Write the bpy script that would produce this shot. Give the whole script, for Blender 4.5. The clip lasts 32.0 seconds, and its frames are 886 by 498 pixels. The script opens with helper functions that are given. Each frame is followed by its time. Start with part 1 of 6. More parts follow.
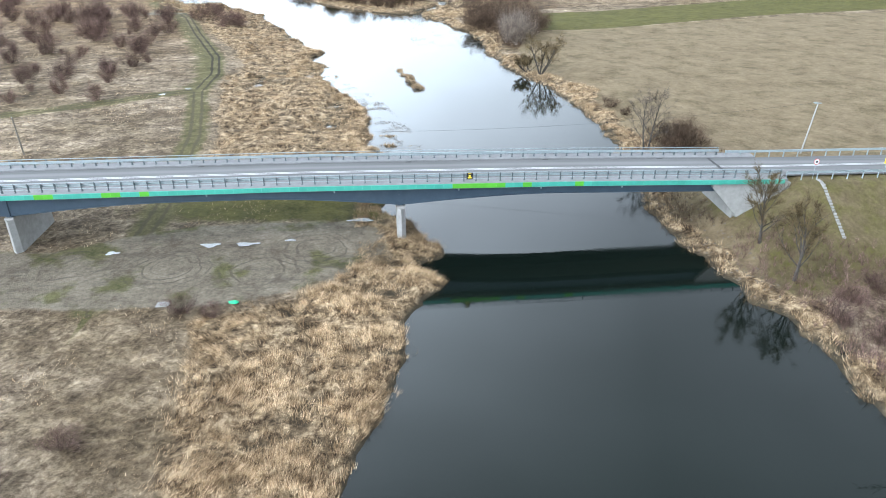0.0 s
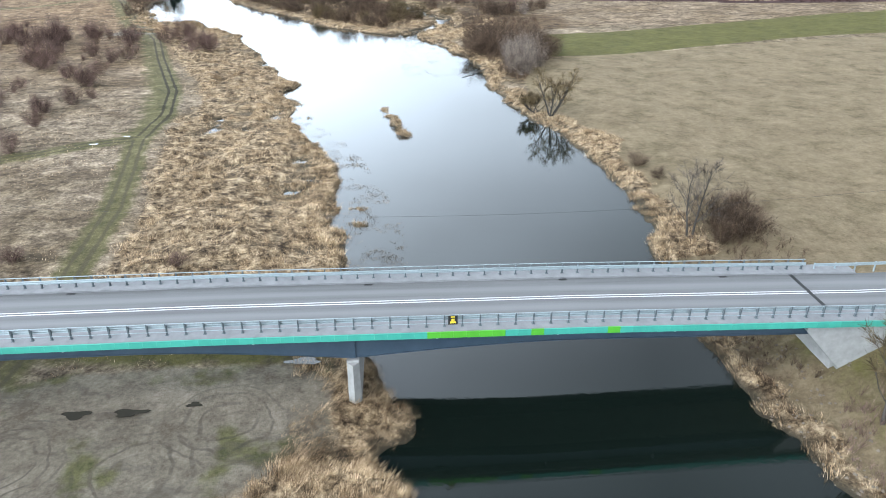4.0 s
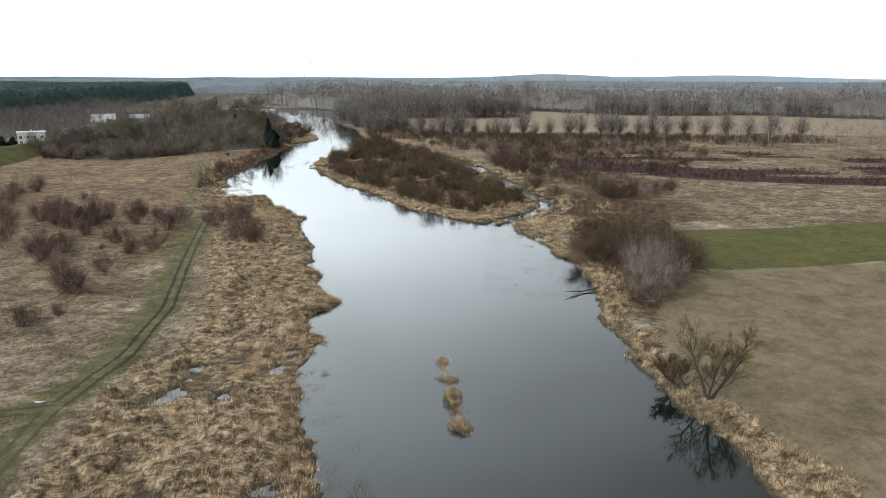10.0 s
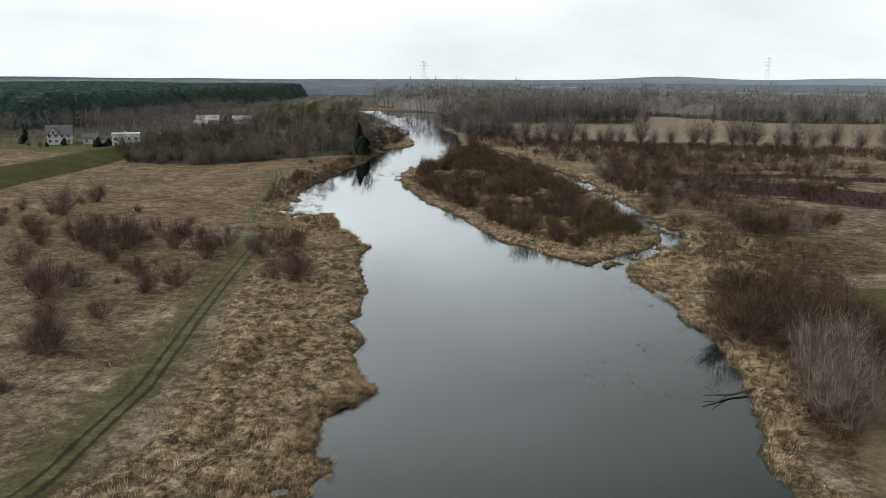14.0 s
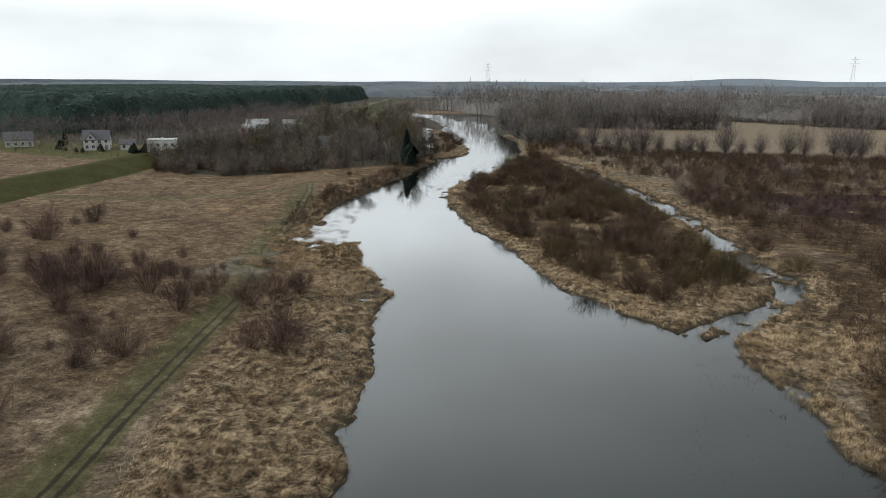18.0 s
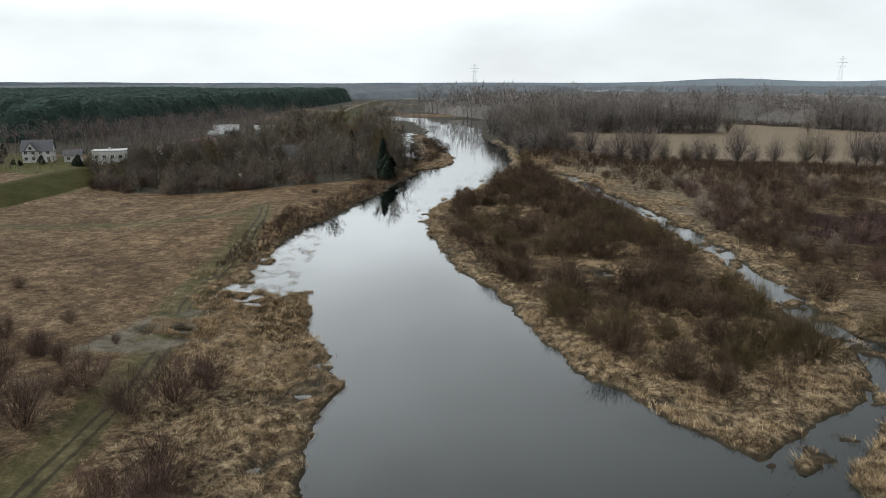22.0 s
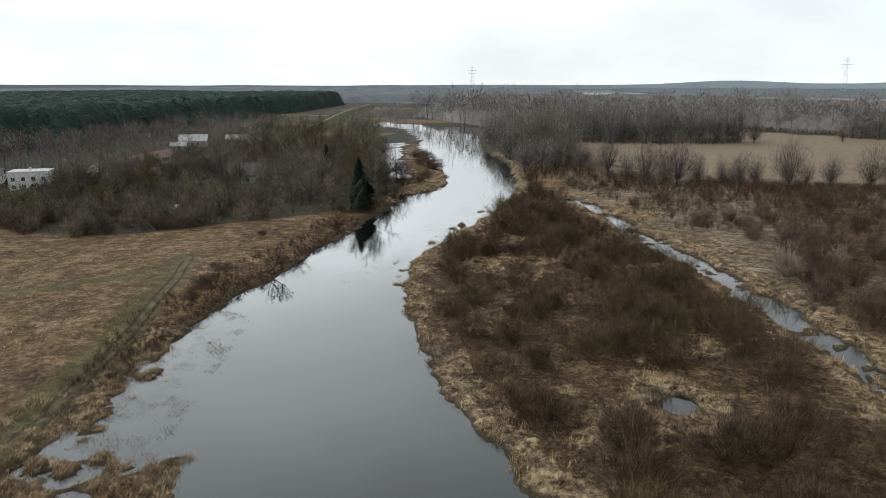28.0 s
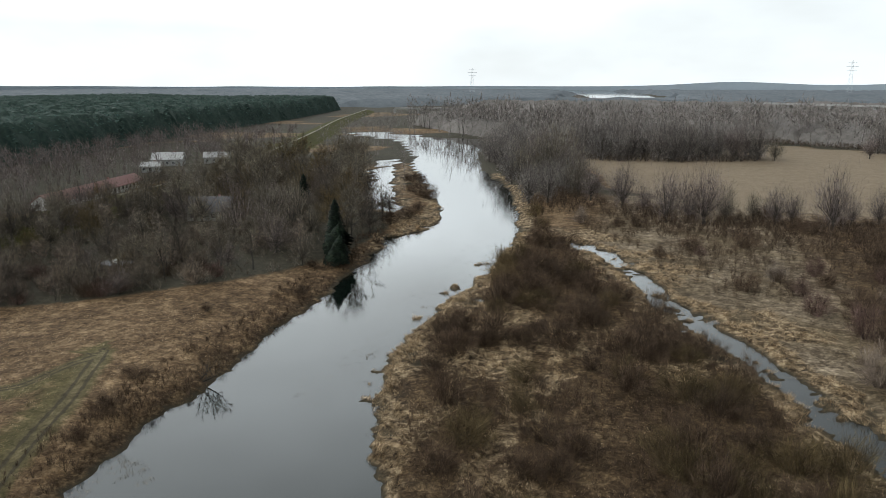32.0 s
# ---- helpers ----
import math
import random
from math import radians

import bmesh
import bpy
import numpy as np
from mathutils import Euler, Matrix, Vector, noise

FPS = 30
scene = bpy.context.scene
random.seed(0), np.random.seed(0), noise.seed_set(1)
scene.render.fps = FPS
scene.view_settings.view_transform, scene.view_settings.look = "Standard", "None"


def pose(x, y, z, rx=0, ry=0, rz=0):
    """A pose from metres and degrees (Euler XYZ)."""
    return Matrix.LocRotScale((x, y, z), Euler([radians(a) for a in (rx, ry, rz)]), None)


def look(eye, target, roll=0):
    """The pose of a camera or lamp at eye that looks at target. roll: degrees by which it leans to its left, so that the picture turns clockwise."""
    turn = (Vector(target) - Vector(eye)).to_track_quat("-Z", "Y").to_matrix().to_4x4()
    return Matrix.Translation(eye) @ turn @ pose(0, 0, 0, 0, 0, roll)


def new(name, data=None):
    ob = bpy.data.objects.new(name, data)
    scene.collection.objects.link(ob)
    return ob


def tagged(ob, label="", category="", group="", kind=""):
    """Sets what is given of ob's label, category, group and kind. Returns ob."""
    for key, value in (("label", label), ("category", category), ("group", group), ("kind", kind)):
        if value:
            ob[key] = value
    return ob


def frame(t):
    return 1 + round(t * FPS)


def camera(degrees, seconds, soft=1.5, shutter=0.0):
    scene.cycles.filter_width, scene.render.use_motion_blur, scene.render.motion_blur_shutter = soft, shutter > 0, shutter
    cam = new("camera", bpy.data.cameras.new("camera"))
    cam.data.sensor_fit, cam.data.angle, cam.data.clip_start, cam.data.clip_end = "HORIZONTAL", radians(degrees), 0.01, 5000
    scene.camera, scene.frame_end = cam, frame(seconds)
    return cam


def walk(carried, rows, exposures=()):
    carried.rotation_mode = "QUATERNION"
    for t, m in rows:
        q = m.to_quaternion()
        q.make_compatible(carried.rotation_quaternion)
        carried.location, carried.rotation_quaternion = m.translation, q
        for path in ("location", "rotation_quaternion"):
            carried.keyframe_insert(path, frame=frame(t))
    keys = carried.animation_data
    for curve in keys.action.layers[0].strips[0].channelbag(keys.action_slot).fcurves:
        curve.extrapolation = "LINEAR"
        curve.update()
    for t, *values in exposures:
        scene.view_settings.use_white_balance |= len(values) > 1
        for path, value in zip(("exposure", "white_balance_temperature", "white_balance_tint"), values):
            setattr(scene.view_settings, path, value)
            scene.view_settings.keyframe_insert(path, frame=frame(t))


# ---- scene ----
cam = camera(65.5, 32.0, soft=0.6)
METRES, EYE, TILT, LEAN, TURN = 279.07, 36.0, 0.0, 0.0, -4.9
ROWS = [
    (0.0, 0.0, 0.0, 0.0, 0.04, -26.81, -0.09),
    (0.5, 0.0006, 0.0097, 0.0003, 0.05, -26.77, -0.07),
    (1.0, 0.0014, 0.0206, 0.0007, 0.05, -26.73, -0.07),
    (1.5, 0.0025, 0.0325, 0.0011, 0.07, -26.7, -0.05),
    (2.0, 0.0038, 0.0453, 0.0015, 0.1, -26.69, -0.07),
    (2.5, 0.0052, 0.0586, 0.0017, 0.11, -26.65, -0.06),
    (3.0, 0.0065, 0.0722, 0.0017, 0.13, -26.6, -0.09),
    (3.5, 0.0079, 0.0862, 0.002, 0.16, -26.57, -0.1),
    (5.5, 0.0127, 0.1454, 0.0026, 2.93, -24.83, -0.09),
    (6.0, 0.0136, 0.1609, 0.003, 3.47, -24.07, -0.08),
    (6.5, 0.0143, 0.1765, 0.003, 3.8, -22.68, -0.09),
    (7.0, 0.0152, 0.1923, 0.0031, 4.04, -21.06, -0.08),
    (7.5, 0.0157, 0.2082, 0.003, 4.04, -19.41, -0.12),
    (8.0, 0.016, 0.2244, 0.0035, 4.18, -17.82, -0.08),
    (8.5, 0.0161, 0.2406, 0.0036, 6.06, -16.16, -0.12),
    (9.0, 0.0162, 0.2573, 0.0039, 7.26, -14.5, -0.18),
    (9.5, 0.0157, 0.2733, 0.0037, 8.37, -14.08, -0.21),
    (10.0, 0.0153, 0.2897, 0.0036, 9.92, -14.05, -0.24),
    (10.5, 0.0147, 0.3059, 0.0037, 10.95, -14.04, -0.24),
    (11.0, 0.0136, 0.3222, 0.0036, 11.78, -14.03, -0.26),
    (11.5, 0.0122, 0.3385, 0.0033, 12.73, -14.02, -0.27),
    (12.0, 0.0108, 0.3546, 0.0031, 14.01, -13.99, -0.3),
    (12.5, 0.0092, 0.3706, 0.0031, 15.36, -13.98, -0.33),
    (13.0, 0.0073, 0.3866, 0.0031, 16.69, -13.95, -0.36),
    (13.5, 0.0053, 0.4028, 0.0031, 17.87, -13.94, -0.39),
    (14.0, 0.0028, 0.4188, 0.003, 19.03, -13.93, -0.4),
    (14.5, -0.0001, 0.4347, 0.0026, 20.17, -13.92, -0.43),
    (15.0, -0.0032, 0.4505, 0.0022, 21.33, -13.89, -0.45),
    (15.5, -0.0067, 0.466, 0.0018, 22.48, -13.86, -0.46),
    (17.5, -0.0233, 0.5277, 0.0022, 24.26, -13.79, -0.37),
    (18.0, -0.0281, 0.5428, 0.0025, 24.26, -13.77, -0.33),
    (18.5, -0.0332, 0.5579, 0.0028, 24.23, -13.76, -0.3),
    (19.0, -0.0386, 0.5728, 0.0029, 24.22, -13.74, -0.24),
    (19.5, -0.044, 0.5879, 0.003, 24.17, -13.73, -0.21),
    (20.0, -0.0496, 0.6029, 0.0034, 23.63, -13.73, -0.16),
    (20.5, -0.0556, 0.6178, 0.0035, 23.22, -13.71, -0.12),
    (21.0, -0.0614, 0.6327, 0.0037, 23.21, -13.69, -0.1),
    (21.5, -0.0672, 0.6478, 0.004, 23.18, -13.7, -0.07),
    (22.0, -0.0728, 0.6627, 0.0041, 23.18, -13.68, -0.06),
    (22.5, -0.0783, 0.6776, 0.0042, 23.15, -13.66, -0.03),
    (23.0, -0.0839, 0.6927, 0.0043, 23.14, -13.64, -0.01),
    (23.5, -0.0896, 0.7078, 0.0043, 23.14, -13.61, -0.01),
    (24.0, -0.0952, 0.723, 0.0045, 23.12, -13.61, -0.0),
    (24.5, -0.1008, 0.7383, 0.0047, 23.11, -13.61, 0.01),
    (25.0, -0.1064, 0.7536, 0.0049, 23.11, -13.61, 0.01),
    (25.5, -0.1121, 0.769, 0.0053, 23.1, -13.61, 0.03),
    (27.5, -0.1343, 0.8279, 0.0078, 23.02, -13.51, -0.06),
    (28.0, -0.1396, 0.8432, 0.0092, 23.02, -13.52, -0.04),
    (28.5, -0.145, 0.8587, 0.0108, 23.01, -13.52, -0.05),
    (29.0, -0.1503, 0.8739, 0.0126, 23.01, -13.51, -0.06),
    (29.5, -0.1557, 0.8889, 0.0145, 23.02, -13.48, -0.05),
    (30.0, -0.161, 0.9039, 0.0172, 23.02, -13.47, -0.04),
    (30.5, -0.1662, 0.919, 0.0208, 23.03, -13.47, -0.06),
    (31.0, -0.1714, 0.9341, 0.0256, 23.03, -13.47, -0.07),
    (31.5, -0.1766, 0.9492, 0.0307, 23.03, -13.5, -0.06),
    (32.0, -0.1814, 0.9642, 0.0359, 23.04, -13.52, -0.05),
]
EXPOSURES = [(0.0, 1.24, 5980, 13), (3.0, 1.20, 5980, 13), (6.5, 1.06, 6050, 13), (8.0, 0.88, 6180, 12), (9.0, 0.62, 6380, 11), (11.0, 0.04, 6640, 12), (13.0, -0.20, 6740, 12), (19.0, -0.27, 6740, 13), (32.0, -0.12, 6720, 12)]
walk(cam, [(t, pose(0, 0, EYE, TILT, LEAN, TURN) @ pose(METRES * x, METRES * y, METRES * z, 90 + pitch, roll, yaw)) for t, x, y, z, yaw, pitch, roll in ROWS], EXPOSURES)
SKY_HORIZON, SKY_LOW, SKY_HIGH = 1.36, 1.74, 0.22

# ---- world and light: a bright overcast late-winter day ----
world = bpy.data.worlds.new("sky")
scene.world = world
world.use_nodes = True
wn, wl = world.node_tree.nodes, world.node_tree.links
wn.clear()
sky = wn.new("ShaderNodeTexSky")
sky.sky_type, sky.sun_disc = "NISHITA", False
sky.sun_elevation, sky.sun_rotation = radians(46), radians(250)
sky_gain = wn.new("ShaderNodeMixRGB")
sky_gain.blend_type, sky_gain.inputs[0].default_value, sky_gain.inputs[2].default_value = "MULTIPLY", 1.0, (0.1, 0.1, 0.1, 1)
wcoord = wn.new("ShaderNodeTexCoord")
wsep = wn.new("ShaderNodeSeparateXYZ")
wl.new(wcoord.outputs["Generated"], wsep.inputs[0])
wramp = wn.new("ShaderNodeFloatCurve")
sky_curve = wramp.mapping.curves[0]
# middle elevations raised and zenith darkened to tune the water's brightness
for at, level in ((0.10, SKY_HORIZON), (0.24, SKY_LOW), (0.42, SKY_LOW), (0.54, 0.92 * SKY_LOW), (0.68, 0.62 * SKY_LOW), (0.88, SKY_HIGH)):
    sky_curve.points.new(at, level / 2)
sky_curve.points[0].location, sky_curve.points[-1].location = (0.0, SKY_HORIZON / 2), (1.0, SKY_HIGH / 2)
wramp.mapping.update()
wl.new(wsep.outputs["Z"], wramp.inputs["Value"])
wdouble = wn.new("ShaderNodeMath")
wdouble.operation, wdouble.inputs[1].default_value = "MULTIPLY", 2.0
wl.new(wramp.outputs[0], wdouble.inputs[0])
wmap = wn.new("ShaderNodeMapping")
wmap.inputs["Scale"].default_value = (1.0, 1.0, 2.6)
wl.new(wcoord.outputs["Generated"], wmap.inputs["Vector"])
wnoise = wn.new("ShaderNodeTexNoise")
wnoise.inputs["Scale"].default_value, wnoise.inputs["Detail"].default_value = 2.2, 5.0
wl.new(wmap.outputs[0], wnoise.inputs["Vector"])
wcloud = wn.new("ShaderNodeValToRGB")
wcloud.color_ramp.elements[0].position, wcloud.color_ramp.elements[0].color = 0.30, (0.68, 0.752, 0.782, 1)
wcloud.color_ramp.elements[1].position, wcloud.color_ramp.elements[1].color = 0.58, (0.89, 1.0, 1.05, 1)
wl.new(wnoise.outputs["Fac"], wcloud.inputs[0])
# added gain brightens the western sky to lift the river's reflection
wside = wn.new("ShaderNodeMapRange")
wside.inputs["From Min"].default_value, wside.inputs["From Max"].default_value = -0.45, 0.35
wside.inputs["To Min"].default_value, wside.inputs["To Max"].default_value = 1.95, 0.42
wl.new(wsep.outputs["X"], wside.inputs["Value"])
# the deck along the horizon is even all round
wrise = wn.new("ShaderNodeMapRange")
wrise.inputs["From Min"].default_value, wrise.inputs["From Max"].default_value = 0.07, 0.22
wl.new(wsep.outputs["Z"], wrise.inputs["Value"])
weven = wn.new("ShaderNodeMix")
weven.inputs[2].default_value = 1.0
wl.new(wrise.outputs[0], weven.inputs[0]), wl.new(wside.outputs[0], weven.inputs[3])
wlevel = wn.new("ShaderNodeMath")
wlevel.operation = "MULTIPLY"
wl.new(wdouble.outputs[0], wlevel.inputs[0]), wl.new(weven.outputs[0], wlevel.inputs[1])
wdeck = wn.new("ShaderNodeVectorMath")
wdeck.operation = "SCALE"
wl.new(wcloud.outputs[0], wdeck.inputs[0]), wl.new(wlevel.outputs[0], wdeck.inputs["Scale"])
wmix = wn.new("ShaderNodeMixRGB")
wmix.inputs[0].default_value = 0.93
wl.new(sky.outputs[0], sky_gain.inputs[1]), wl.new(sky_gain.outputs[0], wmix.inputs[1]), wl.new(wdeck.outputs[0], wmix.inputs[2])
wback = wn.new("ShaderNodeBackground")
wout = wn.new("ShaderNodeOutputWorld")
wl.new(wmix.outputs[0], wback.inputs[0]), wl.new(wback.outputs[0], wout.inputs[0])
sun_data = bpy.data.lights.new("sun", "SUN")
sun_data.energy, sun_data.angle, sun_data.color = 0.8, radians(20), (1.0, 0.97, 0.93)
sun = new("sun", sun_data)
sun.matrix_world = look((-90, 0, 120), (0, 60, 0))


# ---- materials ----
def nodes_of(name):
    m = bpy.data.materials.new(name)
    m.use_nodes = True
    return m, m.node_tree.nodes, m.node_tree.links, m.node_tree.nodes["Principled BSDF"]


def noise_node(n, l, scale, detail=3.0, rough=0.55, vec=None, stretch=None):
    tex = n.new("ShaderNodeTexNoise")
    tex.inputs["Scale"].default_value, tex.inputs["Detail"].default_value, tex.inputs["Roughness"].default_value = scale, detail, rough
    if vec is None:
        vec = n.new("ShaderNodeTexCoord").outputs["Object"]
    if stretch:
        mp = n.new("ShaderNodeMapping")
        mp.inputs["Scale"].default_value = stretch
        l.new(vec, mp.inputs["Vector"])
        vec = mp.outputs[0]
    l.new(vec, tex.inputs["Vector"])
    return tex.outputs["Fac"]


def ramp_node(n, l, fac, stops):
    r = n.new("ShaderNodeValToRGB")
    while len(r.color_ramp.elements) < len(stops):
        r.color_ramp.elements.new(0.5)
    for e, (p, c) in zip(r.color_ramp.elements, stops):
        e.position, e.color = p, (*c, 1)
    l.new(fac, r.inputs[0])
    return r.outputs[0]


def mix_node(n, l, fac, a, b, mode="MIX"):
    x = n.new("ShaderNodeMixRGB")
    x.blend_type = mode
    for s, v in zip(x.inputs, (fac, a, b)):
        if hasattr(v, "is_linked"):
            l.new(v, s)
        elif isinstance(v, (int, float)):
            s.default_value = v
        else:
            s.default_value = (*v, 1)
    return x.outputs[0]


def math_node(n, l, op, a, b=0.0, c=0.0, clamp=False):
    x = n.new("ShaderNodeMath")
    x.operation, x.use_clamp = op, clamp
    for s, v in zip(x.inputs, (a, b, c)):
        if hasattr(v, "is_linked"):
            l.new(v, s)
        else:
            s.default_value = v
    return x.outputs[0]


def range_node(n, l, v, a, b, lo=0.0, hi=1.0):
    x = n.new("ShaderNodeMapRange")
    x.inputs["From Min"].default_value, x.inputs["From Max"].default_value = a, b
    x.inputs["To Min"].default_value, x.inputs["To Max"].default_value = lo, hi
    l.new(v, x.inputs["Value"])
    return x.outputs[0]


def bump_node(n, l, height, bsdf, strength=0.3, dist=0.05):
    b = n.new("ShaderNodeBump")
    b.inputs["Strength"].default_value, b.inputs["Distance"].default_value = strength, dist
    l.new(height, b.inputs["Height"]), l.new(b.outputs[0], bsdf.inputs["Normal"])


def surface(name, dark, light, scale=2.0, rough=0.8, metal=0.0, bump=0.2, dist=0.01, vary=0.0, spec=0.3, big=0.25, stretch=None):
    """A painted, mineral or plant surface: two colours, two scales of noise, bump, and a shift from object to object."""
    m, n, l, b = nodes_of(name)
    fine, broad = noise_node(n, l, scale, 5.0, 0.65, stretch=stretch), noise_node(n, l, scale * 0.13, 3.0)
    f = math_node(n, l, "ADD", math_node(n, l, "MULTIPLY", fine, 1 - big), math_node(n, l, "MULTIPLY", broad, big))
    col = ramp_node(n, l, f, ((0.3, dark), (0.7, light)))
    if vary:
        r = n.new("ShaderNodeObjectInfo").outputs["Random"]
        col = mix_node(n, l, 1.0, col, ramp_node(n, l, r, ((0.0, (1 - vary,) * 3), (1.0, (1 + vary,) * 3))), "MULTIPLY")
    l.new(col, b.inputs["Base Color"])
    b.inputs["Roughness"].default_value, b.inputs["Metallic"].default_value, b.inputs["Specular IOR Level"].default_value = rough, metal, spec
    bump_node(n, l, fine, b, bump, dist)
    return m


def blades(name, stops, rough=0.85):
    """Dry stems and blades: each loose piece has its own tone."""
    m, n, l, b = nodes_of(name)
    geo = n.new("ShaderNodeNewGeometry").outputs["Random Per Island"]
    col = ramp_node(n, l, geo, stops)
    broad = noise_node(n, l, 0.12, 3.0)
    r = n.new("ShaderNodeObjectInfo").outputs["Random"]
    col = mix_node(n, l, 1.0, col, ramp_node(n, l, broad, ((0.3, (0.72, 0.70, 0.68)), (0.7, (1.1, 1.1, 1.1)))), "MULTIPLY")
    col = mix_node(n, l, 1.0, col, ramp_node(n, l, r, ((0.0, (0.8, 0.8, 0.8)), (1.0, (1.15, 1.12, 1.1)))), "MULTIPLY")
    clump = noise_node(n, l, 0.75, 3.0, 0.6)
    col = mix_node(n, l, 1.0, col, ramp_node(n, l, clump, ((0.40, (0.50, 0.47, 0.43)), (0.58, (1.18, 1.18, 1.18)))), "MULTIPLY")
    l.new(col, b.inputs["Base Color"])
    b.inputs["Roughness"].default_value, b.inputs["Specular IOR Level"].default_value = rough, 0.15
    return m


def ground_material():
    m, n, l, b = nodes_of("ground")
    co = n.new("ShaderNodeTexCoord").outputs["Object"]
    def attr(name):
        a = n.new("ShaderNodeAttribute")
        a.attribute_name = name
        return a
    za = n.new("ShaderNodeSeparateColor"); l.new(attr("zone_a").outputs["Color"], za.inputs[0])
    zb = n.new("ShaderNodeSeparateColor"); l.new(attr("zone_b").outputs["Color"], zb.inputs[0])
    zc = n.new("ShaderNodeSeparateColor"); l.new(attr("zone_c").outputs["Color"], zc.inputs[0])
    track, near_track, wet = attr("track").outputs["Fac"], attr("track_reach").outputs["Fac"], attr("shore").outputs["Fac"]
    n1, n2, n3 = noise_node(n, l, 0.06, 4.0, vec=co), noise_node(n, l, 0.5, 5.0, 0.62, vec=co), noise_node(n, l, 2.6, 9.0, 0.85, vec=co)
    comb = noise_node(n, l, 1.3, 5.0, 0.7, vec=co, stretch=(1.0, 0.8, 1.0))
    streak = math_node(n, l, "ADD", math_node(n, l, "MULTIPLY", comb, 0.30), math_node(n, l, "MULTIPLY", n3, 0.70))
    fine = math_node(n, l, "ADD", math_node(n, l, "MULTIPLY", n2, 0.30), math_node(n, l, "MULTIPLY", streak, 0.70))
    vor = n.new("ShaderNodeTexVoronoi")
    vor.inputs["Scale"].default_value = 1.7
    warp = n.new("ShaderNodeVectorMath")
    warp.operation = "MULTIPLY_ADD"
    wn3 = n.new("ShaderNodeTexNoise")
    wn3.inputs["Scale"].default_value = 1.1
    l.new(co, wn3.inputs["Vector"]), l.new(wn3.outputs["Color"], warp.inputs[0]), l.new(co, warp.inputs[2])
    warp.inputs[1].default_value = (1.4, 1.4, 1.4)
    l.new(warp.outputs[0], vor.inputs["Vector"])
    tuft = range_node(n, l, vor.outputs["Distance"], 0.15, 0.75, 0.62, 0.36)
    fine = math_node(n, l, "ADD", math_node(n, l, "MULTIPLY", fine, 0.74), math_node(n, l, "MULTIPLY", math_node(n, l, "ADD", math_node(n, l, "MULTIPLY", tuft, 0.25), math_node(n, l, "MULTIPLY", noise_node(n, l, 0.13, 6.0, 0.7, vec=co), 0.75)), 0.26))
    fine = math_node(n, l, "MULTIPLY_ADD", fine, 4.6, -1.8)
    streak = math_node(n, l, "MULTIPLY_ADD", math_node(n, l, "ADD", math_node(n, l, "MULTIPLY", streak, 0.6), math_node(n, l, "MULTIPLY", noise_node(n, l, 0.75, 4.0, 0.65, vec=co), 0.4)), 5.0, -2.0)
    meadow = ramp_node(n, l, fine, MEADOW)
    meadow = mix_node(n, l, range_node(n, l, n1, 0.42, 0.6), meadow, ramp_node(n, l, fine, MEADOW_B))
    meadow = mix_node(n, l, za.outputs[1], meadow, ramp_node(n, l, fine, MEADOW_C))
    drift = noise_node(n, l, 0.035, 5.0, 0.65, vec=co, stretch=(1.0, 1.6, 1.0))
    meadow = mix_node(n, l, 1.0, meadow, ramp_node(n, l, drift, ((0.36, (0.78, 0.76, 0.73)), (0.62, (1.14, 1.14, 1.14)))), "MULTIPLY")
    reed = ramp_node(n, l, streak, REED)
    grass = ramp_node(n, l, fine, GREEN)
    sand = ramp_node(n, l, fine, SAND)
    sand = mix_node(n, l, range_node(n, l, noise_node(n, l, 0.20, 4.0, vec=co), 0.54, 0.64), sand, ramp_node(n, l, fine, ((0.2, (0.055, 0.058, 0.022)), (0.8, (0.15, 0.14, 0.065)))))
    sand = mix_node(n, l, range_node(n, l, noise_node(n, l, 0.34, 5.0, 0.65, vec=co, stretch=(0.6, 1.4, 1.0)), 0.54, 0.66, 0.0, 0.6), sand, (0.085, 0.073, 0.056))
    # tyre rings left by cars turning on the lot
    sxy = n.new("ShaderNodeSeparateXYZ"); l.new(co, sxy.inputs[0])
    for cx, cy, k in ((-24.0, 67.5, 2.6), (-8.5, 71.0, 2.2), (-14.0, 66.0, 1.9), (-34.0, 69.0, 1.7)):
        dx, dy = math_node(n, l, "SUBTRACT", sxy.outputs[0], cx), math_node(n, l, "SUBTRACT", sxy.outputs[1], cy)
        r2 = math_node(n, l, "ADD", math_node(n, l, "MULTIPLY", dx, dx), math_node(n, l, "MULTIPLY", dy, dy))
        r1 = math_node(n, l, "ADD", math_node(n, l, "SQRT", r2), math_node(n, l, "MULTIPLY", noise_node(n, l, 0.25, 2.0, vec=co), 2.5))
        ring = math_node(n, l, "SINE", math_node(n, l, "MULTIPLY", r1, k * 2.6))
        mark = math_node(n, l, "MULTIPLY", range_node(n, l, ring, 0.55, 0.95), math_node(n, l, "MULTIPLY", range_node(n, l, r1, 7.5, 5.0), range_node(n, l, r1, 2.2, 3.6)))
        mark = math_node(n, l, "MULTIPLY", mark, range_node(n, l, n2, 0.40, 0.58, 0.0, 0.55))
        sand = mix_node(n, l, mark, sand, (0.055, 0.047, 0.036))
    litter = ramp_node(n, l, fine, LITTER)
    maroon = ramp_node(n, l, fine, MAROON)
    beige = ramp_node(n, l, fine, BEIGE)
    woods = ramp_node(n, l, fine, WOODS)
    pasture = ramp_node(n, l, fine, PASTURE)
    pasture = mix_node(n, l, range_node(n, l, noise_node(n, l, 0.16, 4.0, 0.6, vec=co), 0.5, 0.66), pasture, ramp_node(n, l, fine, PASTURE_B))
    mat_ = n.new("ShaderNodeTexNoise")
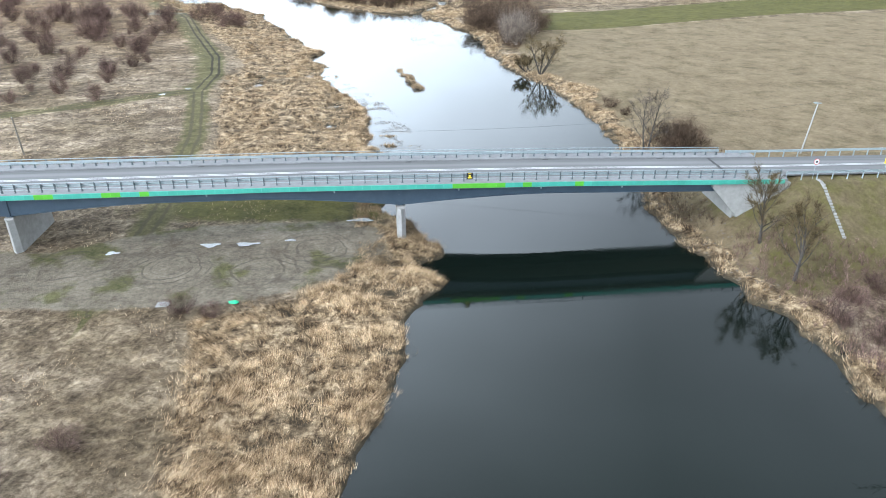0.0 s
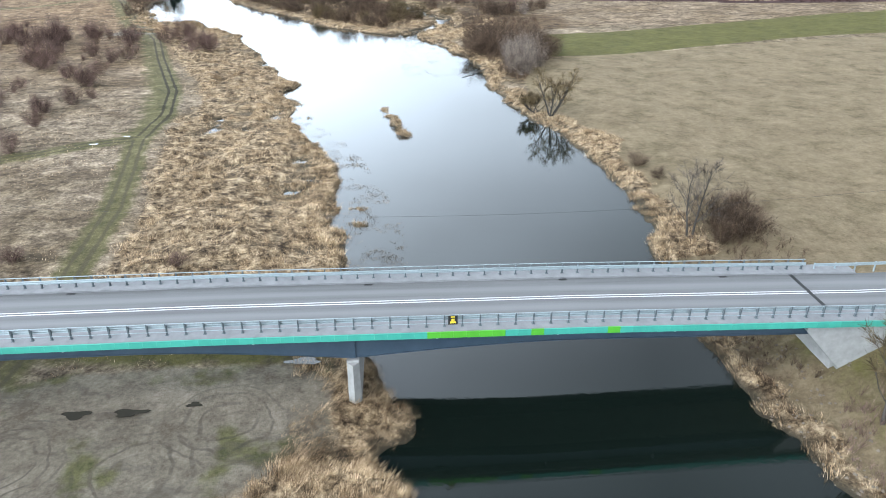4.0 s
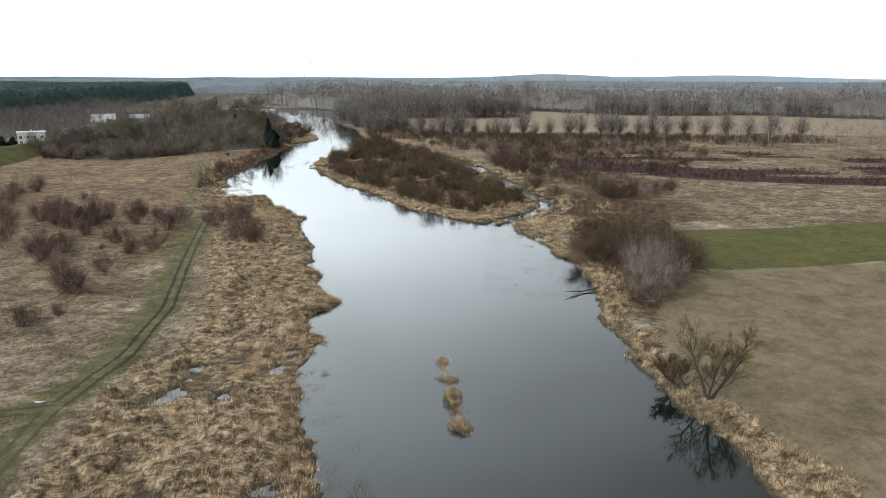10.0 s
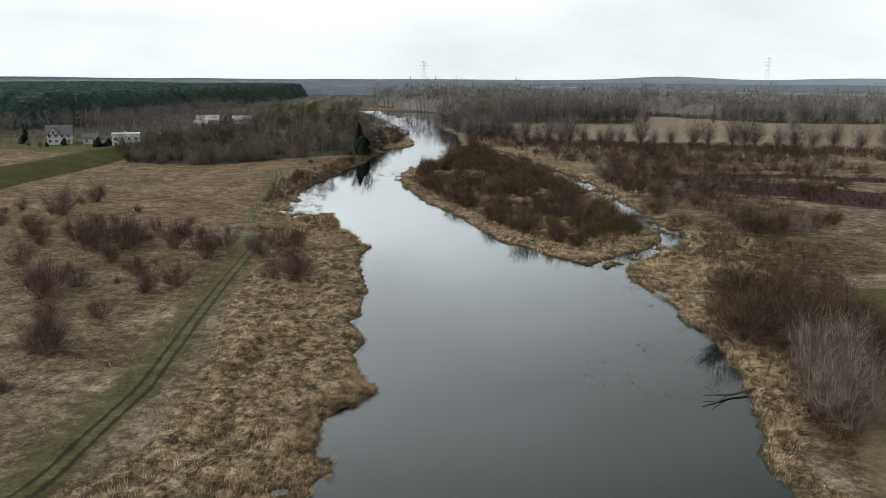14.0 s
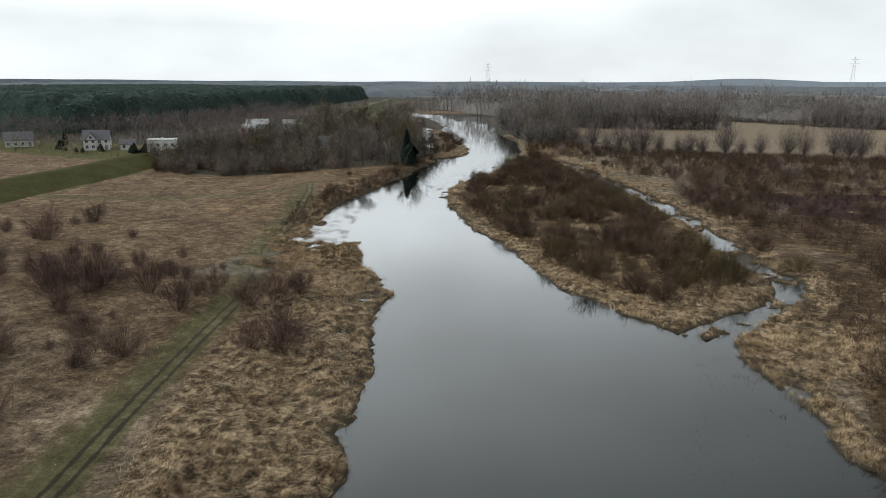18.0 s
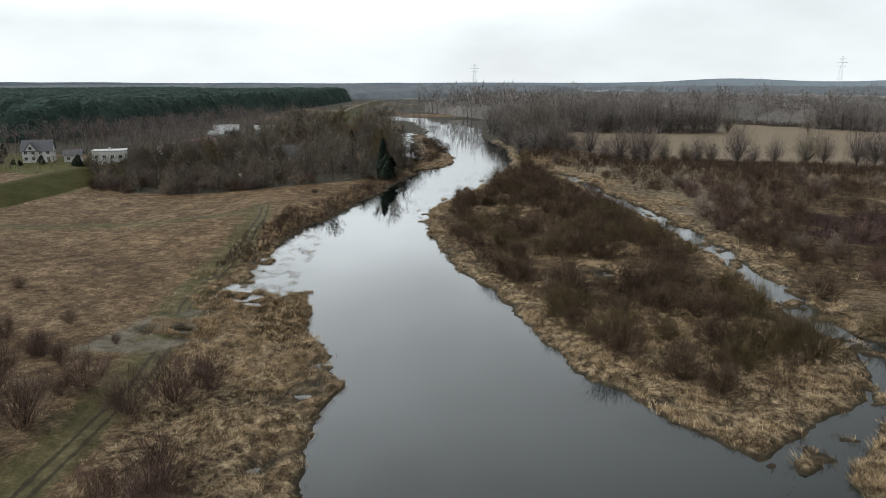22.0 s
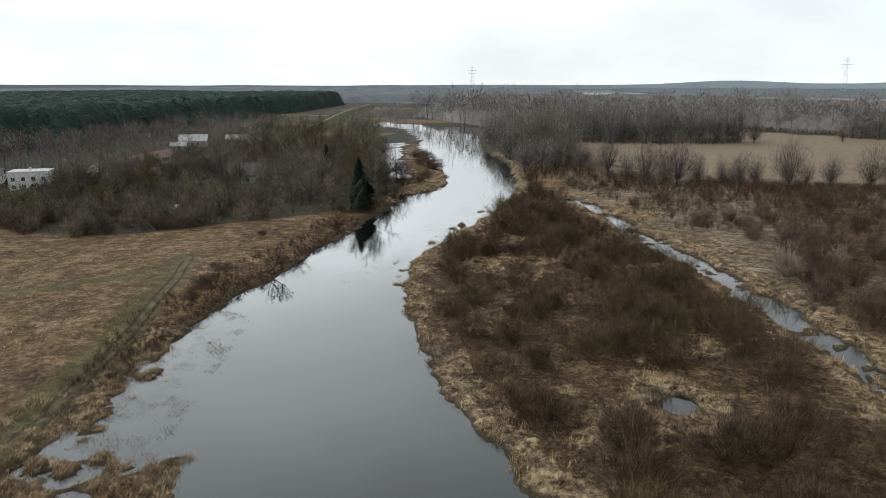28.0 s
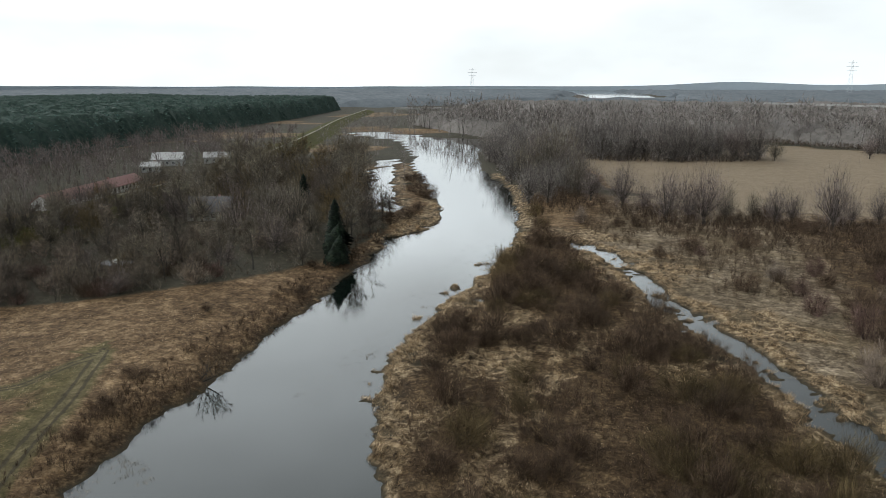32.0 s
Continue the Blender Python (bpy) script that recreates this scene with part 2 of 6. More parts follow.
    mat_.inputs["Scale"].default_value, mat_.inputs["Detail"].default_value, mat_.inputs["Roughness"].default_value, mat_.inputs["Distortion"].default_value = 0.85, 4.0, 0.6, 1.2
    l.new(co, mat_.inputs["Vector"])
    matted = ramp_node(n, l, mat_.outputs["Fac"], ((0.36, (0.50, 0.46, 0.42)), (0.50, (0.98, 0.98, 0.98)), (0.66, (1.40, 1.38, 1.34))))
    meadow = mix_node(n, l, 0.8, meadow, matted, "MULTIPLY")
    tousled = ramp_node(n, l, noise_node(n, l, 0.30, 6.0, 0.72, vec=co, stretch=(1.0, 1.3, 1.0)), ((0.40, (0.66, 0.63, 0.60)), (0.58, (1.20, 1.19, 1.17))))
    meadow = mix_node(n, l, 0.9, meadow, tousled, "MULTIPLY")
    reed = mix_node(n, l, 1.0, reed, matted, "MULTIPLY")
    litter = mix_node(n, l, 1.0, litter, matted, "MULTIPLY")
    pasture = mix_node(n, l, 0.15, pasture, matted, "MULTIPLY")
    col = meadow
    def over(col, mask, layer, soft=0.35):
        edge = math_node(n, l, "ADD", mask, math_node(n, l, "MULTIPLY_ADD", n2, 0.9, -0.45))
        return mix_node(n, l, range_node(n, l, edge, 0.5 - soft / 2, 0.5 + soft / 2), col, layer)
    col = over(col, zc.outputs[2], pasture)
    col = over(col, zb.outputs[2], beige)
    col = over(col, zc.outputs[0], woods)
    col = over(col, zb.outputs[1], litter)
    col = over(col, zc.outputs[1], maroon)
    col = over(col, za.outputs[0], reed)
    col = over(col, za.outputs[2], grass)
    # a trodden green verge with two muddy ruts along the track
    off = math_node(n, l, "MAXIMUM", math_node(n, l, "ABSOLUTE", track), math_node(n, l, "SUBTRACT", near_track, 1.2))
    upper = range_node(n, l, sxy.outputs[1], 136.0, 166.0)
    wide = range_node(n, l, upper, 0.0, 1.0, -1.0, -0.45)
    lean = math_node(n, l, "MAXIMUM", math_node(n, l, "MAXIMUM", track, math_node(n, l, "MULTIPLY", track, wide)), math_node(n, l, "MULTIPLY", math_node(n, l, "SUBTRACT", near_track, 1.2), 0.45))
    verge = range_node(n, l, math_node(n, l, "ADD", lean, math_node(n, l, "MULTIPLY_ADD", n2, 3.0, -1.5)), 2.6, 1.5)
    col = mix_node(n, l, math_node(n, l, "MULTIPLY", verge, range_node(n, l, za.outputs[1], 0.0, 1.0, 0.95, 0.8)), col, ramp_node(n, l, fine, VERGE))
    rut = math_node(n, l, "ABSOLUTE", math_node(n, l, "SUBTRACT", off, 0.80))
    ruts = range_node(n, l, math_node(n, l, "ADD", rut, math_node(n, l, "MULTIPLY_ADD", n2, 0.7, -0.35)), 0.40, 0.16)
    col = mix_node(n, l, math_node(n, l, "MULTIPLY", ruts, range_node(n, l, upper, 0.0, 1.0, 0.8, 0.92)), col, mix_node(n, l, upper, (0.070, 0.058, 0.032), (0.028, 0.024, 0.014)))
    dry = math_node(n, l, "MULTIPLY", range_node(n, l, off, 2.2, 0.8), math_node(n, l, "MULTIPLY", za.outputs[1], 0.25))
    col = mix_node(n, l, dry, col, ramp_node(n, l, fine, ((0.15, (0.11, 0.085, 0.052)), (0.85, (0.26, 0.21, 0.14)))))
    col = over(col, zb.outputs[0], sand)
    # dark wet silt at and under the waterline
    shore = range_node(n, l, math_node(n, l, "ADD", wet, math_node(n, l, "MULTIPLY_ADD", n2, 0.6, -0.3)), 0.45, 0.05)
    col = mix_node(n, l, shore, col, (0.05, 0.042, 0.028))
    l.new(col, b.inputs["Base Color"])
    b.inputs["Roughness"].default_value, b.inputs["Specular IOR Level"].default_value = 0.9, 0.12
    bump_node(n, l, n3, b, 0.8, 0.30)
    return m


MEADOW = ((0.12, (0.055, 0.041, 0.026)), (0.5, (0.220, 0.175, 0.124)), (0.88, (0.450, 0.372, 0.280)))
MEADOW_B = ((0.15, (0.060, 0.045, 0.026)), (0.5, (0.150, 0.115, 0.073)), (0.85, (0.262, 0.209, 0.142)))
MEADOW_C = ((0.12, (0.052, 0.032, 0.017)), (0.5, (0.168, 0.112, 0.063)), (0.88, (0.350, 0.248, 0.150)))
REED = ((0.12, (0.030, 0.020, 0.011)), (0.5, (0.185, 0.132, 0.078)), (0.88, (0.450, 0.345, 0.222)))
GREEN = ((0.15, (0.052, 0.050, 0.013)), (0.85, (0.128, 0.118, 0.036)))
SAND = ((0.12, (0.100, 0.081, 0.058)), (0.5, (0.178, 0.151, 0.112)), (0.88, (0.275, 0.238, 0.184)))
LITTER = ((0.12, (0.024, 0.015, 0.009)), (0.5, (0.090, 0.059, 0.032)), (0.88, (0.270, 0.190, 0.108)))
MAROON = ((0.15, (0.026, 0.013, 0.012)), (0.85, (0.072, 0.038, 0.032)))
BEIGE = ((0.15, (0.190, 0.145, 0.098)), (0.85, (0.290, 0.228, 0.158)))
WOODS = ((0.15, (0.032, 0.028, 0.019)), (0.85, (0.085, 0.076, 0.053)))
PASTURE = ((0.05, (0.112, 0.084, 0.048)), (0.5, (0.188, 0.145, 0.087)), (0.95, (0.270, 0.212, 0.136)))
PASTURE_B = ((0.0, (0.062, 0.050, 0.025)), (0.5, (0.140, 0.110, 0.062)), (1.0, (0.225, 0.178, 0.108)))
VERGE = ((0.10, (0.046, 0.044, 0.016)), (0.55, (0.108, 0.098, 0.040)), (0.95, (0.205, 0.176, 0.092)))

M_GROUND = ground_material()


def water_material():
    m, n, l, b = nodes_of("river_water")
    co = n.new("ShaderNodeTexCoord").outputs["Object"]
    murk = ramp_node(n, l, noise_node(n, l, 0.03, 3.0, vec=co), ((0.3, (0.0034, 0.0062, 0.0048)), (0.7, (0.0058, 0.0096, 0.0076))))
    l.new(murk, b.inputs["Base Color"])
    b.inputs["Roughness"].default_value, b.inputs["IOR"].default_value = 0.06, 1.40
    l.new(range_node(n, l, noise_node(n, l, 0.07, 4.0, 0.6, vec=co), 0.42, 0.66, 0.015, 0.075), b.inputs["Roughness"])
    rip = noise_node(n, l, 2.2, 3.0, 0.55, vec=co)
    patch = range_node(n, l, noise_node(n, l, 0.045, 3.0, vec=co), 0.45, 0.62, 0.25, 1.0)
    bump_node(n, l, math_node(n, l, "MULTIPLY", rip, patch), b, 0.16, 0.05)
    return m


M_WATER = water_material()
M_REED = blades("dry_reed", ((0.0, (0.095, 0.059, 0.031)), (0.25, (0.295, 0.206, 0.117)), (0.6, (0.525, 0.391, 0.241)), (1.0, (0.798, 0.643, 0.441))))
M_SEDGE = blades("dark_sedge", ((0.0, (0.053, 0.038, 0.022)), (0.6, (0.130, 0.092, 0.053)), (1.0, (0.300, 0.225, 0.135))))
M_TWIG = blades("brown_twigs", ((0.0, (0.046, 0.032, 0.022)), (0.6, (0.107, 0.074, 0.050)), (1.0, (0.207, 0.147, 0.103))))
M_TWIG_RED = blades("reddish_twigs", ((0.0, (0.066, 0.043, 0.036)), (0.6, (0.162, 0.105, 0.091)), (1.0, (0.319, 0.223, 0.190))))
M_TWIG_GREY = blades("grey_twigs", ((0.0, (0.119, 0.097, 0.081)), (0.6, (0.263, 0.216, 0.181)), (1.0, (0.496, 0.417, 0.350))))
M_TWIG_PALE = blades("pale_buds", ((0.0, (0.13, 0.105, 0.085)), (0.6, (0.25, 0.205, 0.165)), (1.0, (0.42, 0.355, 0.29))))
# bare-twig grey made paler to hold the haze over the far woods
M_TWIG_HAZE = blades("hazed_wood_twigs", ((0.0, (0.123, 0.113, 0.109)), (0.6, (0.239, 0.221, 0.211)), (1.0, (0.392, 0.362, 0.347))))
M_TWIG_PINK = blades("garden_twigs", ((0.0, (0.115, 0.095, 0.089)), (0.6, (0.230, 0.192, 0.182)), (1.0, (0.365, 0.313, 0.300))))
M_TWIG_OLIVE = blades("olive_twigs", ((0.0, (0.066, 0.051, 0.024)), (0.6, (0.140, 0.106, 0.055)), (1.0, (0.245, 0.188, 0.098))))
M_TWIG_WOOD = blades("wood_twigs", ((0.0, (0.053, 0.044, 0.036)), (0.6, (0.130, 0.109, 0.090)), (1.0, (0.246, 0.211, 0.178))))
M_TWIG_GROVE = blades("grove_twigs", ((0.0, (0.093, 0.082, 0.064)), (0.6, (0.216, 0.190, 0.150)), (1.0, (0.402, 0.363, 0.290))))
M_LEVEE = surface("levee_grass", (0.036, 0.037, 0.010), (0.090, 0.084, 0.028), 0.9, 0.95, bump=0.6, dist=0.2, big=0.45, spec=0.05)
M_PATH = surface("pale_path", (0.20, 0.18, 0.14), (0.32, 0.29, 0.24), 0.8, 0.95, bump=0.3)
# steel of the horizon pylons, paled with haze in its base colour
M_FAR_STEEL = surface("hazy_far_steel", (0.42, 0.45, 0.47), (0.5, 0.53, 0.55), 1.0, 0.8, bump=0.0)
M_BARK = surface("bark", (0.03, 0.026, 0.022), (0.09, 0.078, 0.066), 6.0, 0.9, bump=0.6, dist=0.03, vary=0.2, stretch=(1, 1, 0.25))
M_NEEDLE = blades("spruce_needles", ((0.0, (0.006, 0.011, 0.008)), (0.6, (0.015, 0.026, 0.017)), (1.0, (0.030, 0.046, 0.028))))
# needle green shifted bluer and lighter to include distance haze
M_PINE = blades("pine_needles", ((0.0, (0.020, 0.050, 0.048)), (0.6, (0.055, 0.110, 0.098)), (1.0, (0.105, 0.181, 0.155))))
M_CONC = surface("concrete", (0.24, 0.235, 0.22), (0.36, 0.355, 0.34), 1.4, 0.85, bump=0.25, dist=0.01)
M_KERB = surface("kerb_concrete", (0.165, 0.166, 0.168), (0.245, 0.246, 0.248), 1.0, 0.85, bump=0.2)
M_STEEL = surface("blue_grey_girder", (0.032, 0.052, 0.075), (0.052, 0.078, 0.105), 0.7, 0.5, bump=0.05, spec=0.4)
M_GALV = surface("galvanised_steel", (0.25, 0.295, 0.305), (0.35, 0.40, 0.41), 3.0, 0.45, metal=0.3, bump=0.05)
M_POST = surface("dull_steel_post", (0.08, 0.098, 0.105), (0.13, 0.15, 0.158), 3.0, 0.6, metal=0.2, bump=0.05)
M_TURQ = surface("turquoise_panel", (0.050, 0.30, 0.225), (0.068, 0.36, 0.275), 1.2, 0.45, bump=0.03, vary=0.06, spec=0.4)
M_LIME = surface("green_panel", (0.075, 0.34, 0.025), (0.10, 0.40, 0.035), 1.2, 0.45, bump=0.03, vary=0.06, spec=0.4)
M_WHITE = surface("white_paint", (0.45, 0.45, 0.44), (0.62, 0.62, 0.61), 2.0, 0.7, bump=0.05)
M_BLACK = surface("black_panel", (0.012, 0.012, 0.012), (0.03, 0.03, 0.03), 3.0, 0.5, bump=0.02)
M_YELLOW = surface("yellow_paint", (0.62, 0.48, 0.03), (0.75, 0.60, 0.05), 3.0, 0.5, bump=0.02)
M_RED = surface("red_paint", (0.5, 0.02, 0.02), (0.6, 0.04, 0.03), 3.0, 0.5, bump=0.02)
M_WOOD = surface("weathered_wood", (0.10, 0.085, 0.07), (0.20, 0.175, 0.145), 5.0, 0.85, bump=0.4, vary=0.15, stretch=(1, 1, 0.2))
M_PLASTER = surface("white_plaster", (0.52, 0.51, 0.49), (0.66, 0.65, 0.63), 0.8, 0.9, bump=0.1)
M_TILE_GREY = surface("grey_roof_tiles", (0.09, 0.09, 0.10), (0.17, 0.17, 0.18), 1.6, 0.7, bump=0.4, dist=0.05)
M_TILE_RED = surface("red_roof_tiles", (0.20, 0.098, 0.088), (0.31, 0.165, 0.150), 1.6, 0.75, bump=0.4, dist=0.05)
M_ROOF_WHITE = surface("pale_sheet_roof", (0.36, 0.36, 0.355), (0.50, 0.50, 0.49), 0.7, 0.6, bump=0.1)
M_GLASS = surface("dark_window_glass", (0.02, 0.025, 0.03), (0.04, 0.045, 0.05), 1.0, 0.08, bump=0.0, spec=0.6)


def asphalt_material():
    m, n, l, b = nodes_of("asphalt")
    co = n.new("ShaderNodeTexCoord").outputs["Object"]
    sep = n.new("ShaderNodeSeparateXYZ"); l.new(co, sep.inputs[0])
    grain = noise_node(n, l, 9.0, 6.0, 0.75, vec=co)
    long = noise_node(n, l, 0.8, 4.0, 0.6, vec=co, stretch=(0.06, 1.6, 1.0))
    col = ramp_node(n, l, math_node(n, l, "ADD", math_node(n, l, "MULTIPLY", grain, 0.4), math_node(n, l, "MULTIPLY", long, 0.6)), ((0.32, (0.085, 0.085, 0.085)), (0.68, (0.15, 0.15, 0.15))))
    # paler strip worn between the wheels of each lane
    wave = math_node(n, l, "ABSOLUTE", math_node(n, l, "SUBTRACT", math_node(n, l, "ABSOLUTE", math_node(n, l, "SUBTRACT", sep.outputs[1], 76.6)), 1.55))
    worn = range_node(n, l, wave, 0.75, 0.15, 0.0, 0.55)
    col = mix_node(n, l, worn, col, (0.19, 0.19, 0.19))
    l.new(col, b.inputs["Base Color"])
    b.inputs["Roughness"].default_value = 0.85
    bump_node(n, l, grain, b, 0.25, 0.01)
    return m


M_ASPHALT = asphalt_material()


# ---- mesh helpers ----
def fast_mesh(name, verts, faces):
    """A mesh from an array of corners and an array of faces with equal corner counts."""
    verts, faces = np.asarray(verts, dtype=np.float32), np.asarray(faces, dtype=np.int32)
    k = faces.shape[1]
    me = bpy.data.meshes.new(name)
    me.vertices.add(len(verts))
    me.vertices.foreach_set("co", verts.ravel())
    me.loops.add(faces.size)
    me.loops.foreach_set("vertex_index", faces.ravel())
    me.polygons.add(len(faces))
    me.polygons.foreach_set("loop_start", np.arange(len(faces), dtype=np.int32) * k)
    me.update(calc_edges=True)
    return me


def thing(name, label, category, group="", kind="", at=(0, 0, 0), rz=0.0):
    ob = new(name)
    ob.empty_display_size = 0.3
    ob.matrix_basis = pose(*at, 0, 0, rz)
    return tagged(ob, label, category, group, kind)


def part(name, data, material, parent, label="", kind=""):
    """A bmesh or mesh as one object under a thing or a part."""
    if isinstance(data, bmesh.types.BMesh):
        me = bpy.data.meshes.new(name)
        data.to_mesh(me)
        data.free()
    else:
        me = data
    if material and not me.materials:
        me.materials.append(material)
    ob = new(name, me)
    ob.parent = parent
    return tagged(ob, label, kind=kind)


def box(bm, x0, x1, y0, y1, z0, z1, bevel=0.0):
    made = bmesh.ops.create_cube(bm, size=1.0)["verts"]
    bmesh.ops.scale(bm, vec=(x1 - x0, y1 - y0, z1 - z0), verts=made)
    bmesh.ops.translate(bm, vec=((x0 + x1) / 2, (y0 + y1) / 2, (z0 + z1) / 2), verts=made)
    if bevel:
        edges = list({e for v in made for e in v.link_edges})
        bmesh.ops.bevel(bm, geom=edges, offset=bevel, segments=1, affect="EDGES")
    return bm


def block(*a, bevel=0.0):
    return box(bmesh.new(), *a, bevel=bevel)


def rod(bm, p, q, r0, r1=None, n=8):
    p, q = Vector(p), Vector(q)
    made = bmesh.ops.create_cone(bm, cap_ends=True, segments=n, radius1=r0, radius2=r0 if r1 is None else r1, depth=(q - p).length)["verts"]
    m = Matrix.Translation((p + q) / 2) @ (q - p).to_track_quat("Z", "Y").to_matrix().to_4x4()
    bmesh.ops.transform(bm, matrix=m, verts=made)
    return bm


def prism(profile, axis, a, b):
    """A profile of (u, z) pairs drawn from a to b along x (axis 0, u is y) or y (axis 1, u is x)."""
    bm = bmesh.new()
    ends = [[bm.verts.new((c, u, z) if axis == 0 else (u, c, z)) for u, z in profile] for c in (a, b)]
    k = len(profile)
    for i in range(k):
        bm.faces.new((ends[0][i], ends[0][(i + 1) % k], ends[1][(i + 1) % k], ends[1][i]))
    bm.faces.new(ends[0][::-1]), bm.faces.new(ends[1])
    bmesh.ops.recalc_face_normals(bm, faces=bm.faces)
    return bm


# ---- plan of the valley: waterlines, channel, track, levee (metres; y runs upstream, x to the east) ----
LEFT_BANK = [(-40, -70), (-22, -30), (-10, 15), (-4, 34), (-2, 41), (0, 46), (1, 51), (3, 59), (4, 62), (2, 65), (2, 68), (5, 70), (4.5, 74), (2.5, 79), (-1, 83), (1, 90), (0, 100), (-3, 108), (-2, 120), (-4, 130), (-10, 146), (-14, 158), (-18, 178), (-17, 188), (-22, 201), (-29, 223), (-34, 234), (-42, 256), (-47, 264), (-54, 273), (-65, 292), (-70, 287), (-75, 280), (-80, 283)]
LEFT_BANK_UP = [(-82, 295), (-85, 308), (-92, 328), (-93, 345), (-95, 365), (-98, 398), (-101, 432), (-107, 464), (-99, 480), (-107, 514), (-126, 555), (-166, 645), (-200, 733), (-232, 800), (-300, 860)]
ISLAND_BANK = [(-320, 900), (-230, 850), (-180, 835), (-157, 800), (-152, 725), (-126, 640), (-93, 566), (-77, 510), (-70, 470), (-68, 435), (-71, 400), (-70, 372), (-64, 350), (-55, 334), (-46, 320), (-36, 306), (-27, 291), (-15, 274), (-8, 266), (1, 259), (7, 252)]
RIGHT_BANK = [(14, 257), (15, 248), (20, 235), (25, 222), (28, 205), (27, 187), (29, 169), (33, 156), (36, 140), (38, 123), (38, 108), (36, 95), (35, 85), (34, 75), (34, 70), (36, 61), (38, 53), (38, 39), (36, 15), (28, -20), (10, -70)]
RIVER = LEFT_BANK + LEFT_BANK_UP + ISLAND_BANK + RIGHT_BANK
CHANNEL = [(11, 256), (17, 266), (24, 279), (25, 290), (20, 302), (15, 318), (11, 336), (4, 356), (-3, 375), (-11, 394), (-18, 406), (-26, 421), (-32, 440), (-43, 464), (-56, 474)]
INLET = [(-126, 509), (-134, 521), (-153, 562), (-176, 622), (-190, 665)]
TRACK = [(-29, 60), (-29, 84), (-31, 103), (-32, 115), (-35, 130), (-38.5, 146), (-38.5, 163), (-42, 181), (-48, 198), (-55, 218), (-65, 249), (-72, 264), (-80, 277), (-87, 296), (-96, 318), (-106, 341), (-115, 357)]
TRACK_B = [(-38.5, 147), (-46, 143.5), (-53, 138.5), (-70, 130), (-110, 122), (-180, 118)]
TRACK_C = [(-115, 357), (-117, 343), (-130, 331), (-160, 318), (-186, 312)]
LEVEE = [(-178, 150), (-190, 240), (-197, 290), (-203, 317), (-209, 350), (-218, 385), (-219, 415), (-225, 480), (-237, 570), (-271, 668), (-325, 818), (-404, 1026), (-500, 1316)]
WEST_REEDS = [(-60, -40), (-19, 10), (-16, 34), (-18, 56), (-8, 61), (3, 66), (12, 66), (12, 84), (-4, 85), (-25, 87), (-27, 100), (-28, 115), (-31, 128), (-34, 150), (-33, 170), (-39, 190), (-50, 214), (-60, 245), (-70, 266), (-78, 282), (-60, 300), (20, 300), (20, -40)]
ISLAND = ISLAND_BANK[6:] + CHANNEL[1:]
GREEN_FIELD = [(48, 212), (53, 249), (82, 255), (165, 288), (240, 310), (240, 262), (136, 241), (70, 217)]
PLOUGHED = [(82, 252), (165, 286), (240, 310), (240, 290), (165, 268), (110, 250)]
BEIGE_FIELD = [(-84, 690), (-60, 632), (-52, 590), (0, 548), (90, 538), (260, 560), (420, 700), (260, 800), (146, 775), (31, 860)]
MAROON_BRUSH = [(26, 402), (95, 445), (260, 420), (260, 330), (150, 318), (66, 345), (31, 345)]
PASTURE_AREA = [(37, 60), (36, 150), (34, 165), (38, 205), (60, 214), (140, 238), (300, 262), (400, 200), (400, 60)]
BEHIND = [(-246, 452), (-300, 462), (-350, 446), (-420, 446), (-480, 480), (-378, 500), (-372, 570), (-412, 690), (-335, 830), (-285, 690), (-254, 570)]
GROVE = [(-200, 384), (-180, 370), (-157, 373), (-137, 386), (-121, 400), (-115, 411), (-109, 432), (-111, 470), (-125, 510), (-172, 610), (-216, 575), (-214, 480), (-205, 420)]
EAST_THICKET = [(29, 198), (36, 185), (41, 200), (50, 216), (53, 250), (58, 282), (40, 284), (30, 264), (27, 238), (26, 218)]
GARDENS = [(-236, 440), (-228, 405), (-250, 395), (-300, 400), (-380, 420), (-380, 450), (-300, 455)]
SAND_LOT = [(-70, 66), (-40, 60), (-22, 59), (-14, 59.5), (-6, 64), (0, 68), (-1, 79), (-9, 78.5), (-24, 78), (-38, 72), (-70, 76)]


def to_polyline(x, y, line):
    """The distance to a polyline, signed positive on its right."""
    best, side = np.full(x.shape, 1e9), np.ones(x.shape)
    for (ax, ay), (bx, by) in zip(line, line[1:]):
        dx, dy = bx - ax, by - ay
        t = np.clip(((x - ax) * dx + (y - ay) * dy) / (dx * dx + dy * dy), 0, 1)
        d = np.hypot(x - ax - t * dx, y - ay - t * dy)
        s = np.sign(dy * (x - ax) - dx * (y - ay) + 1e-9)
        side = np.where(d < best, s, side)
        best = np.minimum(best, d)
    return best, side


def to_area(x, y, poly):
    """The distance to a closed outline, negative inside."""
    d, _ = to_polyline(x, y, list(poly) + [poly[0]])
    inside = np.zeros(x.shape, dtype=bool)
    for (ax, ay), (bx, by) in zip(poly, list(poly[1:]) + [poly[0]]):
        inside ^= ((ay > y) != (by > y)) & (x < (bx - ax) * (y - ay) / (by - ay + 1e-12) + ax)
    return np.where(inside, -d, d)


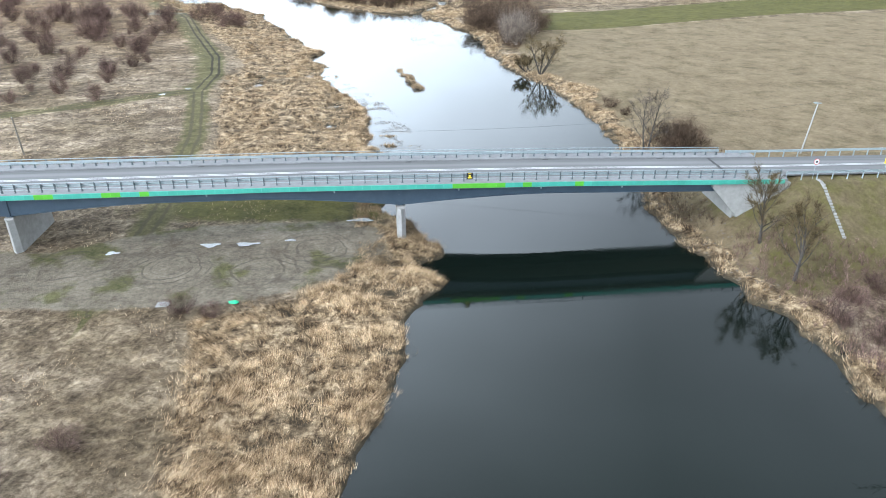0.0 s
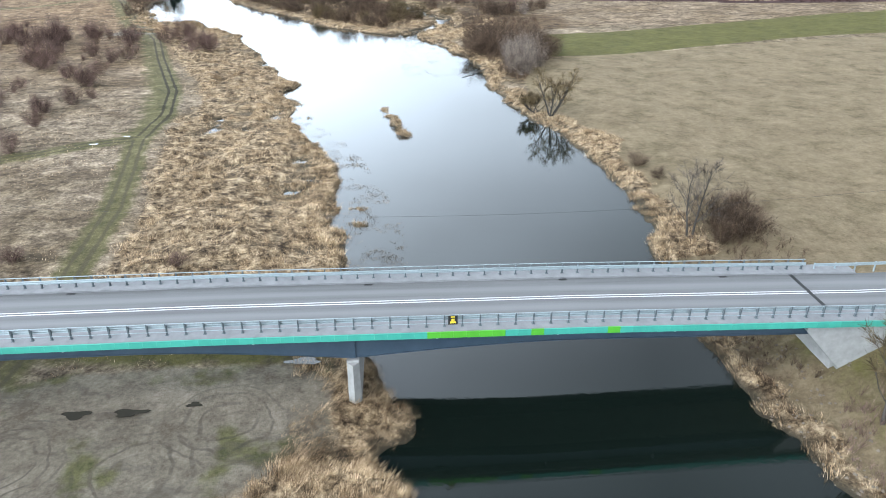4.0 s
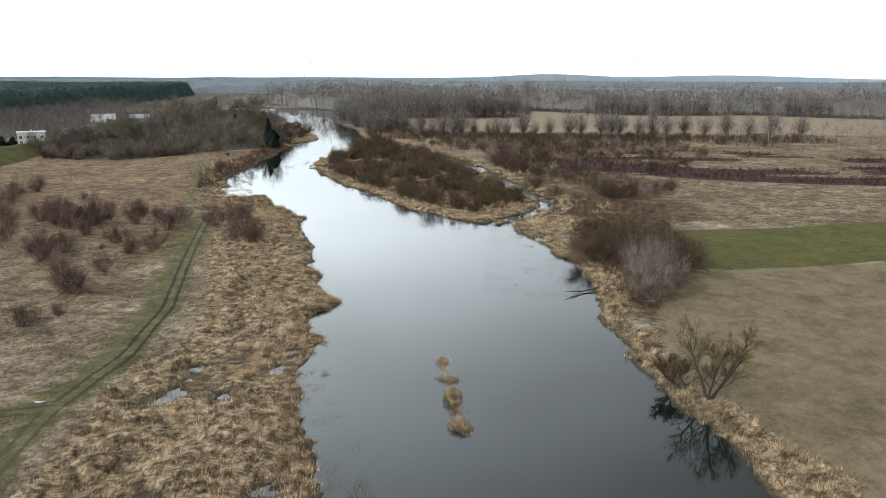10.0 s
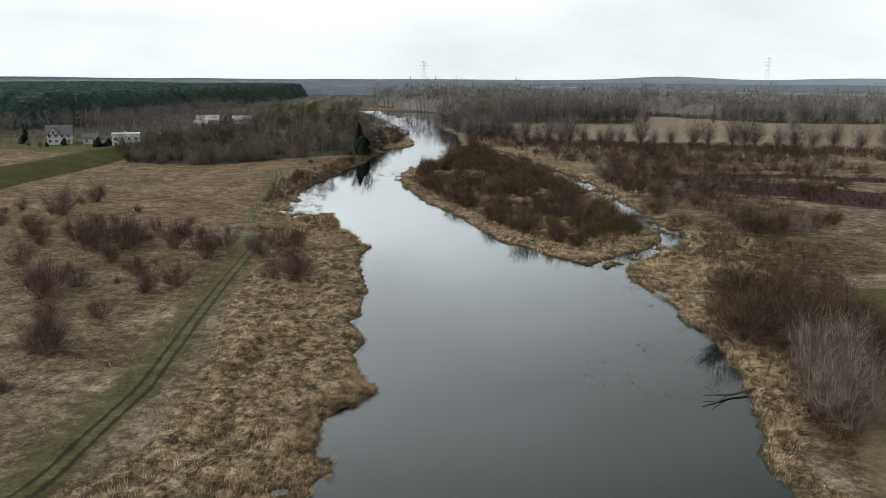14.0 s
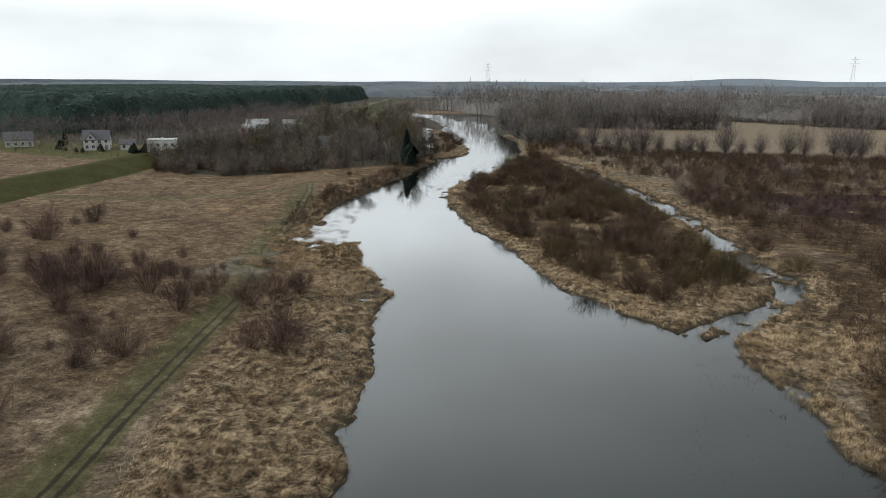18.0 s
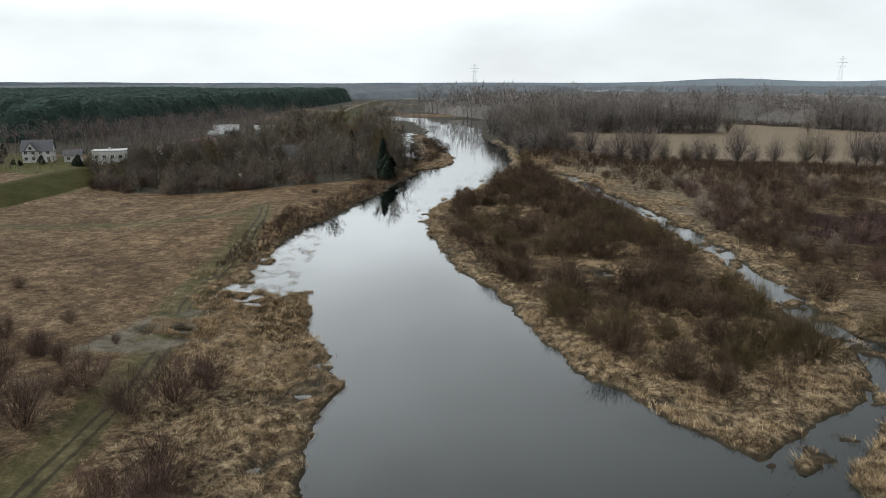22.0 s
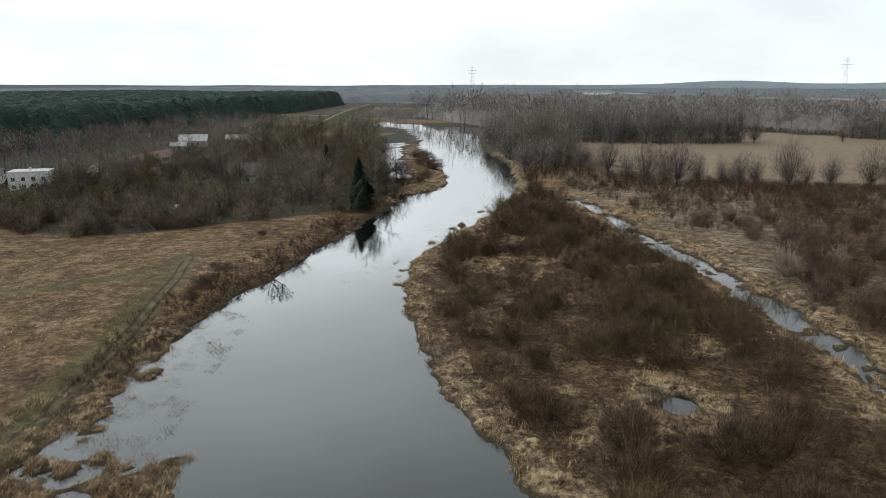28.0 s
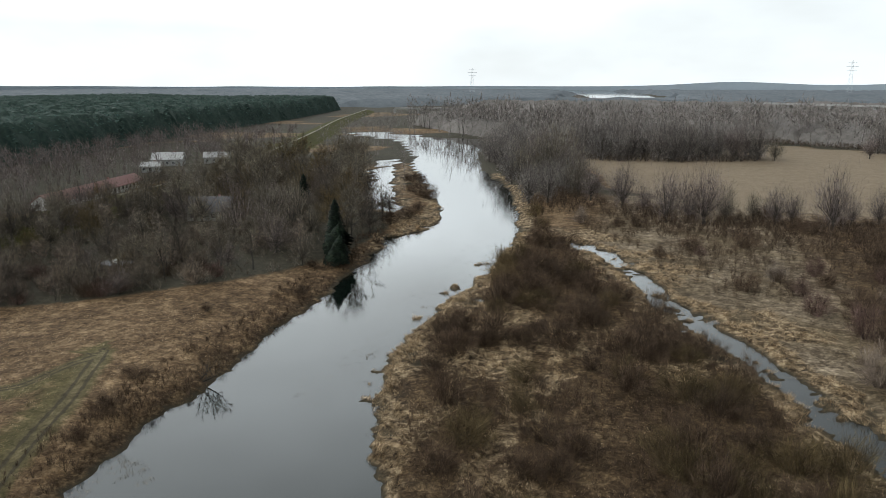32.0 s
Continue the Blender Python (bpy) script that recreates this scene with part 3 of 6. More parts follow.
def lattice(x, y, seed):
    """Smooth value noise between 0 and 1."""
    xi, yi = np.floor(x).astype(np.int64), np.floor(y).astype(np.int64)
    fx, fy = x - xi, y - yi
    fx, fy = fx * fx * (3 - 2 * fx), fy * fy * (3 - 2 * fy)
    def h(i, j):
        k = (i * 374761393 + j * 668265263 + seed * 2147483647) & 0x7FFFFFFF
        k = ((k ^ (k >> 13)) * 1274126177) & 0x7FFFFFFF
        return ((k ^ (k >> 16)) & 0xFFFF) / 65535.0
    return (h(xi, yi) * (1 - fx) + h(xi + 1, yi) * fx) * (1 - fy) + (h(xi, yi + 1) * (1 - fx) + h(xi + 1, yi + 1) * fx) * fy


def fbm(x, y, size, seed, octaves=3):
    total, amp, norm = np.zeros(x.shape), 1.0, 0.0
    for o in range(octaves):
        total += amp * lattice(x / size * 2 ** o + 17.3 * o, y / size * 2 ** o - 9.1 * o, seed + o)
        norm += amp
        amp *= 0.5
    return total / norm


def ease(v):
    v = np.clip(v, 0, 1)
    return v * v * (3 - 2 * v)


def water_distance(x, y):
    d = to_area(x, y, RIVER)
    chan, _ = to_polyline(x, y, CHANNEL)
    inlet, _ = to_polyline(x, y, INLET)
    wob = (fbm(x, y, 7.0, 3) - 0.5) * 4.2 + (fbm(x, y, 1.8, 5, 2) - 0.5) * 1.5
    d = d + wob * np.clip(1 - (y - 500) / 300, 0.2, 1)
    d = np.minimum(d, chan - 2.5 + wob * 0.8)
    d = np.minimum(d, inlet - 5 + wob)
    d = np.minimum(d, np.hypot((x + 15) / 0.8, y - 321) - 3.0 + wob * 0.5)
    # small pools in the reed bed
    for px_, py_, pr in ((-28.0, 151.0, 1.0), (-28.0, 160.0, 0.9), (-17.0, 160.0, 0.9), (-9.5, 121.0, 0.8), (-22.0, 166.0, 0.9), (-70.0, 282.0, 2.2), (-73.0, 268.0, 1.5)):
        d = np.minimum(d, np.hypot((x - px_) * 0.8, (y - py_) * 1.2) - pr + wob * 0.55)
    # sedge hummocks in the shallows
    shallow = np.maximum.reduce([
        ease(1 - to_polyline(x, y, [(2, 92), (0, 110), (-3, 132), (-12, 158), (-18, 178), (-19, 192)])[0] / 8) * 0.95,
        1.5 * ease(1 - to_polyline(x, y, [(-72, 286), (-78, 282), (-84, 296), (-88, 312)])[0] / 12),
        0.8 * ease(1 - to_polyline(x, y, [(10, 254), (17, 240), (24, 222), (27, 205)])[0] / 7),
        0.9 * ease(1 - to_polyline(x, y, [(-63, 352), (-72, 372), (-74, 400), (-71, 440)])[0] / 8),
        1.25 * ease(1 - to_polyline(x, y, CHANNEL)[0] / 6)])
    d = np.where(d < 0.5, np.maximum(d, (fbm(x, y, 2.6, 15, 2) - 1.05 + 0.32 * shallow) * 5), d)
    # an islet of sedge in mid-stream
    islet, _ = to_polyline(x, y, [(4, 165), (5.5, 157), (7.3, 148)])
    return np.maximum(d, 0.35 + (fbm(x, y, 2.0, 8, 2) - 0.55) * 4.5 - islet * 1.1)


ROAD_PROFILE = [(-400, 1.5), (-150, 6.6), (-88, 7.35), (-45, 7.75), (-10, 7.8), (20, 7.5), (46, 6.95), (80, 6.0), (160, 3.0), (260, 1.6), (400, 1.2)]
ROAD_LINE = [(46, 0.0), (80, 2.0), (160, 14.0), (260, 40.0), (400, 90.0)]


def road_z(x):
    return np.interp(x, [p[0] for p in ROAD_PROFILE], [p[1] for p in ROAD_PROFILE])


def road_y(x):
    return 76.6 + np.interp(x, [p[0] for p in ROAD_LINE], [p[1] for p in ROAD_LINE])


def land_height(x, y):
    d = water_distance(x, y)
    lumps = fbm(x, y, 5.0, 21, 3) - 0.5
    h = 0.10 + 0.30 * ease(d / 1.3) + 0.35 * ease((d - 1) / 14) + 0.35 * lumps * ease(d / 2)
    high = ease(1 - to_polyline(x, y, [(-110, 335), (-118, 380), (-128, 440), (-140, 480)])[0] / 34)
    h += 1.5 * high * ease(d / 4)
    h += 0.5 * ease(1 - to_polyline(x, y, [(50, 90), (50, 210)])[0] / 18) * ease(d / 5)
    h = np.where(d < 0, -0.06 - 1.1 * ease(-d / 3.5), h)
    reeds, _ = reed_mask(x, y, d)
    h += reeds * ((fbm(x, y, 3.4, 31, 3) - 0.45) * 1.9) * ease(d / 1.0)
    # road embankments at both ends of the bridge
    rz, off = road_z(x), np.abs(y - road_y(x))
    fill = np.maximum(rz - 0.30 - np.maximum(off - 5.3, 0) * 0.62, -9)
    east = (x - 42.5) * 0.62 + 3.0
    west = (-83.5 - x) * 0.62 + 3.0
    keep = np.where((x > 36) | (x < -77), np.minimum(fill, np.maximum(east, west)), -9)
    h = np.where(keep > h, keep + 0.12 * lumps, h)
    far = np.clip((np.hypot(x, y - 300) - 900) / 3000, 0, 1)
    return h + far * 2.0


def reed_mask(x, y, d):
    n = fbm(x, y, 11.0, 41, 3)
    west = ease((1.5 - to_area(x, y, WEST_REEDS)) / 3) * (d > 0)
    bank = ease((6.5 + (n - 0.5) * 10 - d) / 2.0) * (d > 0) * (y < 620) * ~((x < -84) & (y > 322) & (y < 446))
    east = (x > 15) & (y < 262)
    bank = np.where(east, ease((np.where(y < 96, 2.6, 6.0) + (n - 0.5) * 8 - d) / 2.0) * (d > 0), bank)
    isl = to_area(x, y, ISLAND)
    patch = ease((n - 0.57) * 12) * (isl < 0)
    spit = ease((16 - np.hypot(x + 104, y - 488)) / 4) * (d > 0)
    mouth = ease((14 - np.hypot((x - 27) * 0.9, y - 255)) / 4) * (d > 0)
    scrub_e = ease((n - 0.54) * 9) * ease((22 - to_polyline(x, y, CHANNEL)[0]) / 6) * (d > 0) * (isl > 0) * (y > 262) * 0.7
    all_ = np.maximum.reduce([west, bank, patch, spit, mouth, scrub_e])
    return all_, isl


# ---- ground: one sheet to the horizon ----
def axis(lo, hi, step, far, grow_lo, grow_hi):
    core = np.arange(lo, hi + step / 2, step)
    sides = []
    for growth in (grow_lo, grow_hi):
        out, s, v = [], step, 0.0
        while v < far:
            s *= growth
            v += s
            out.append(v)
        sides.append(np.array(out))
    return np.concatenate([lo - sides[0][::-1], core, core[-1] + sides[1]])


gx, gy = axis(-112, 66, 1.02, 4700, 1.085, 1.095), axis(24, 440, 1.02, 4700, 1.18, 1.055)
GX, GY = np.meshgrid(gx, gy)
gX, gY = GX.ravel(), GY.ravel()
gD = water_distance(gX, gY)
gZ = land_height(gX, gY)
nx, ny = len(gx), len(gy)
idx = np.arange(nx * ny).reshape(ny, nx)
quads = np.stack([idx[:-1, :-1], idx[:-1, 1:], idx[1:, 1:], idx[1:, :-1]], axis=-1).reshape(-1, 4)
ground_me = fast_mesh("ground", np.stack([gX, gY, gZ], axis=1), quads)
ground_me.polygons.foreach_set("use_smooth", np.ones(len(quads), dtype=bool))


def zone(name, r, g, b):
    a = ground_me.color_attributes.new(name, "FLOAT_COLOR", "POINT")
    a.data.foreach_set("color", np.stack([r, g, b, np.ones(len(r))], axis=1).astype(np.float32).ravel())


def inside(poly, soft=2.0):
    return ease(0.5 - to_area(gX, gY, poly) / soft)


g_reed, g_isl = reed_mask(gX, gY, gD)
lev_d, lev_s = to_polyline(gX, gY, LEVEE)
far_n = fbm(gX, gY, 90.0, 51, 3)
scrub = ease(-g_isl / 3 + 0.5)
# brush country east of the channel, north of the green field
east_scrub = ease(0.5 + to_area(gX, gY, PASTURE_AREA + []) / 20) * ease((gX - 10) / 8) * ease((gY - 255) / 10) * ease((545 - gY) / 10) * ease((fbm(gX, gY, 16.0, 61, 3) - 0.30) * 8) * ease((80 - gX) / 25)
road_off = np.abs(gY - road_y(gX))
road_bank = ease((22 - road_off) / 3) * ease((gX - 38) / 3)
brown = np.maximum(ease((gY - 130) / 170) * ease((-40 - gX) / 15), ease((gY - 262) / 10) * ease((gX - 5) / 8) * 0.35)
zone("zone_a", g_reed, brown, np.maximum.reduce([inside(GREEN_FIELD, 2), ease((17 - lev_d) / 4) * (gY < 900), 0.8 * inside(GARDENS, 6), 0.5 * road_bank * (gY < 78), 0.75 * ease(1 - np.hypot((gX + 18) / 1.6, gY - 66) / 3.2), 0.9 * ease(1.4 - np.hypot(gX + 12, (gY - 83.5) * 4) / 22), ease(1 - np.hypot(gX + 17, (gY - 82) * 2.5) / 16) * 0.8]))
zone("zone_b", np.maximum(inside(SAND_LOT, 3), 0.8 * inside([(-82, 254), (-70, 258), (-68, 264), (-76, 278), (-82, 270)], 5)), np.maximum.reduce([scrub, east_scrub, 0.9 * inside(PLOUGHED, 3), 0.85 * inside(EAST_THICKET, 5), 0.8 * ease((3.5 - gD) / 2) * (gX < -78) * (gY > 318) * (gY < 470)]), inside(BEIGE_FIELD, 6))
forest_far = ease((gY - 550) / 30) * np.maximum(ease((far_n - 0.36) * 10), ease((gX + 170) / 20)) * ease(to_area(gX, gY, BEIGE_FIELD) / 7)
beyond = np.maximum(ease((gY - 1400) / 200), ease((np.hypot(gX, gY - 300) - 1200) / 200))
zone("zone_c", np.maximum.reduce([inside(GROVE, 8), inside(BEHIND, 8), forest_far, 0.9 * beyond]), inside(MAROON_BRUSH, 14) * ease((fbm(gX, gY * 2.6, 34.0, 71, 3) - 0.42) * 8), np.maximum(inside(PASTURE_AREA, 3), road_bank))
t1, s1 = to_polyline(gX, gY, TRACK)
t2, s2 = to_polyline(gX, gY, TRACK_B)
t3, s3 = to_polyline(gX, gY, TRACK_C)
reach = np.minimum(np.minimum(t1, t2), t3 + 0.4)
side_ = np.where(t1 <= np.minimum(t2, t3 + 0.4), s1, np.where(t2 <= t3 + 0.4, s2, s3))
for aname, values in (("track", reach * side_), ("track_reach", reach), ("shore", np.where(gD > 0, gZ, gZ))):
    ground_me.attributes.new(aname, "FLOAT", "POINT").data.foreach_set("value", values.astype(np.float32))
ground_me.materials.append(M_GROUND)
tagged(new("ground", ground_me), "dry late-winter floodplain of straw-coloured grass and mud", "ground", kind="structure")

# ---- levee: a grassy bank with a path along its crest ----
def along(line, step):
    """Points along a smoothed polyline with their sideways direction."""
    pts = [Vector(p) for p in line]
    out = []
    for i in range(len(pts) - 1):
        a, b_, c_, e_ = pts[max(i - 1, 0)], pts[i], pts[i + 1], pts[min(i + 2, len(pts) - 1)]
        for k in range(max(1, int((c_ - b_).length / step))):
            t = k / max(1, int((c_ - b_).length / step))
            out.append(0.5 * ((2 * b_) + (c_ - a) * t + (2 * a - 5 * b_ + 4 * c_ - e_) * t * t + (3 * b_ - a - 3 * c_ + e_) * t ** 3))
    out.append(pts[-1])
    dirs = [(out[min(i + 1, len(out) - 1)] - out[max(i - 1, 0)]).normalized() for i in range(len(out))]
    return [(p, Vector((q.y, -q.x))) for p, q in zip(out, dirs)]


def strip(name, line, step, section, mat):
    v, f = [], []
    spine = along(line, step)
    k = len(section)
    for p, s in spine:
        v += [(p.x + s.x * u, p.y + s.y * u, z) for u, z in section]
    for i in range(len(spine) - 1):
        f += [(i * k + j, (i + 1) * k + j, (i + 1) * k + j + 1, i * k + j + 1) for j in range(k - 1)]
    me = fast_mesh(name, v, f)
    me.materials.append(mat)
    return me


tagged(new("embankment", strip("embankment", LEVEE, 6.0, [(-19, -0.5), (-12, 1.7), (-3.0, 4.4), (-1.6, 4.75), (1.6, 4.75), (3.0, 4.4), (12, 1.7), (19, -0.5)], M_LEVEE)), "long green grassy flood levee with a path on its crest", "levee", kind="structure")
tagged(new("pavement", strip("pavement", LEVEE[7:], 6.0, [(-0.9, 4.70), (-0.9, 4.80), (0.9, 4.80), (0.9, 4.70)], M_PATH)), "pale gravel path along the crest of the levee", "path", kind="structure")

# ---- water ----
wq = np.array([[-420, -120, 0], [120, -120, 0], [120, 920, 0], [-420, 920, 0]], dtype=float)
water_me = fast_mesh("river_water", wq, [[0, 1, 2, 3]])
water_me.materials.append(M_WATER)
tagged(new("water", water_me), "calm grey-green river water mirroring the overcast sky", "river", kind="structure")
far_me = fast_mesh("far_water", [[-900, 4500, 3.2], [-360, 3000, 3.2], [-230, 2200, 3.2], [-90, 2110, 3.2], [-60, 2350, 3.2], [-140, 3200, 3.2], [-300, 4500, 3.2]], [[0, 1, 2, 3, 4, 5, 6]])
far_me.materials.append(M_WATER)
tagged(new("water_far", far_me), "broad pale reach of a larger river far off", "river", kind="structure")


# ---- plants ----
class Buf:
    """Collects triangles."""
    def __init__(self):
        self.v, self.f = [], []

    def tri(self, a, b, c):
        k = len(self.v)
        self.v += [a, b, c]
        self.f.append((k, k + 1, k + 2))

    def tube(self, p, q, r0, r1, n=4):
        d = (q - p).normalized()
        u = d.orthogonal().normalized()
        w = d.cross(u)
        k = len(self.v)
        for c, r in ((p, r0), (q, r1)):
            for i in range(n):
                a = 2 * math.pi * i / n
                self.v.append(c + (u * math.cos(a) + w * math.sin(a)) * r)
        for i in range(n):
            j = (i + 1) % n
            self.f += [(k + i, k + j, k + n + j), (k + i, k + n + j, k + n + i)]

    def blade(self, p, tip, w, rng):
        d = tip - p
        s = d.cross(Vector((rng.uniform(-1, 1), rng.uniform(-1, 1), rng.uniform(-0.3, 0.3))))
        s = s.normalized() * (w / 2) if s.length > 1e-6 else Vector((w / 2, 0, 0))
        self.tri(p - s, p + s, tip)

    def mesh(self, name):
        return fast_mesh(name, [tuple(v) for v in self.v], self.f)


def rand_dir(rng, up=0.0):
    return Vector((rng.gauss(0, 1), rng.gauss(0, 1), rng.gauss(0, 1) + up)).normalized()


def limb(wood, fine, p, d, length, r, subs, twigs, twig, width, rng):
    """A limb of two bends with side branches that carry fine twigs."""
    pts = [p]
    for _ in range(2):
        d = (d + rand_dir(rng) * 0.22 + Vector((0, 0, 0.16))).normalized()
        q = p + d * length / 2
        wood.tube(p, q, r, r * 0.6, 3)
        p, r = q, r * 0.6
        pts.append(q)
    for k in range(subs + 1):
        f = rng.uniform(0.25, 1.0) if k else 1.0
        a = pts[0].lerp(pts[1], f * 2) if f < 0.5 else pts[1].lerp(pts[2], f * 2 - 1)
        sd = (d * (0.7 if k else 1.6) + rand_dir(rng) * 0.75 + Vector((0, 0, 0.22))).normalized()
        b = a + sd * length * rng.uniform(0.3, 0.6)
        wood.tube(a, b, max(r * 0.6, 0.012), 0.008, 3)
        for _ in range(twigs):
            c = a.lerp(b, rng.uniform(0.15, 1.0))
            td = (sd * 0.8 + rand_dir(rng) * 0.75 + Vector((0, 0, 0.15))).normalized()
            fine.blade(c, c + td * twig * rng.uniform(0.45, 1.3), width, rng)


def tree_meshes(seed, height=9.0, r=0.16, lean=(0, 0), limbs=11, spread=0.42, subs=3, twigs=24, twig=1.1, width=0.035, bare=0.22, stems=1, fan=0.35, wood_mat=None, trunk=0.66, twig_mat=None):
    """A leafless tree: tapered trunk or trunks, limbs, side branches, and a crown of fine twigs."""
    rng = random.Random(seed)
    wood, fine = Buf(), Buf()
    for s in range(stems):
        a = rng.uniform(0, 6.28) if stems != 2 else s * 3.0 + 0.4
        one = stems == 1
        p = Vector((0, 0, -0.3)) + (Vector() if one else Vector((math.cos(a), math.sin(a), 0)) * rng.uniform(0.1, 0.4))
        d = Vector((lean[0] + (0 if one else math.cos(a) * fan), lean[1] + (0 if one else math.sin(a) * fan), 1)).normalized()
        ht, rr = height * (1 if one else rng.uniform(0.7, 1)) * trunk, r
        line = [p]
        for i in range(4):
            d = (d + rand_dir(rng) * 0.10).normalized()
            q = p + d * ht / 4
            wood.tube(p, q, rr * (1.25 if i == 0 else 1), rr * 0.78, 5)
            p, rr = q, rr * 0.78
            line.append(q)
        for i in range(limbs):
            f = bare + (1 - bare) * (i + rng.random()) / limbs
            k = min(3, int(f * 4))
            at = line[k].lerp(line[k + 1], f * 4 - k)
            az = i * 2.4 + rng.uniform(-0.5, 0.5)
            el = radians(14 + 46 * f + rng.uniform(-10, 10))
            ld = (Vector((math.cos(az) * math.cos(el), math.sin(az) * math.cos(el), math.sin(el))) + d * 0.35).normalized()
            limb(wood, fine, at, ld, height * spread * (1.1 - 0.55 * f) * rng.uniform(0.7, 1.1), r * (0.5 - 0.25 * f), subs, twigs, twig, width, rng)
    tm, cm = wood.mesh("trunk"), fine.mesh("crown")
    tm.materials.append(wood_mat or M_BARK), cm.materials.append(twig_mat or M_TWIG)
    return tm, cm


def bush_meshes(seed, height, radius, branches, twigs, width, mat, up=0.25, girth=0.022, low=0.4, twig=(0.14, 0.38), wood_mat=None, clear=0.0):
    """A leafless bush or willow: branches rise from one root, and each carries a brush of fine twigs."""
    rng = np.random.RandomState(seed)
    az, u = rng.uniform(0, 6.283, branches), np.sqrt(rng.uniform(0, 1, branches))
    p = rng.uniform(0, 6.283, 3)
    lobe = 1 + 0.20 * np.sin(2 * az + p[0]) + 0.14 * np.sin(3 * az + p[1]) + 0.10 * np.sin(5 * az + p[2])
    crest = height * np.sqrt(np.clip(1 - 0.80 * u ** 2, 0.05, 1)) * rng.uniform(0.72, 0.95, branches)
    low = max(low, clear + 0.12)
    z = crest * (low + (1 - low) * rng.uniform(0, 1, branches) ** 0.6)
    r = radius * u * lobe * (0.62 + 0.38 * z / height)
    end = np.stack([np.cos(az) * r, np.sin(az) * r, z], 1)
    root = np.stack([np.cos(az) * r * 0.14, np.sin(az) * r * 0.14, clear * height * rng.uniform(0.75, 1.1, branches) - 0.15], 1)
    run = end - root
    run /= np.linalg.norm(run, axis=1)[:, None]
    wood = Buf()
    if clear:
        lean = Vector((rng.normal(0, 0.06), rng.normal(0, 0.06), 1)) * height
        wood.tube(Vector((0, 0, -0.3)), lean * clear, 0.026 * height, 0.018 * height, 6), wood.tube(lean * clear, lean * (clear + 0.3), 0.018 * height, 0.008 * height, 5)
        root[:, :2] = np.array(lean[:2])[None, :] * clear
    for a, b in zip(root, end):
        wood.tube(Vector(a), Vector(b), girth * height / 4, girth * 0.3 * height / 4, 3)
    k = np.repeat(np.arange(branches), twigs)
    n = len(k)
    base = end[k] - run[k] * (height * rng.uniform(-0.05, 0.36, n))[:, None] + rng.normal(0, 0.075, (n, 3)) * height
    base[:, 2] = np.maximum(base[:, 2], 0.02)
    way = run[k] * 0.8 + rng.normal(0, 0.42, (n, 3)) + np.array([0, 0, up])
    way /= np.linalg.norm(way, axis=1)[:, None]
    tip = base + way * (height * rng.uniform(twig[0], twig[1], n))[:, None]
    b = rng.normal(0, 1, (n, 3))
    side = np.cross(way, b)
    side *= (width / 2 * rng.uniform(0.6, 1.2, n) / np.linalg.norm(side, axis=1))[:, None]
    v = np.stack([base - side, base + side, tip], 1).reshape(-1, 3)
    sm, tm = wood.mesh("wood"), fast_mesh("crown", v, np.arange(len(v)).reshape(-1, 3))
    sm.materials.append(wood_mat or mat), tm.materials.append(mat)
    return sm, tm


def ground_z(x, y):
    return float(land_height(np.array([float(x)]), np.array([float(y)]))[0])


def plant(name, meshes, names, label, category, group, x, y, rz, s, sz=None, sink=0.0):
    ob = thing(name, label, category, group)
    ob.matrix_basis = pose(x, y, ground_z(x, y) - sink, 0, 0, rz) @ Matrix.Diagonal((s, s, sz or s, 1))
    for nm, me in zip(names, meshes):
        part(nm, me, None, ob)
    return ob


def scatter(seed, area, count, gap=0.0, keep=None, tries=30):
    """Random places inside an outline, at least gap apart."""
    rng = np.random.RandomState(seed)
    xs, ys = [p[0] for p in area], [p[1] for p in area]
    x, y = rng.uniform(min(xs), max(xs), count * tries), rng.uniform(min(ys), max(ys), count * tries)
    ok = to_area(x, y, area) < 0
    if keep is not None:
        ok &= keep(x, y)
    got = []
    for a, b in zip(x[ok], y[ok]):
        if gap and any((a - c) ** 2 + (b - e) ** 2 < gap * gap for c, e in got):
            continue
        got.append((a, b))
        if len(got) == count:
            break
    return got


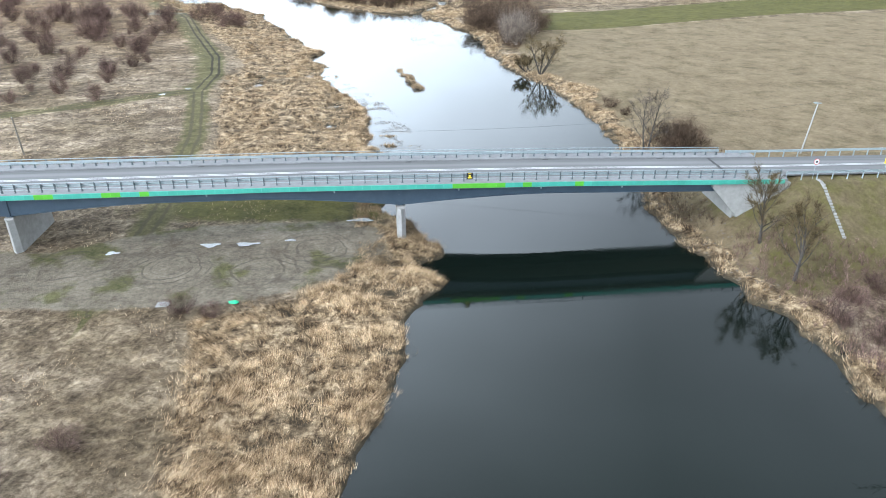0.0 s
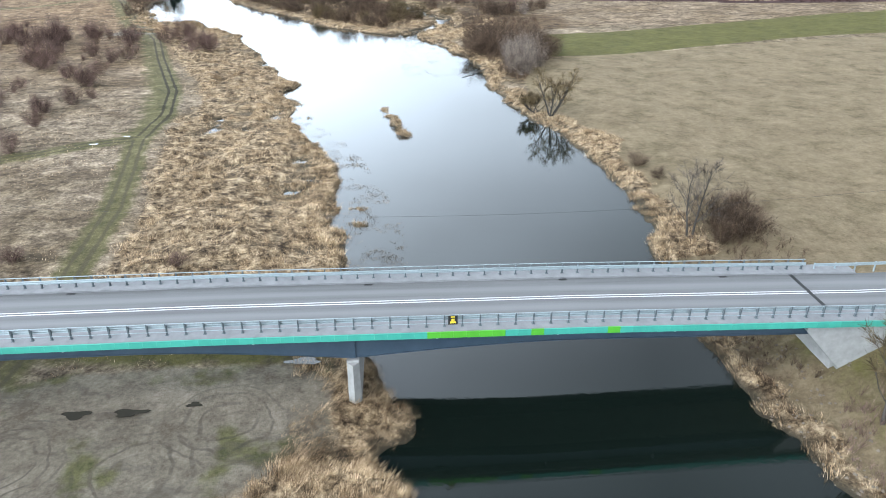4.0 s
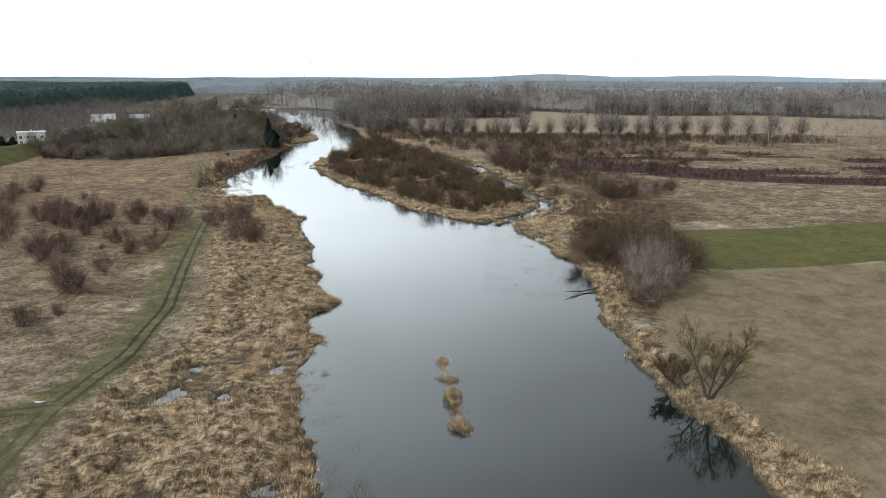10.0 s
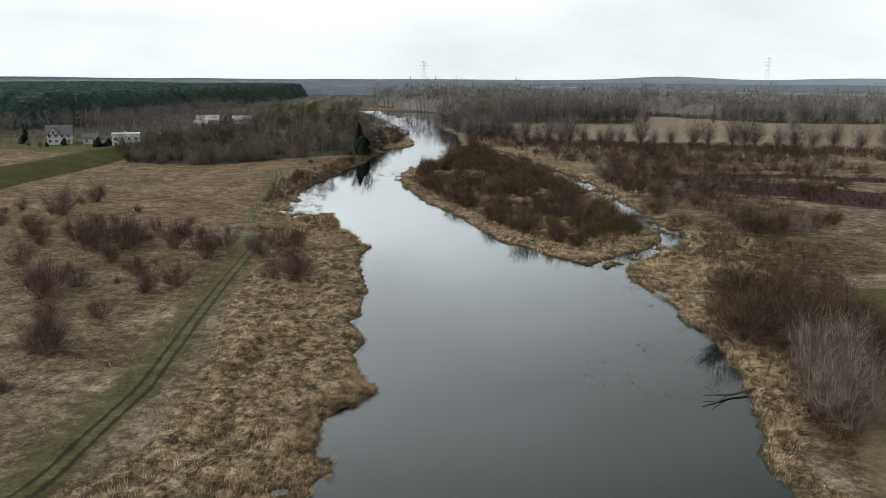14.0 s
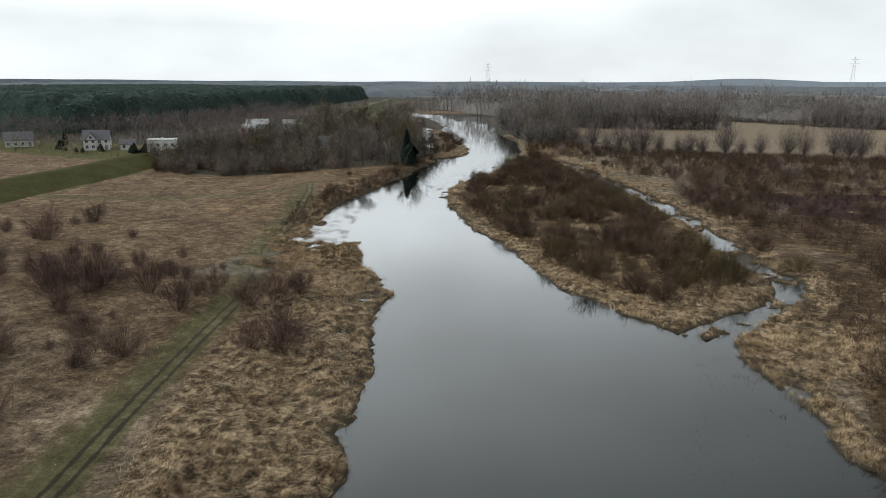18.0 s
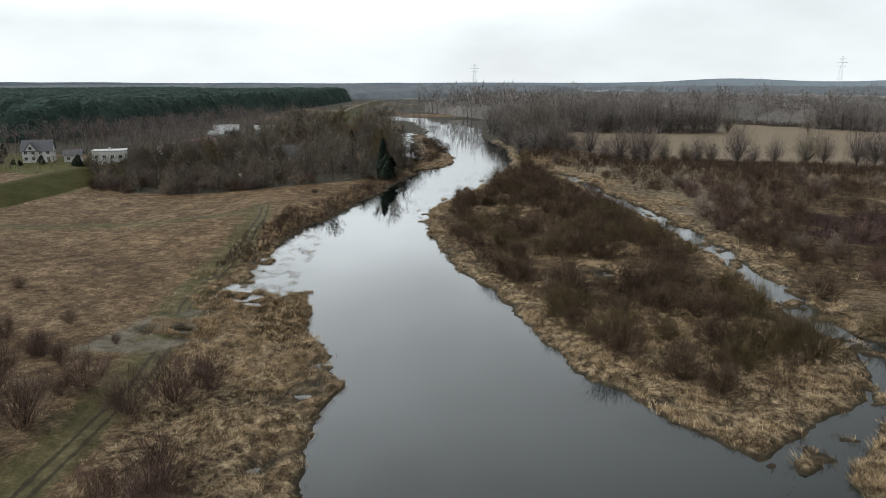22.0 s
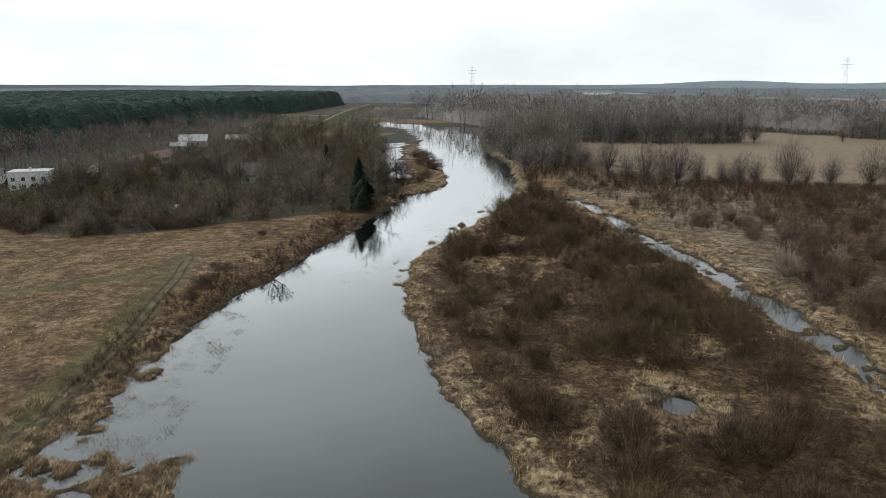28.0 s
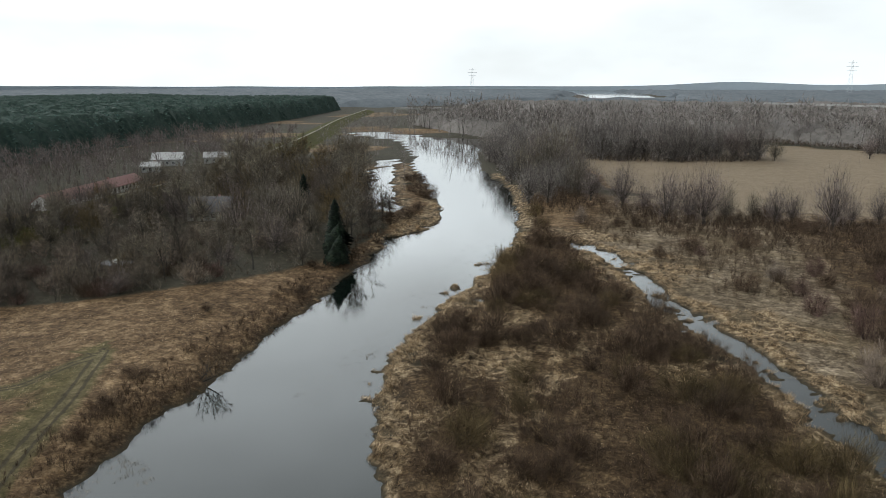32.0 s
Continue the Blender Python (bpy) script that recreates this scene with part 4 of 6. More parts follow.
# ---- reeds and sedge ----
def tussocks(seed, n_try, box_, mask, per, tall, width, lie=0.8, spread=0.55, gap=0.1):
    """Arrays of one-triangle blades in clumps, where the mask allows."""
    rng = np.random.RandomState(seed)
    x, y = rng.uniform(box_[0], box_[1], n_try), rng.uniform(box_[2], box_[3], n_try)
    ok = rng.uniform(0, 1, n_try) < mask(x, y) * np.clip((fbm(x, y, 2.4, 85, 2) - 0.30) * 6, gap, 1)
    x, y = x[ok], y[ok]
    size = np.repeat(rng.uniform(0.55, 1.35, len(x)), per)
    z = np.repeat(np.maximum(land_height(x, y), -0.05), per)
    cx, cy = np.repeat(x, per), np.repeat(y, per)
    n = len(cx)
    a, rad = rng.uniform(0, 6.283, n), np.sqrt(rng.uniform(0, 1, n)) * spread * size
    bx, by = cx + np.cos(a) * rad, cy + np.sin(a) * rad
    ln = tall * size * rng.uniform(0.55, 1.15, n)
    flow = np.repeat(fbm(x, y, 14.0, 81, 2) * 5.0 - 1.2, per)
    push = np.repeat(0.25 + 1.3 * fbm(x, y, 5.0, 83, 2), per) * lie
    lx = np.cos(a) * rng.uniform(0.15, 1.5, n) + np.cos(flow) * push
    ly = np.sin(a) * rng.uniform(0.15, 1.5, n) + np.sin(flow) * push
    nrm = np.sqrt(lx * lx + ly * ly + 1)
    tip = np.stack([bx + lx / nrm * ln, by + ly / nrm * ln, z + ln / nrm], axis=1)
    base = np.stack([bx, by, z - 0.12], axis=1)
    b = rng.uniform(0, 6.283, n)
    side = np.stack([np.cos(b), np.sin(b), np.zeros(n)], axis=1) * (width * rng.uniform(0.6, 1.3, n) / 2)[:, None]
    v = np.stack([base - side, base + side, tip], axis=1).reshape(-1, 3)
    return fast_mesh("reeds", v, np.arange(len(v)).reshape(-1, 3))


def reed_stuff(name, label, seed, n_try, box_, mask, per, tall, width, mat, **kw):
    me = tussocks(seed, n_try, box_, mask, per, tall, width, **kw)
    me.materials.append(mat)
    return tagged(new(name, me), label, "reeds", kind="stuff")


def west_mask(x, y):
    d = water_distance(x, y)
    return reed_mask(x, y, d)[0] * (d > 0.15) * (fbm(x, y, 3.0, 91, 2) * 1.6 - 0.15) * (to_polyline(x, y, TRACK)[0] > 2.5)


def east_mask(x, y):
    d = water_distance(x, y)
    return reed_mask(x, y, d)[0] * (d > 0.1)


def shore_mask(x, y):
    d = water_distance(x, y)
    return ((d > -0.4) & (d < 1.6)).astype(float) * 0.9


reed_stuff("reed_bed", "matted straw-coloured dry reeds on the west bank", 1, 15000, (-20, 8, 22, 66), west_mask, 30, 0.56, 0.032, M_REED, lie=1.5, spread=0.5)
reed_stuff("reed_bed", "pale dry reeds round the foot of the bridge pier", 10, 2600, (-4, 9, 64, 87), west_mask, 26, 0.55, 0.034, M_REED, lie=1.4, spread=0.5, gap=0.4)
reed_stuff("reed_bed", "flattened dry reeds between the track and the river", 2, 62000, (-80, 4, 84, 300), west_mask, 17, 0.62, 0.04, M_REED, lie=1.5, spread=0.55, gap=0.25)
reed_stuff("reed_fringe", "dry reeds fringing the east bank of the river", 3, 22000, (14, 52, 22, 262), east_mask, 26, 0.7, 0.045, M_REED)
reed_stuff("island_reeds", "tufts of dry reed on the brushy island and along its channel", 4, 25000, (-75, 45, 252, 480), east_mask, 22, 0.85, 0.05, M_REED, lie=1.1)
reed_stuff("bank_reeds", "dry reeds along the upper west bank", 5, 6000, (-125, -80, 290, 520), east_mask, 22, 0.8, 0.055, M_REED)
reed_stuff("shore_sedge", "dark wet sedge along the waterline", 6, 110000, (-110, 42, 22, 480), shore_mask, 10, 0.5, 0.04, M_SEDGE, spread=0.45)


def hummock_mask(x, y):
    d = water_distance(x, y)
    return ((d > 0.0) & (d < 3.5)).astype(float)


for k, (n_try, area) in enumerate(((26000, (-22, 8, 88, 200)), (11000, (-92, -64, 262, 318)), (9000, (-80, -58, 350, 480)))):
    reed_stuff("hummock_reeds", "tufts of dead reed on hummocks in the shallows", 90 + k, n_try, area, hummock_mask, 14, 0.42, 0.045, M_REED, lie=1.3, spread=0.5, gap=0.7)
reed_stuff("islet_reeds", "clumps of pale dry reed on a tiny islet in mid-river", 9, 1500, (1, 11, 144, 170), east_mask, 30, 0.5, 0.045, M_REED, lie=1.2, gap=0.6)


def weed_mask(x, y):
    d = water_distance(x, y)
    a = (to_area(x, y, [(-8, 90), (6, 90), (5.5, 100), (4.5, 112), (2.5, 122), (-1, 135), (-8, 152), (-16, 164), (-12, 120)]) < 1) & (d < 0.3)
    b = (to_polyline(x, y, [(-74, 284), (-80, 298), (-84, 310), (-90, 326)])[0] < 8.5) & (d < 0.3)
    c = (d < 0.1) & (d > -5) & (((y > 195) & (y < 262) & (x > 8)) | ((y > 355) & (y < 480) & (x > -82) & (x < -60)) | (to_polyline(x, y, CHANNEL)[0] < 5))
    return (a * 0.9 + b * 0.9 + c * 0.7) * ease((fbm(x, y, 2.4, 95, 2) - 0.40) * 6)


for k, (n_try, area) in enumerate(((34000, (-16, 6, 90, 162)), (30000, (-98, -62, 272, 336)), (9000, (4, 33, 192, 264)), (10000, (-86, -58, 348, 482)), (26000, (-60, 30, 262, 482)))):
    reed_stuff("water_weeds", "dark dead weeds lying in the shallows", 70 + k, n_try, area, weed_mask, 7, 0.24, 0.07, M_SEDGE, lie=1.6, spread=0.35)


reed_stuff("reed_litter", "pale broken reed stems floating in the shallows", 76, 16000, (-98, -62, 272, 336), weed_mask, 6, 0.3, 0.06, M_REED, lie=1.8, spread=0.4)


def meadow_mask(x, y):
    d = water_distance(x, y)
    return (d > 3) * (to_polyline(x, y, TRACK)[0] > 2) * (to_area(x, y, SAND_LOT) > 0) * (reed_mask(x, y, d)[0] < 0.5) * (x < -5) * ease((fbm(x, y, 6.0, 97, 2) - 0.35) * 5)


reed_stuff("meadow_tufts", "low tufts of pinkish dry meadow grass", 8, 62000, (-150, -14, 22, 385), meadow_mask, 5, 0.36, 0.06, M_REED, lie=1.0)


# ---- shrubs ----
SHRUB_SETS = {
    "red": [bush_meshes(100 + i, 3.7, 2.5, 34, 42, 0.026, M_TWIG_RED, 0.30, low=0.25) for i in range(4)],
    "brown": [bush_meshes(110 + i, 3.9, 3.3, 46, 38, 0.032, M_TWIG, 0.20, low=0.2) for i in range(4)],
    "olive": [bush_meshes(120 + i, 3.7, 3.2, 46, 38, 0.032, M_TWIG_OLIVE, 0.20, low=0.2) for i in range(3)],
    "grey": [bush_meshes(130 + i, 5.2, 2.5, 44, 36, 0.032, M_TWIG_GREY, 0.20, low=0.2) for i in range(3)],
    "blossom": [bush_meshes(140 + i, 5.2, 3.0, 36, 32, 0.050, M_TWIG_PALE, 0.15, low=0.3, wood_mat=M_BARK) for i in range(3)],
}
SHRUB_NAMES = {"red": "willow_bush", "brown": "shrub", "olive": "shrub", "grey": "sallow_bush", "blossom": "fruit_tree"}
SHRUB_WORDS = {"red": "leafless reddish-brown willow bush on dry grass", "brown": "dense leafless dark-brown bush among reeds", "olive": "leafless olive-brown bush among reeds", "grey": "pale grey leafless sallow bush", "blossom": "pale budding fruit tree with a dark stem"}
srng = random.Random(5)


def shrub(kind, x, y, s, sz=None, group=""):
    return plant(SHRUB_NAMES[kind], srng.choice(SHRUB_SETS[kind]), ("wood", "crown"), SHRUB_WORDS[kind], "tree" if kind == "blossom" else "shrub", group, x, y, srng.uniform(0, 360), s, sz)


for x, y, s in [(-131, 266, 2.0), (-137, 286, 1.5), (-90, 239, 1.9), (-93, 235, 1.7), (-80, 242, 1.6), (-69, 236, 1.5), (-70, 246, 1.2), (-57, 246, 1.5), (-60, 242, 1.3), (-55, 250, 1.2), (-47, 231, 1.5), (-44, 227, 1.3), (-49, 226, 1.2), (-80, 206, 1.6), (-83, 210, 1.5), (-64, 200, 1.0), (-63, 190, 1.1), (-80, 213, 1.2), (-66, 214, 1.0), (-63, 218, 1.2), (-110, 237, 1.3), (-106, 243, 1.5), (-100, 240, 1.6), (-62, 165, 1.0), (-59, 171, 1.1), (-62, 187, 1.3), (-85, 252, 1.0), (-108, 252, 1.2), (-91, 243, 1.6), (-73, 170, 1.0), (-57, 140, 0.9), (-66, 146, 1.0), (-70, 158, 1.1), (-86, 190, 1.3), (-96, 205, 1.4), (-74, 222, 1.2), (-100, 222, 1.3), (-112, 215, 1.4), (-120, 245, 1.3), (-90, 178, 1.2), (-98, 168, 1.2), (-78, 160, 1.0), (-70, 196, 1.0), (-57, 176, 0.6), (-76, 186, 0.7)]:
    shrub("red", x, y, s * 1.12, s * 1.22, "willow bushes on the west meadow")
for x, y in scatter(20, [(-56, 150), (-64, 240), (-84, 268), (-150, 290), (-150, 200), (-110, 160), (-70, 132)], 52, 4.0, lambda x, y: (to_polyline(x, y, TRACK)[0] > 5) & (fbm(x, y, 20.0, 67, 2) > 0.42)):
    s = srng.choice((0.4, 0.55, 0.6, 0.75, 0.95))
    shrub("red", x, y, s, s * 1.25, "willow bushes on the west meadow")
for x, y, s in [(-20, 58, 0.8), (-17, 57, 0.6), (-28, 36, 0.9), (-24, 40, 0.7), (-38, 100, 0.8), (-19, 97, 0.6)]:
    shrub("red", x, y, s, s * 0.8)

# the brushy island
for i, (x, y) in enumerate(scatter(11, ISLAND, 120, 3.3, lambda x, y: (water_distance(x, y) > 5.0) & (fbm(x, y, 14.0, 63, 2) > np.where((y > 284) & (y < 352), 0.29, 0.37)))):
    s = srng.uniform(1.0, 1.75)
    shrub("olive" if i % 3 == 0 else "brown", x, y, s, s * srng.uniform(0.8, 1.15), "bushes on the island")
# brush east of the channel
EAST_SCRUB = [(24, 262), (30, 262), (60, 330), (110, 420), (110, 520), (-40, 535), (-60, 505), (-25, 450), (-2, 400), (14, 350)]
for i, (x, y) in enumerate(scatter(12, EAST_SCRUB, 74, 4.6, lambda x, y: (water_distance(x, y) > 4) & (fbm(x, y, 22.0, 65, 2) > 0.45))):
    s = srng.uniform(0.8, 1.6)
    shrub(("brown", "brown", "grey", "red")[i % 4], x, y, s, s, "bushes east of the channel")
for kind, x, y, s in [("red", 3, 420, 1.7), ("red", 9, 409, 2.0), ("brown", 13, 402, 1.6), ("grey", 16, 396, 1.2), ("red", 12, 390, 1.7), ("brown", 17, 383, 1.5), ("brown", 21, 371, 1.5), ("brown", 24, 364, 1.3), ("brown", 24, 342, 1.3), ("brown", 22, 316, 1.3), ("brown", 45, 293, 1.5), ("brown", 49, 296, 1.6), ("brown", 43, 299, 1.5), ("red", 52, 301, 1.5), ("brown", 60, 304, 1.4), ("olive", 28, 298, 1.2), ("brown", 66, 310, 1.3), ("grey", 56, 296, 1.0), ("red", 34, 330, 1.3), ("brown", 38, 345, 1.2), ("grey", 31, 352, 0.9), ("brown", -5, 479, 1.5), ("brown", 25, 469, 1.6), ("red", 40, 462, 1.6), ("brown", -20, 470, 1.4), ("red", 8, 452, 1.4), ("brown", 55, 450, 1.6), ("brown", 11, 380, 1.4), ("red", 15, 366, 1.5), ("brown", 12, 424, 1.6), ("grey", 18, 430, 1.1), ("brown", 19, 354, 1.2), ("brown", 30, 440, 1.6), ("red", 22, 450, 1.5), ("brown", 100, 500, 1.6), ("red", 120, 505, 1.7), ("grey", 140, 500, 1.4), ("brown", 160, 506, 1.7), ("red", 180, 500, 1.7), ("brown", 132, 480, 1.5), ("red", 152, 470, 1.5)]:
    shrub(kind, x, y, s, s, "bushes east of the channel")
# the thicket on the east bank beside the green field
thicket = []
for x, y, s in [(37, 192, 1.3), (35, 195, 1.25), (38, 199, 1.35), (36, 204, 1.35), (40, 206, 1.3), (42, 200, 1.2), (38, 212, 1.4), (43, 213, 1.3)]:
    thicket.append((x, y, s))
for x, y, s in [(30, 217, 1.5), (32, 222, 1.6), (34, 228, 1.6), (38, 222, 1.5), (42, 222, 1.6), (46, 227, 1.5), (48, 220, 1.4), (36, 236, 1.5), (32, 240, 1.4), (45, 207, 1.3), (46, 214, 1.4), (40, 232, 1.4)]:
    shrub("brown", x, y, s * 1.2, s * 1.15, "thicket on the east bank")
for x, y, s in [(45, 104, 1.2), (47, 100, 1.3), (44, 99, 1.0), (49, 106, 1.1), (43, 127, 0.7), (44, 121, 0.5)]:
    shrub("brown", x, y, s, s * 0.9, "brush on the east bank by the bridge")
for x, y, s in [(42, 52, 0.9), (44, 48, 0.9), (45, 55, 0.8), (47, 44, 0.9), (50, 50, 1.0), (49, 57, 0.8), (53, 46, 1.0), (55, 54, 0.9)]:
    shrub("red", x, y, s, s * 0.8, "brush below the road bank")
# dark low brush along the upper west bank and at the edge of the grove
for x, y in scatter(13, [(-96, 330), (-104, 330), (-112, 380), (-122, 420), (-112, 470), (-104, 455), (-98, 400)], 8, 4.0, lambda x, y: water_distance(x, y) > 1.5):
    shrub("brown", x, y, srng.uniform(0.5, 0.9), srng.uniform(0.45, 0.8), "brush on the steep west bank")
for x, y in scatter(14, [(-198, 374), (-180, 368), (-157, 372), (-137, 385), (-121, 399), (-126, 408), (-150, 396), (-180, 392), (-200, 396)], 44, 2.8):
    shrub(srng.choice(("red", "blossom", "brown", "blossom")), x, y, srng.uniform(0.9, 1.5), srng.uniform(0.8, 1.3), "brush at the edge of the grove")
for x, y in scatter(15, [(-113, 470), (-108, 500), (-125, 530), (-150, 580), (-140, 590), (-118, 540)], 10, 4.0, lambda x, y: water_distance(x, y) > 1.5):
    shrub("brown", x, y, srng.uniform(0.9, 1.6), None, "bushes on the spit")

for x, y in scatter(25, [(-196, 392), (-160, 380), (-128, 404), (-122, 430), (-150, 452), (-196, 440)], 40, 4.2):
    shrub("blossom", x, y, srng.uniform(0.8, 1.3), None, "fruit trees in the grove")

# ---- trees ----
BIG = [tree_meshes(200 + i, 12.5, 0.21, (0.06 * (i - 1), 0.04), 12, 0.50, 5, 17, 1.6, 0.050, 0.28, twig_mat=(M_TWIG_GROVE, M_TWIG_WOOD, M_TWIG_GROVE, M_TWIG_OLIVE)[i % 4]) for i in range(4)]
ORCHARD = [bush_meshes(240 + i, 9.8, 4.7, 34, 30, 0.055, (M_TWIG_GROVE, M_TWIG_OLIVE, M_TWIG_GROVE, M_TWIG_PINK, M_TWIG_WOOD)[i], 0.12, girth=0.036, low=0.4, twig=(0.07, 0.22), wood_mat=M_BARK, clear=(0.22, 0.26, 0.3, 0.2, 0.34)[i]) for i in range(5)]
TALL = [bush_meshes(250 + i, 16.0, 5.4, 40, 26, 0.09, M_TWIG_HAZE, 0.22, girth=0.022, low=0.3, twig=(0.06, 0.2), wood_mat=M_BARK, clear=0.16) for i in range(3)]
PALE = [tree_meshes(210 + i, 8.5, 0.14, (0.05 * (i - 1), 0.05), 13, 0.42, 5, 16, 1.1, 0.055, 0.12, twig_mat=M_TWIG_GREY) for i in range(2)]
ROUND = [bush_meshes(220 + i, 14.5, 4.9, 60, 30, 0.055, M_TWIG_PINK if i else M_TWIG_GROVE, 0.25, girth=0.016, low=0.5, twig=(0.07, 0.22), clear=0.12, wood_mat=M_BARK) for i in range(4)]
trng = random.Random(9)


def tree(sets, x, y, s, label, group="", sz=None):
    name = "willow_tree" if sets is ROUND else "tall_tree" if sets is TALL else "tree"
    return plant(name, trng.choice(sets), ("trunk", "crown"), label, "tree", group, x, y, trng.uniform(0, 360), s, sz)


for i, (x, y) in enumerate(scatter(16, GROVE, 240, 3.5, lambda x, y: (water_distance(x, y) > 5) & (np.hypot((x + 150) * 0.7, y - 424) > 9))):
    pale = i % 5 == 1 and y < 440
    s = trng.uniform(0.75, 1.25) * (0.8 if y < 400 else 1.0 if y < 440 else 1.3 if y < 500 else 1.6)
    tree(PALE if pale else (ORCHARD, BIG, ORCHARD, ORCHARD)[i % 4], x, y, s, "pale grey bare tree in the grove" if pale else "dark bare tree in the riverside grove", "trees in the grove")
for x, y in scatter(23, [(-214, 388), (-200, 384), (-204, 430), (-212, 500), (-222, 560), (-228, 560), (-214, 470)], 34, 3.6):
    tree(ORCHARD, x, y, trng.uniform(0.9, 1.4), "bare tree at the foot of the levee", "trees along the levee")
for x, y in scatter(24, [(-234, 440), (-228, 445), (-240, 540), (-248, 540)], 14, 4.5):
    tree(ORCHARD, x, y, trng.uniform(0.9, 1.3), "bare tree before the long red roof", "trees along the levee")
for x, y, s in [(-43, 535, 1.45), (-35, 528, 0.9), (-27, 511, 1.5), (-20, 514, 1.3), (-15, 511, 1.65), (-8, 520, 1.0), (1, 524, 0.8), (7, 518, 1.1), (13, 522, 0.9), (23, 514, 1.6), (31, 526, 0.8), (40, 530, 1.0), (52, 524, 1.45), (60, 530, 1.2), (72, 526, 1.5), (78, 522, 1.6), (84, 528, 1.4), (94, 520, 1.1), (104, 528, 1.5), (112, 524, 1.3), (124, 530, 1.5), (136, 526, 1.2), (-56, 548, 1.2), (-62, 556, 1.5), (150, 532, 1.5), (163, 528, 1.2), (178, 534, 1.5), (195, 530, 1.3)]:
    tree(ROUND, x, y, s, "bare multi-stemmed willow at the edge of the field", "row of willows by the field")
for x, y, s in [(-80, 592, 2.3), (-86, 600, 2.0), (-74, 598, 2.1), (-90, 586, 1.7), (-70, 586, 1.7)]:
    tree(ROUND, x, y, s, "tall bare willow on the river bend", "willows on the river bend")
for x, y, s in [(33, 731, 1.2), (10, 723, 1.9), (90, 760, 1.2), (140, 700, 1.2)]:
    tree(ROUND, x, y, s, "lone bare willow standing on the beige field", "lone trees on the field")
for x, y in scatter(17, [(-140, 620), (-95, 545), (-78, 510), (-60, 520), (-70, 640), (-95, 700), (-140, 760), (-150, 735)], 55, 5.0, lambda x, y: water_distance(x, y) > 4):
    tree(TALL, x, y, trng.uniform(0.95, 1.5), "tall bare tree in the wood by the river", "trees of the riverside wood")


for x, y, s in thicket:
    shrub("grey", x, y, s * 1.02, s * 1.08, "thicket on the east bank")


def one_tree(seed, x, y, label, name="tree", **kw):
    ob = thing(name, label, "tree")
    ob.matrix_basis = pose(x, y, ground_z(x, y))
    for nm, me in zip(("trunk", "crown"), tree_meshes(seed, **kw)):
        part(nm, me, None, ob)
    return ob


one_tree(301, 36.0, 157.0, "bare willow with several leaning stems on the east bank", height=11.5, r=0.20, lean=(0.25, 0.0), limbs=8, spread=0.36, subs=5, twigs=20, twig=1.2, width=0.032, bare=0.25, stems=4, fan=0.5, trunk=0.7, twig_mat=M_TWIG_OLIVE)
one_tree(306, 34.0, 159.5, "low bare willow branches hanging over the river", height=6.0, r=0.14, lean=(-0.9, 0.25), limbs=7, spread=0.45, subs=5, twigs=26, twig=0.9, width=0.04, bare=0.2, stems=3, fan=0.5, twig_mat=M_TWIG_OLIVE)
one_tree(302, 41.0, 101.5, "thin bare tree on the east bank beside brush", height=15.0, r=0.16, lean=(0.02, 0.05), limbs=11, spread=0.3, subs=4, twigs=14, twig=1.0, width=0.03, bare=0.2, stems=2, fan=0.2, twig_mat=M_TWIG_WOOD)
one_tree(303, 42.0, 59.5, "bare olive-brown tree on the bank below the road", height=10.5, r=0.20, limbs=14, spread=0.40, subs=5, twigs=26, twig=1.0, width=0.036, bare=0.2, twig_mat=M_TWIG_OLIVE)
one_tree(304, 41.0, 65.5, "small bare tree on the bank below the bridge", height=10.0, r=0.18, limbs=14, spread=0.40, subs=5, twigs=26, twig=1.0, width=0.036, bare=0.2, twig_mat=M_TWIG_OLIVE)
one_tree(305, 42.5, 33.0, "bare tree at the water's edge downstream of the bridge", height=13.0, r=0.24, lean=(-0.12, 0), limbs=13, spread=0.42, subs=5, twigs=26, twig=1.1, width=0.04, bare=0.15, stems=2, twig_mat=M_TWIG_WOOD)


# ---- evergreens ----
def conifer_arrays(rng, x, y, z, h, w, tiers, per):
    """Drooping boughs round a stem, as triangles."""
    v = []
    lobe = [rng.uniform(0.55, 1.25) for _ in range(7)]
    for t in range(tiers):
        f = (t + rng.random()) / tiers
        rad = w * (1 - f) ** (0.5 if tiers > 20 else 0.7) * min(1.0, 0.55 + 2.2 * f)
        for k in range(per):
            a = rng.uniform(0, 6.283)
            ln = rad * rng.uniform(0.45, 1.15) * lobe[int((a + 3.7 * f) / 6.284 * 7) % 7]
            zz = z + h * (0.12 + 0.88 * f) + rng.uniform(-0.2, 0.2)
            ca, sa = math.cos(a), math.sin(a)
            hw = min(ln * 0.35 + 0.12, 0.42 if tiers > 20 else 9)
            v += [(x - sa * 0.1, y + ca * 0.1, zz + 0.25), (x + ca * ln - sa * hw, y + sa * ln + ca * hw, zz - ln * 0.35), (x + ca * ln + sa * hw, y + sa * ln - ca * hw, zz - ln * 0.25)]
    return v


def spruce(x, y, h, w, label):
    rng = random.Random(int(x * 7 + y))
    ob = thing("spruce", label, "tree")
    ob.matrix_basis = pose(x, y, ground_z(x, y))
    wood = Buf()
    wood.tube(Vector((0, 0, -0.3)), Vector((0, 0, h)), h * 0.022, 0.02, 6)
    part("trunk", wood.mesh("trunk"), M_BARK, ob)
    v = np.array(conifer_arrays(rng, 0, 0, 0, h, w, 44, 28))
    part("crown", fast_mesh("crown", v, np.arange(len(v)).reshape(-1, 3)), M_NEEDLE, ob)


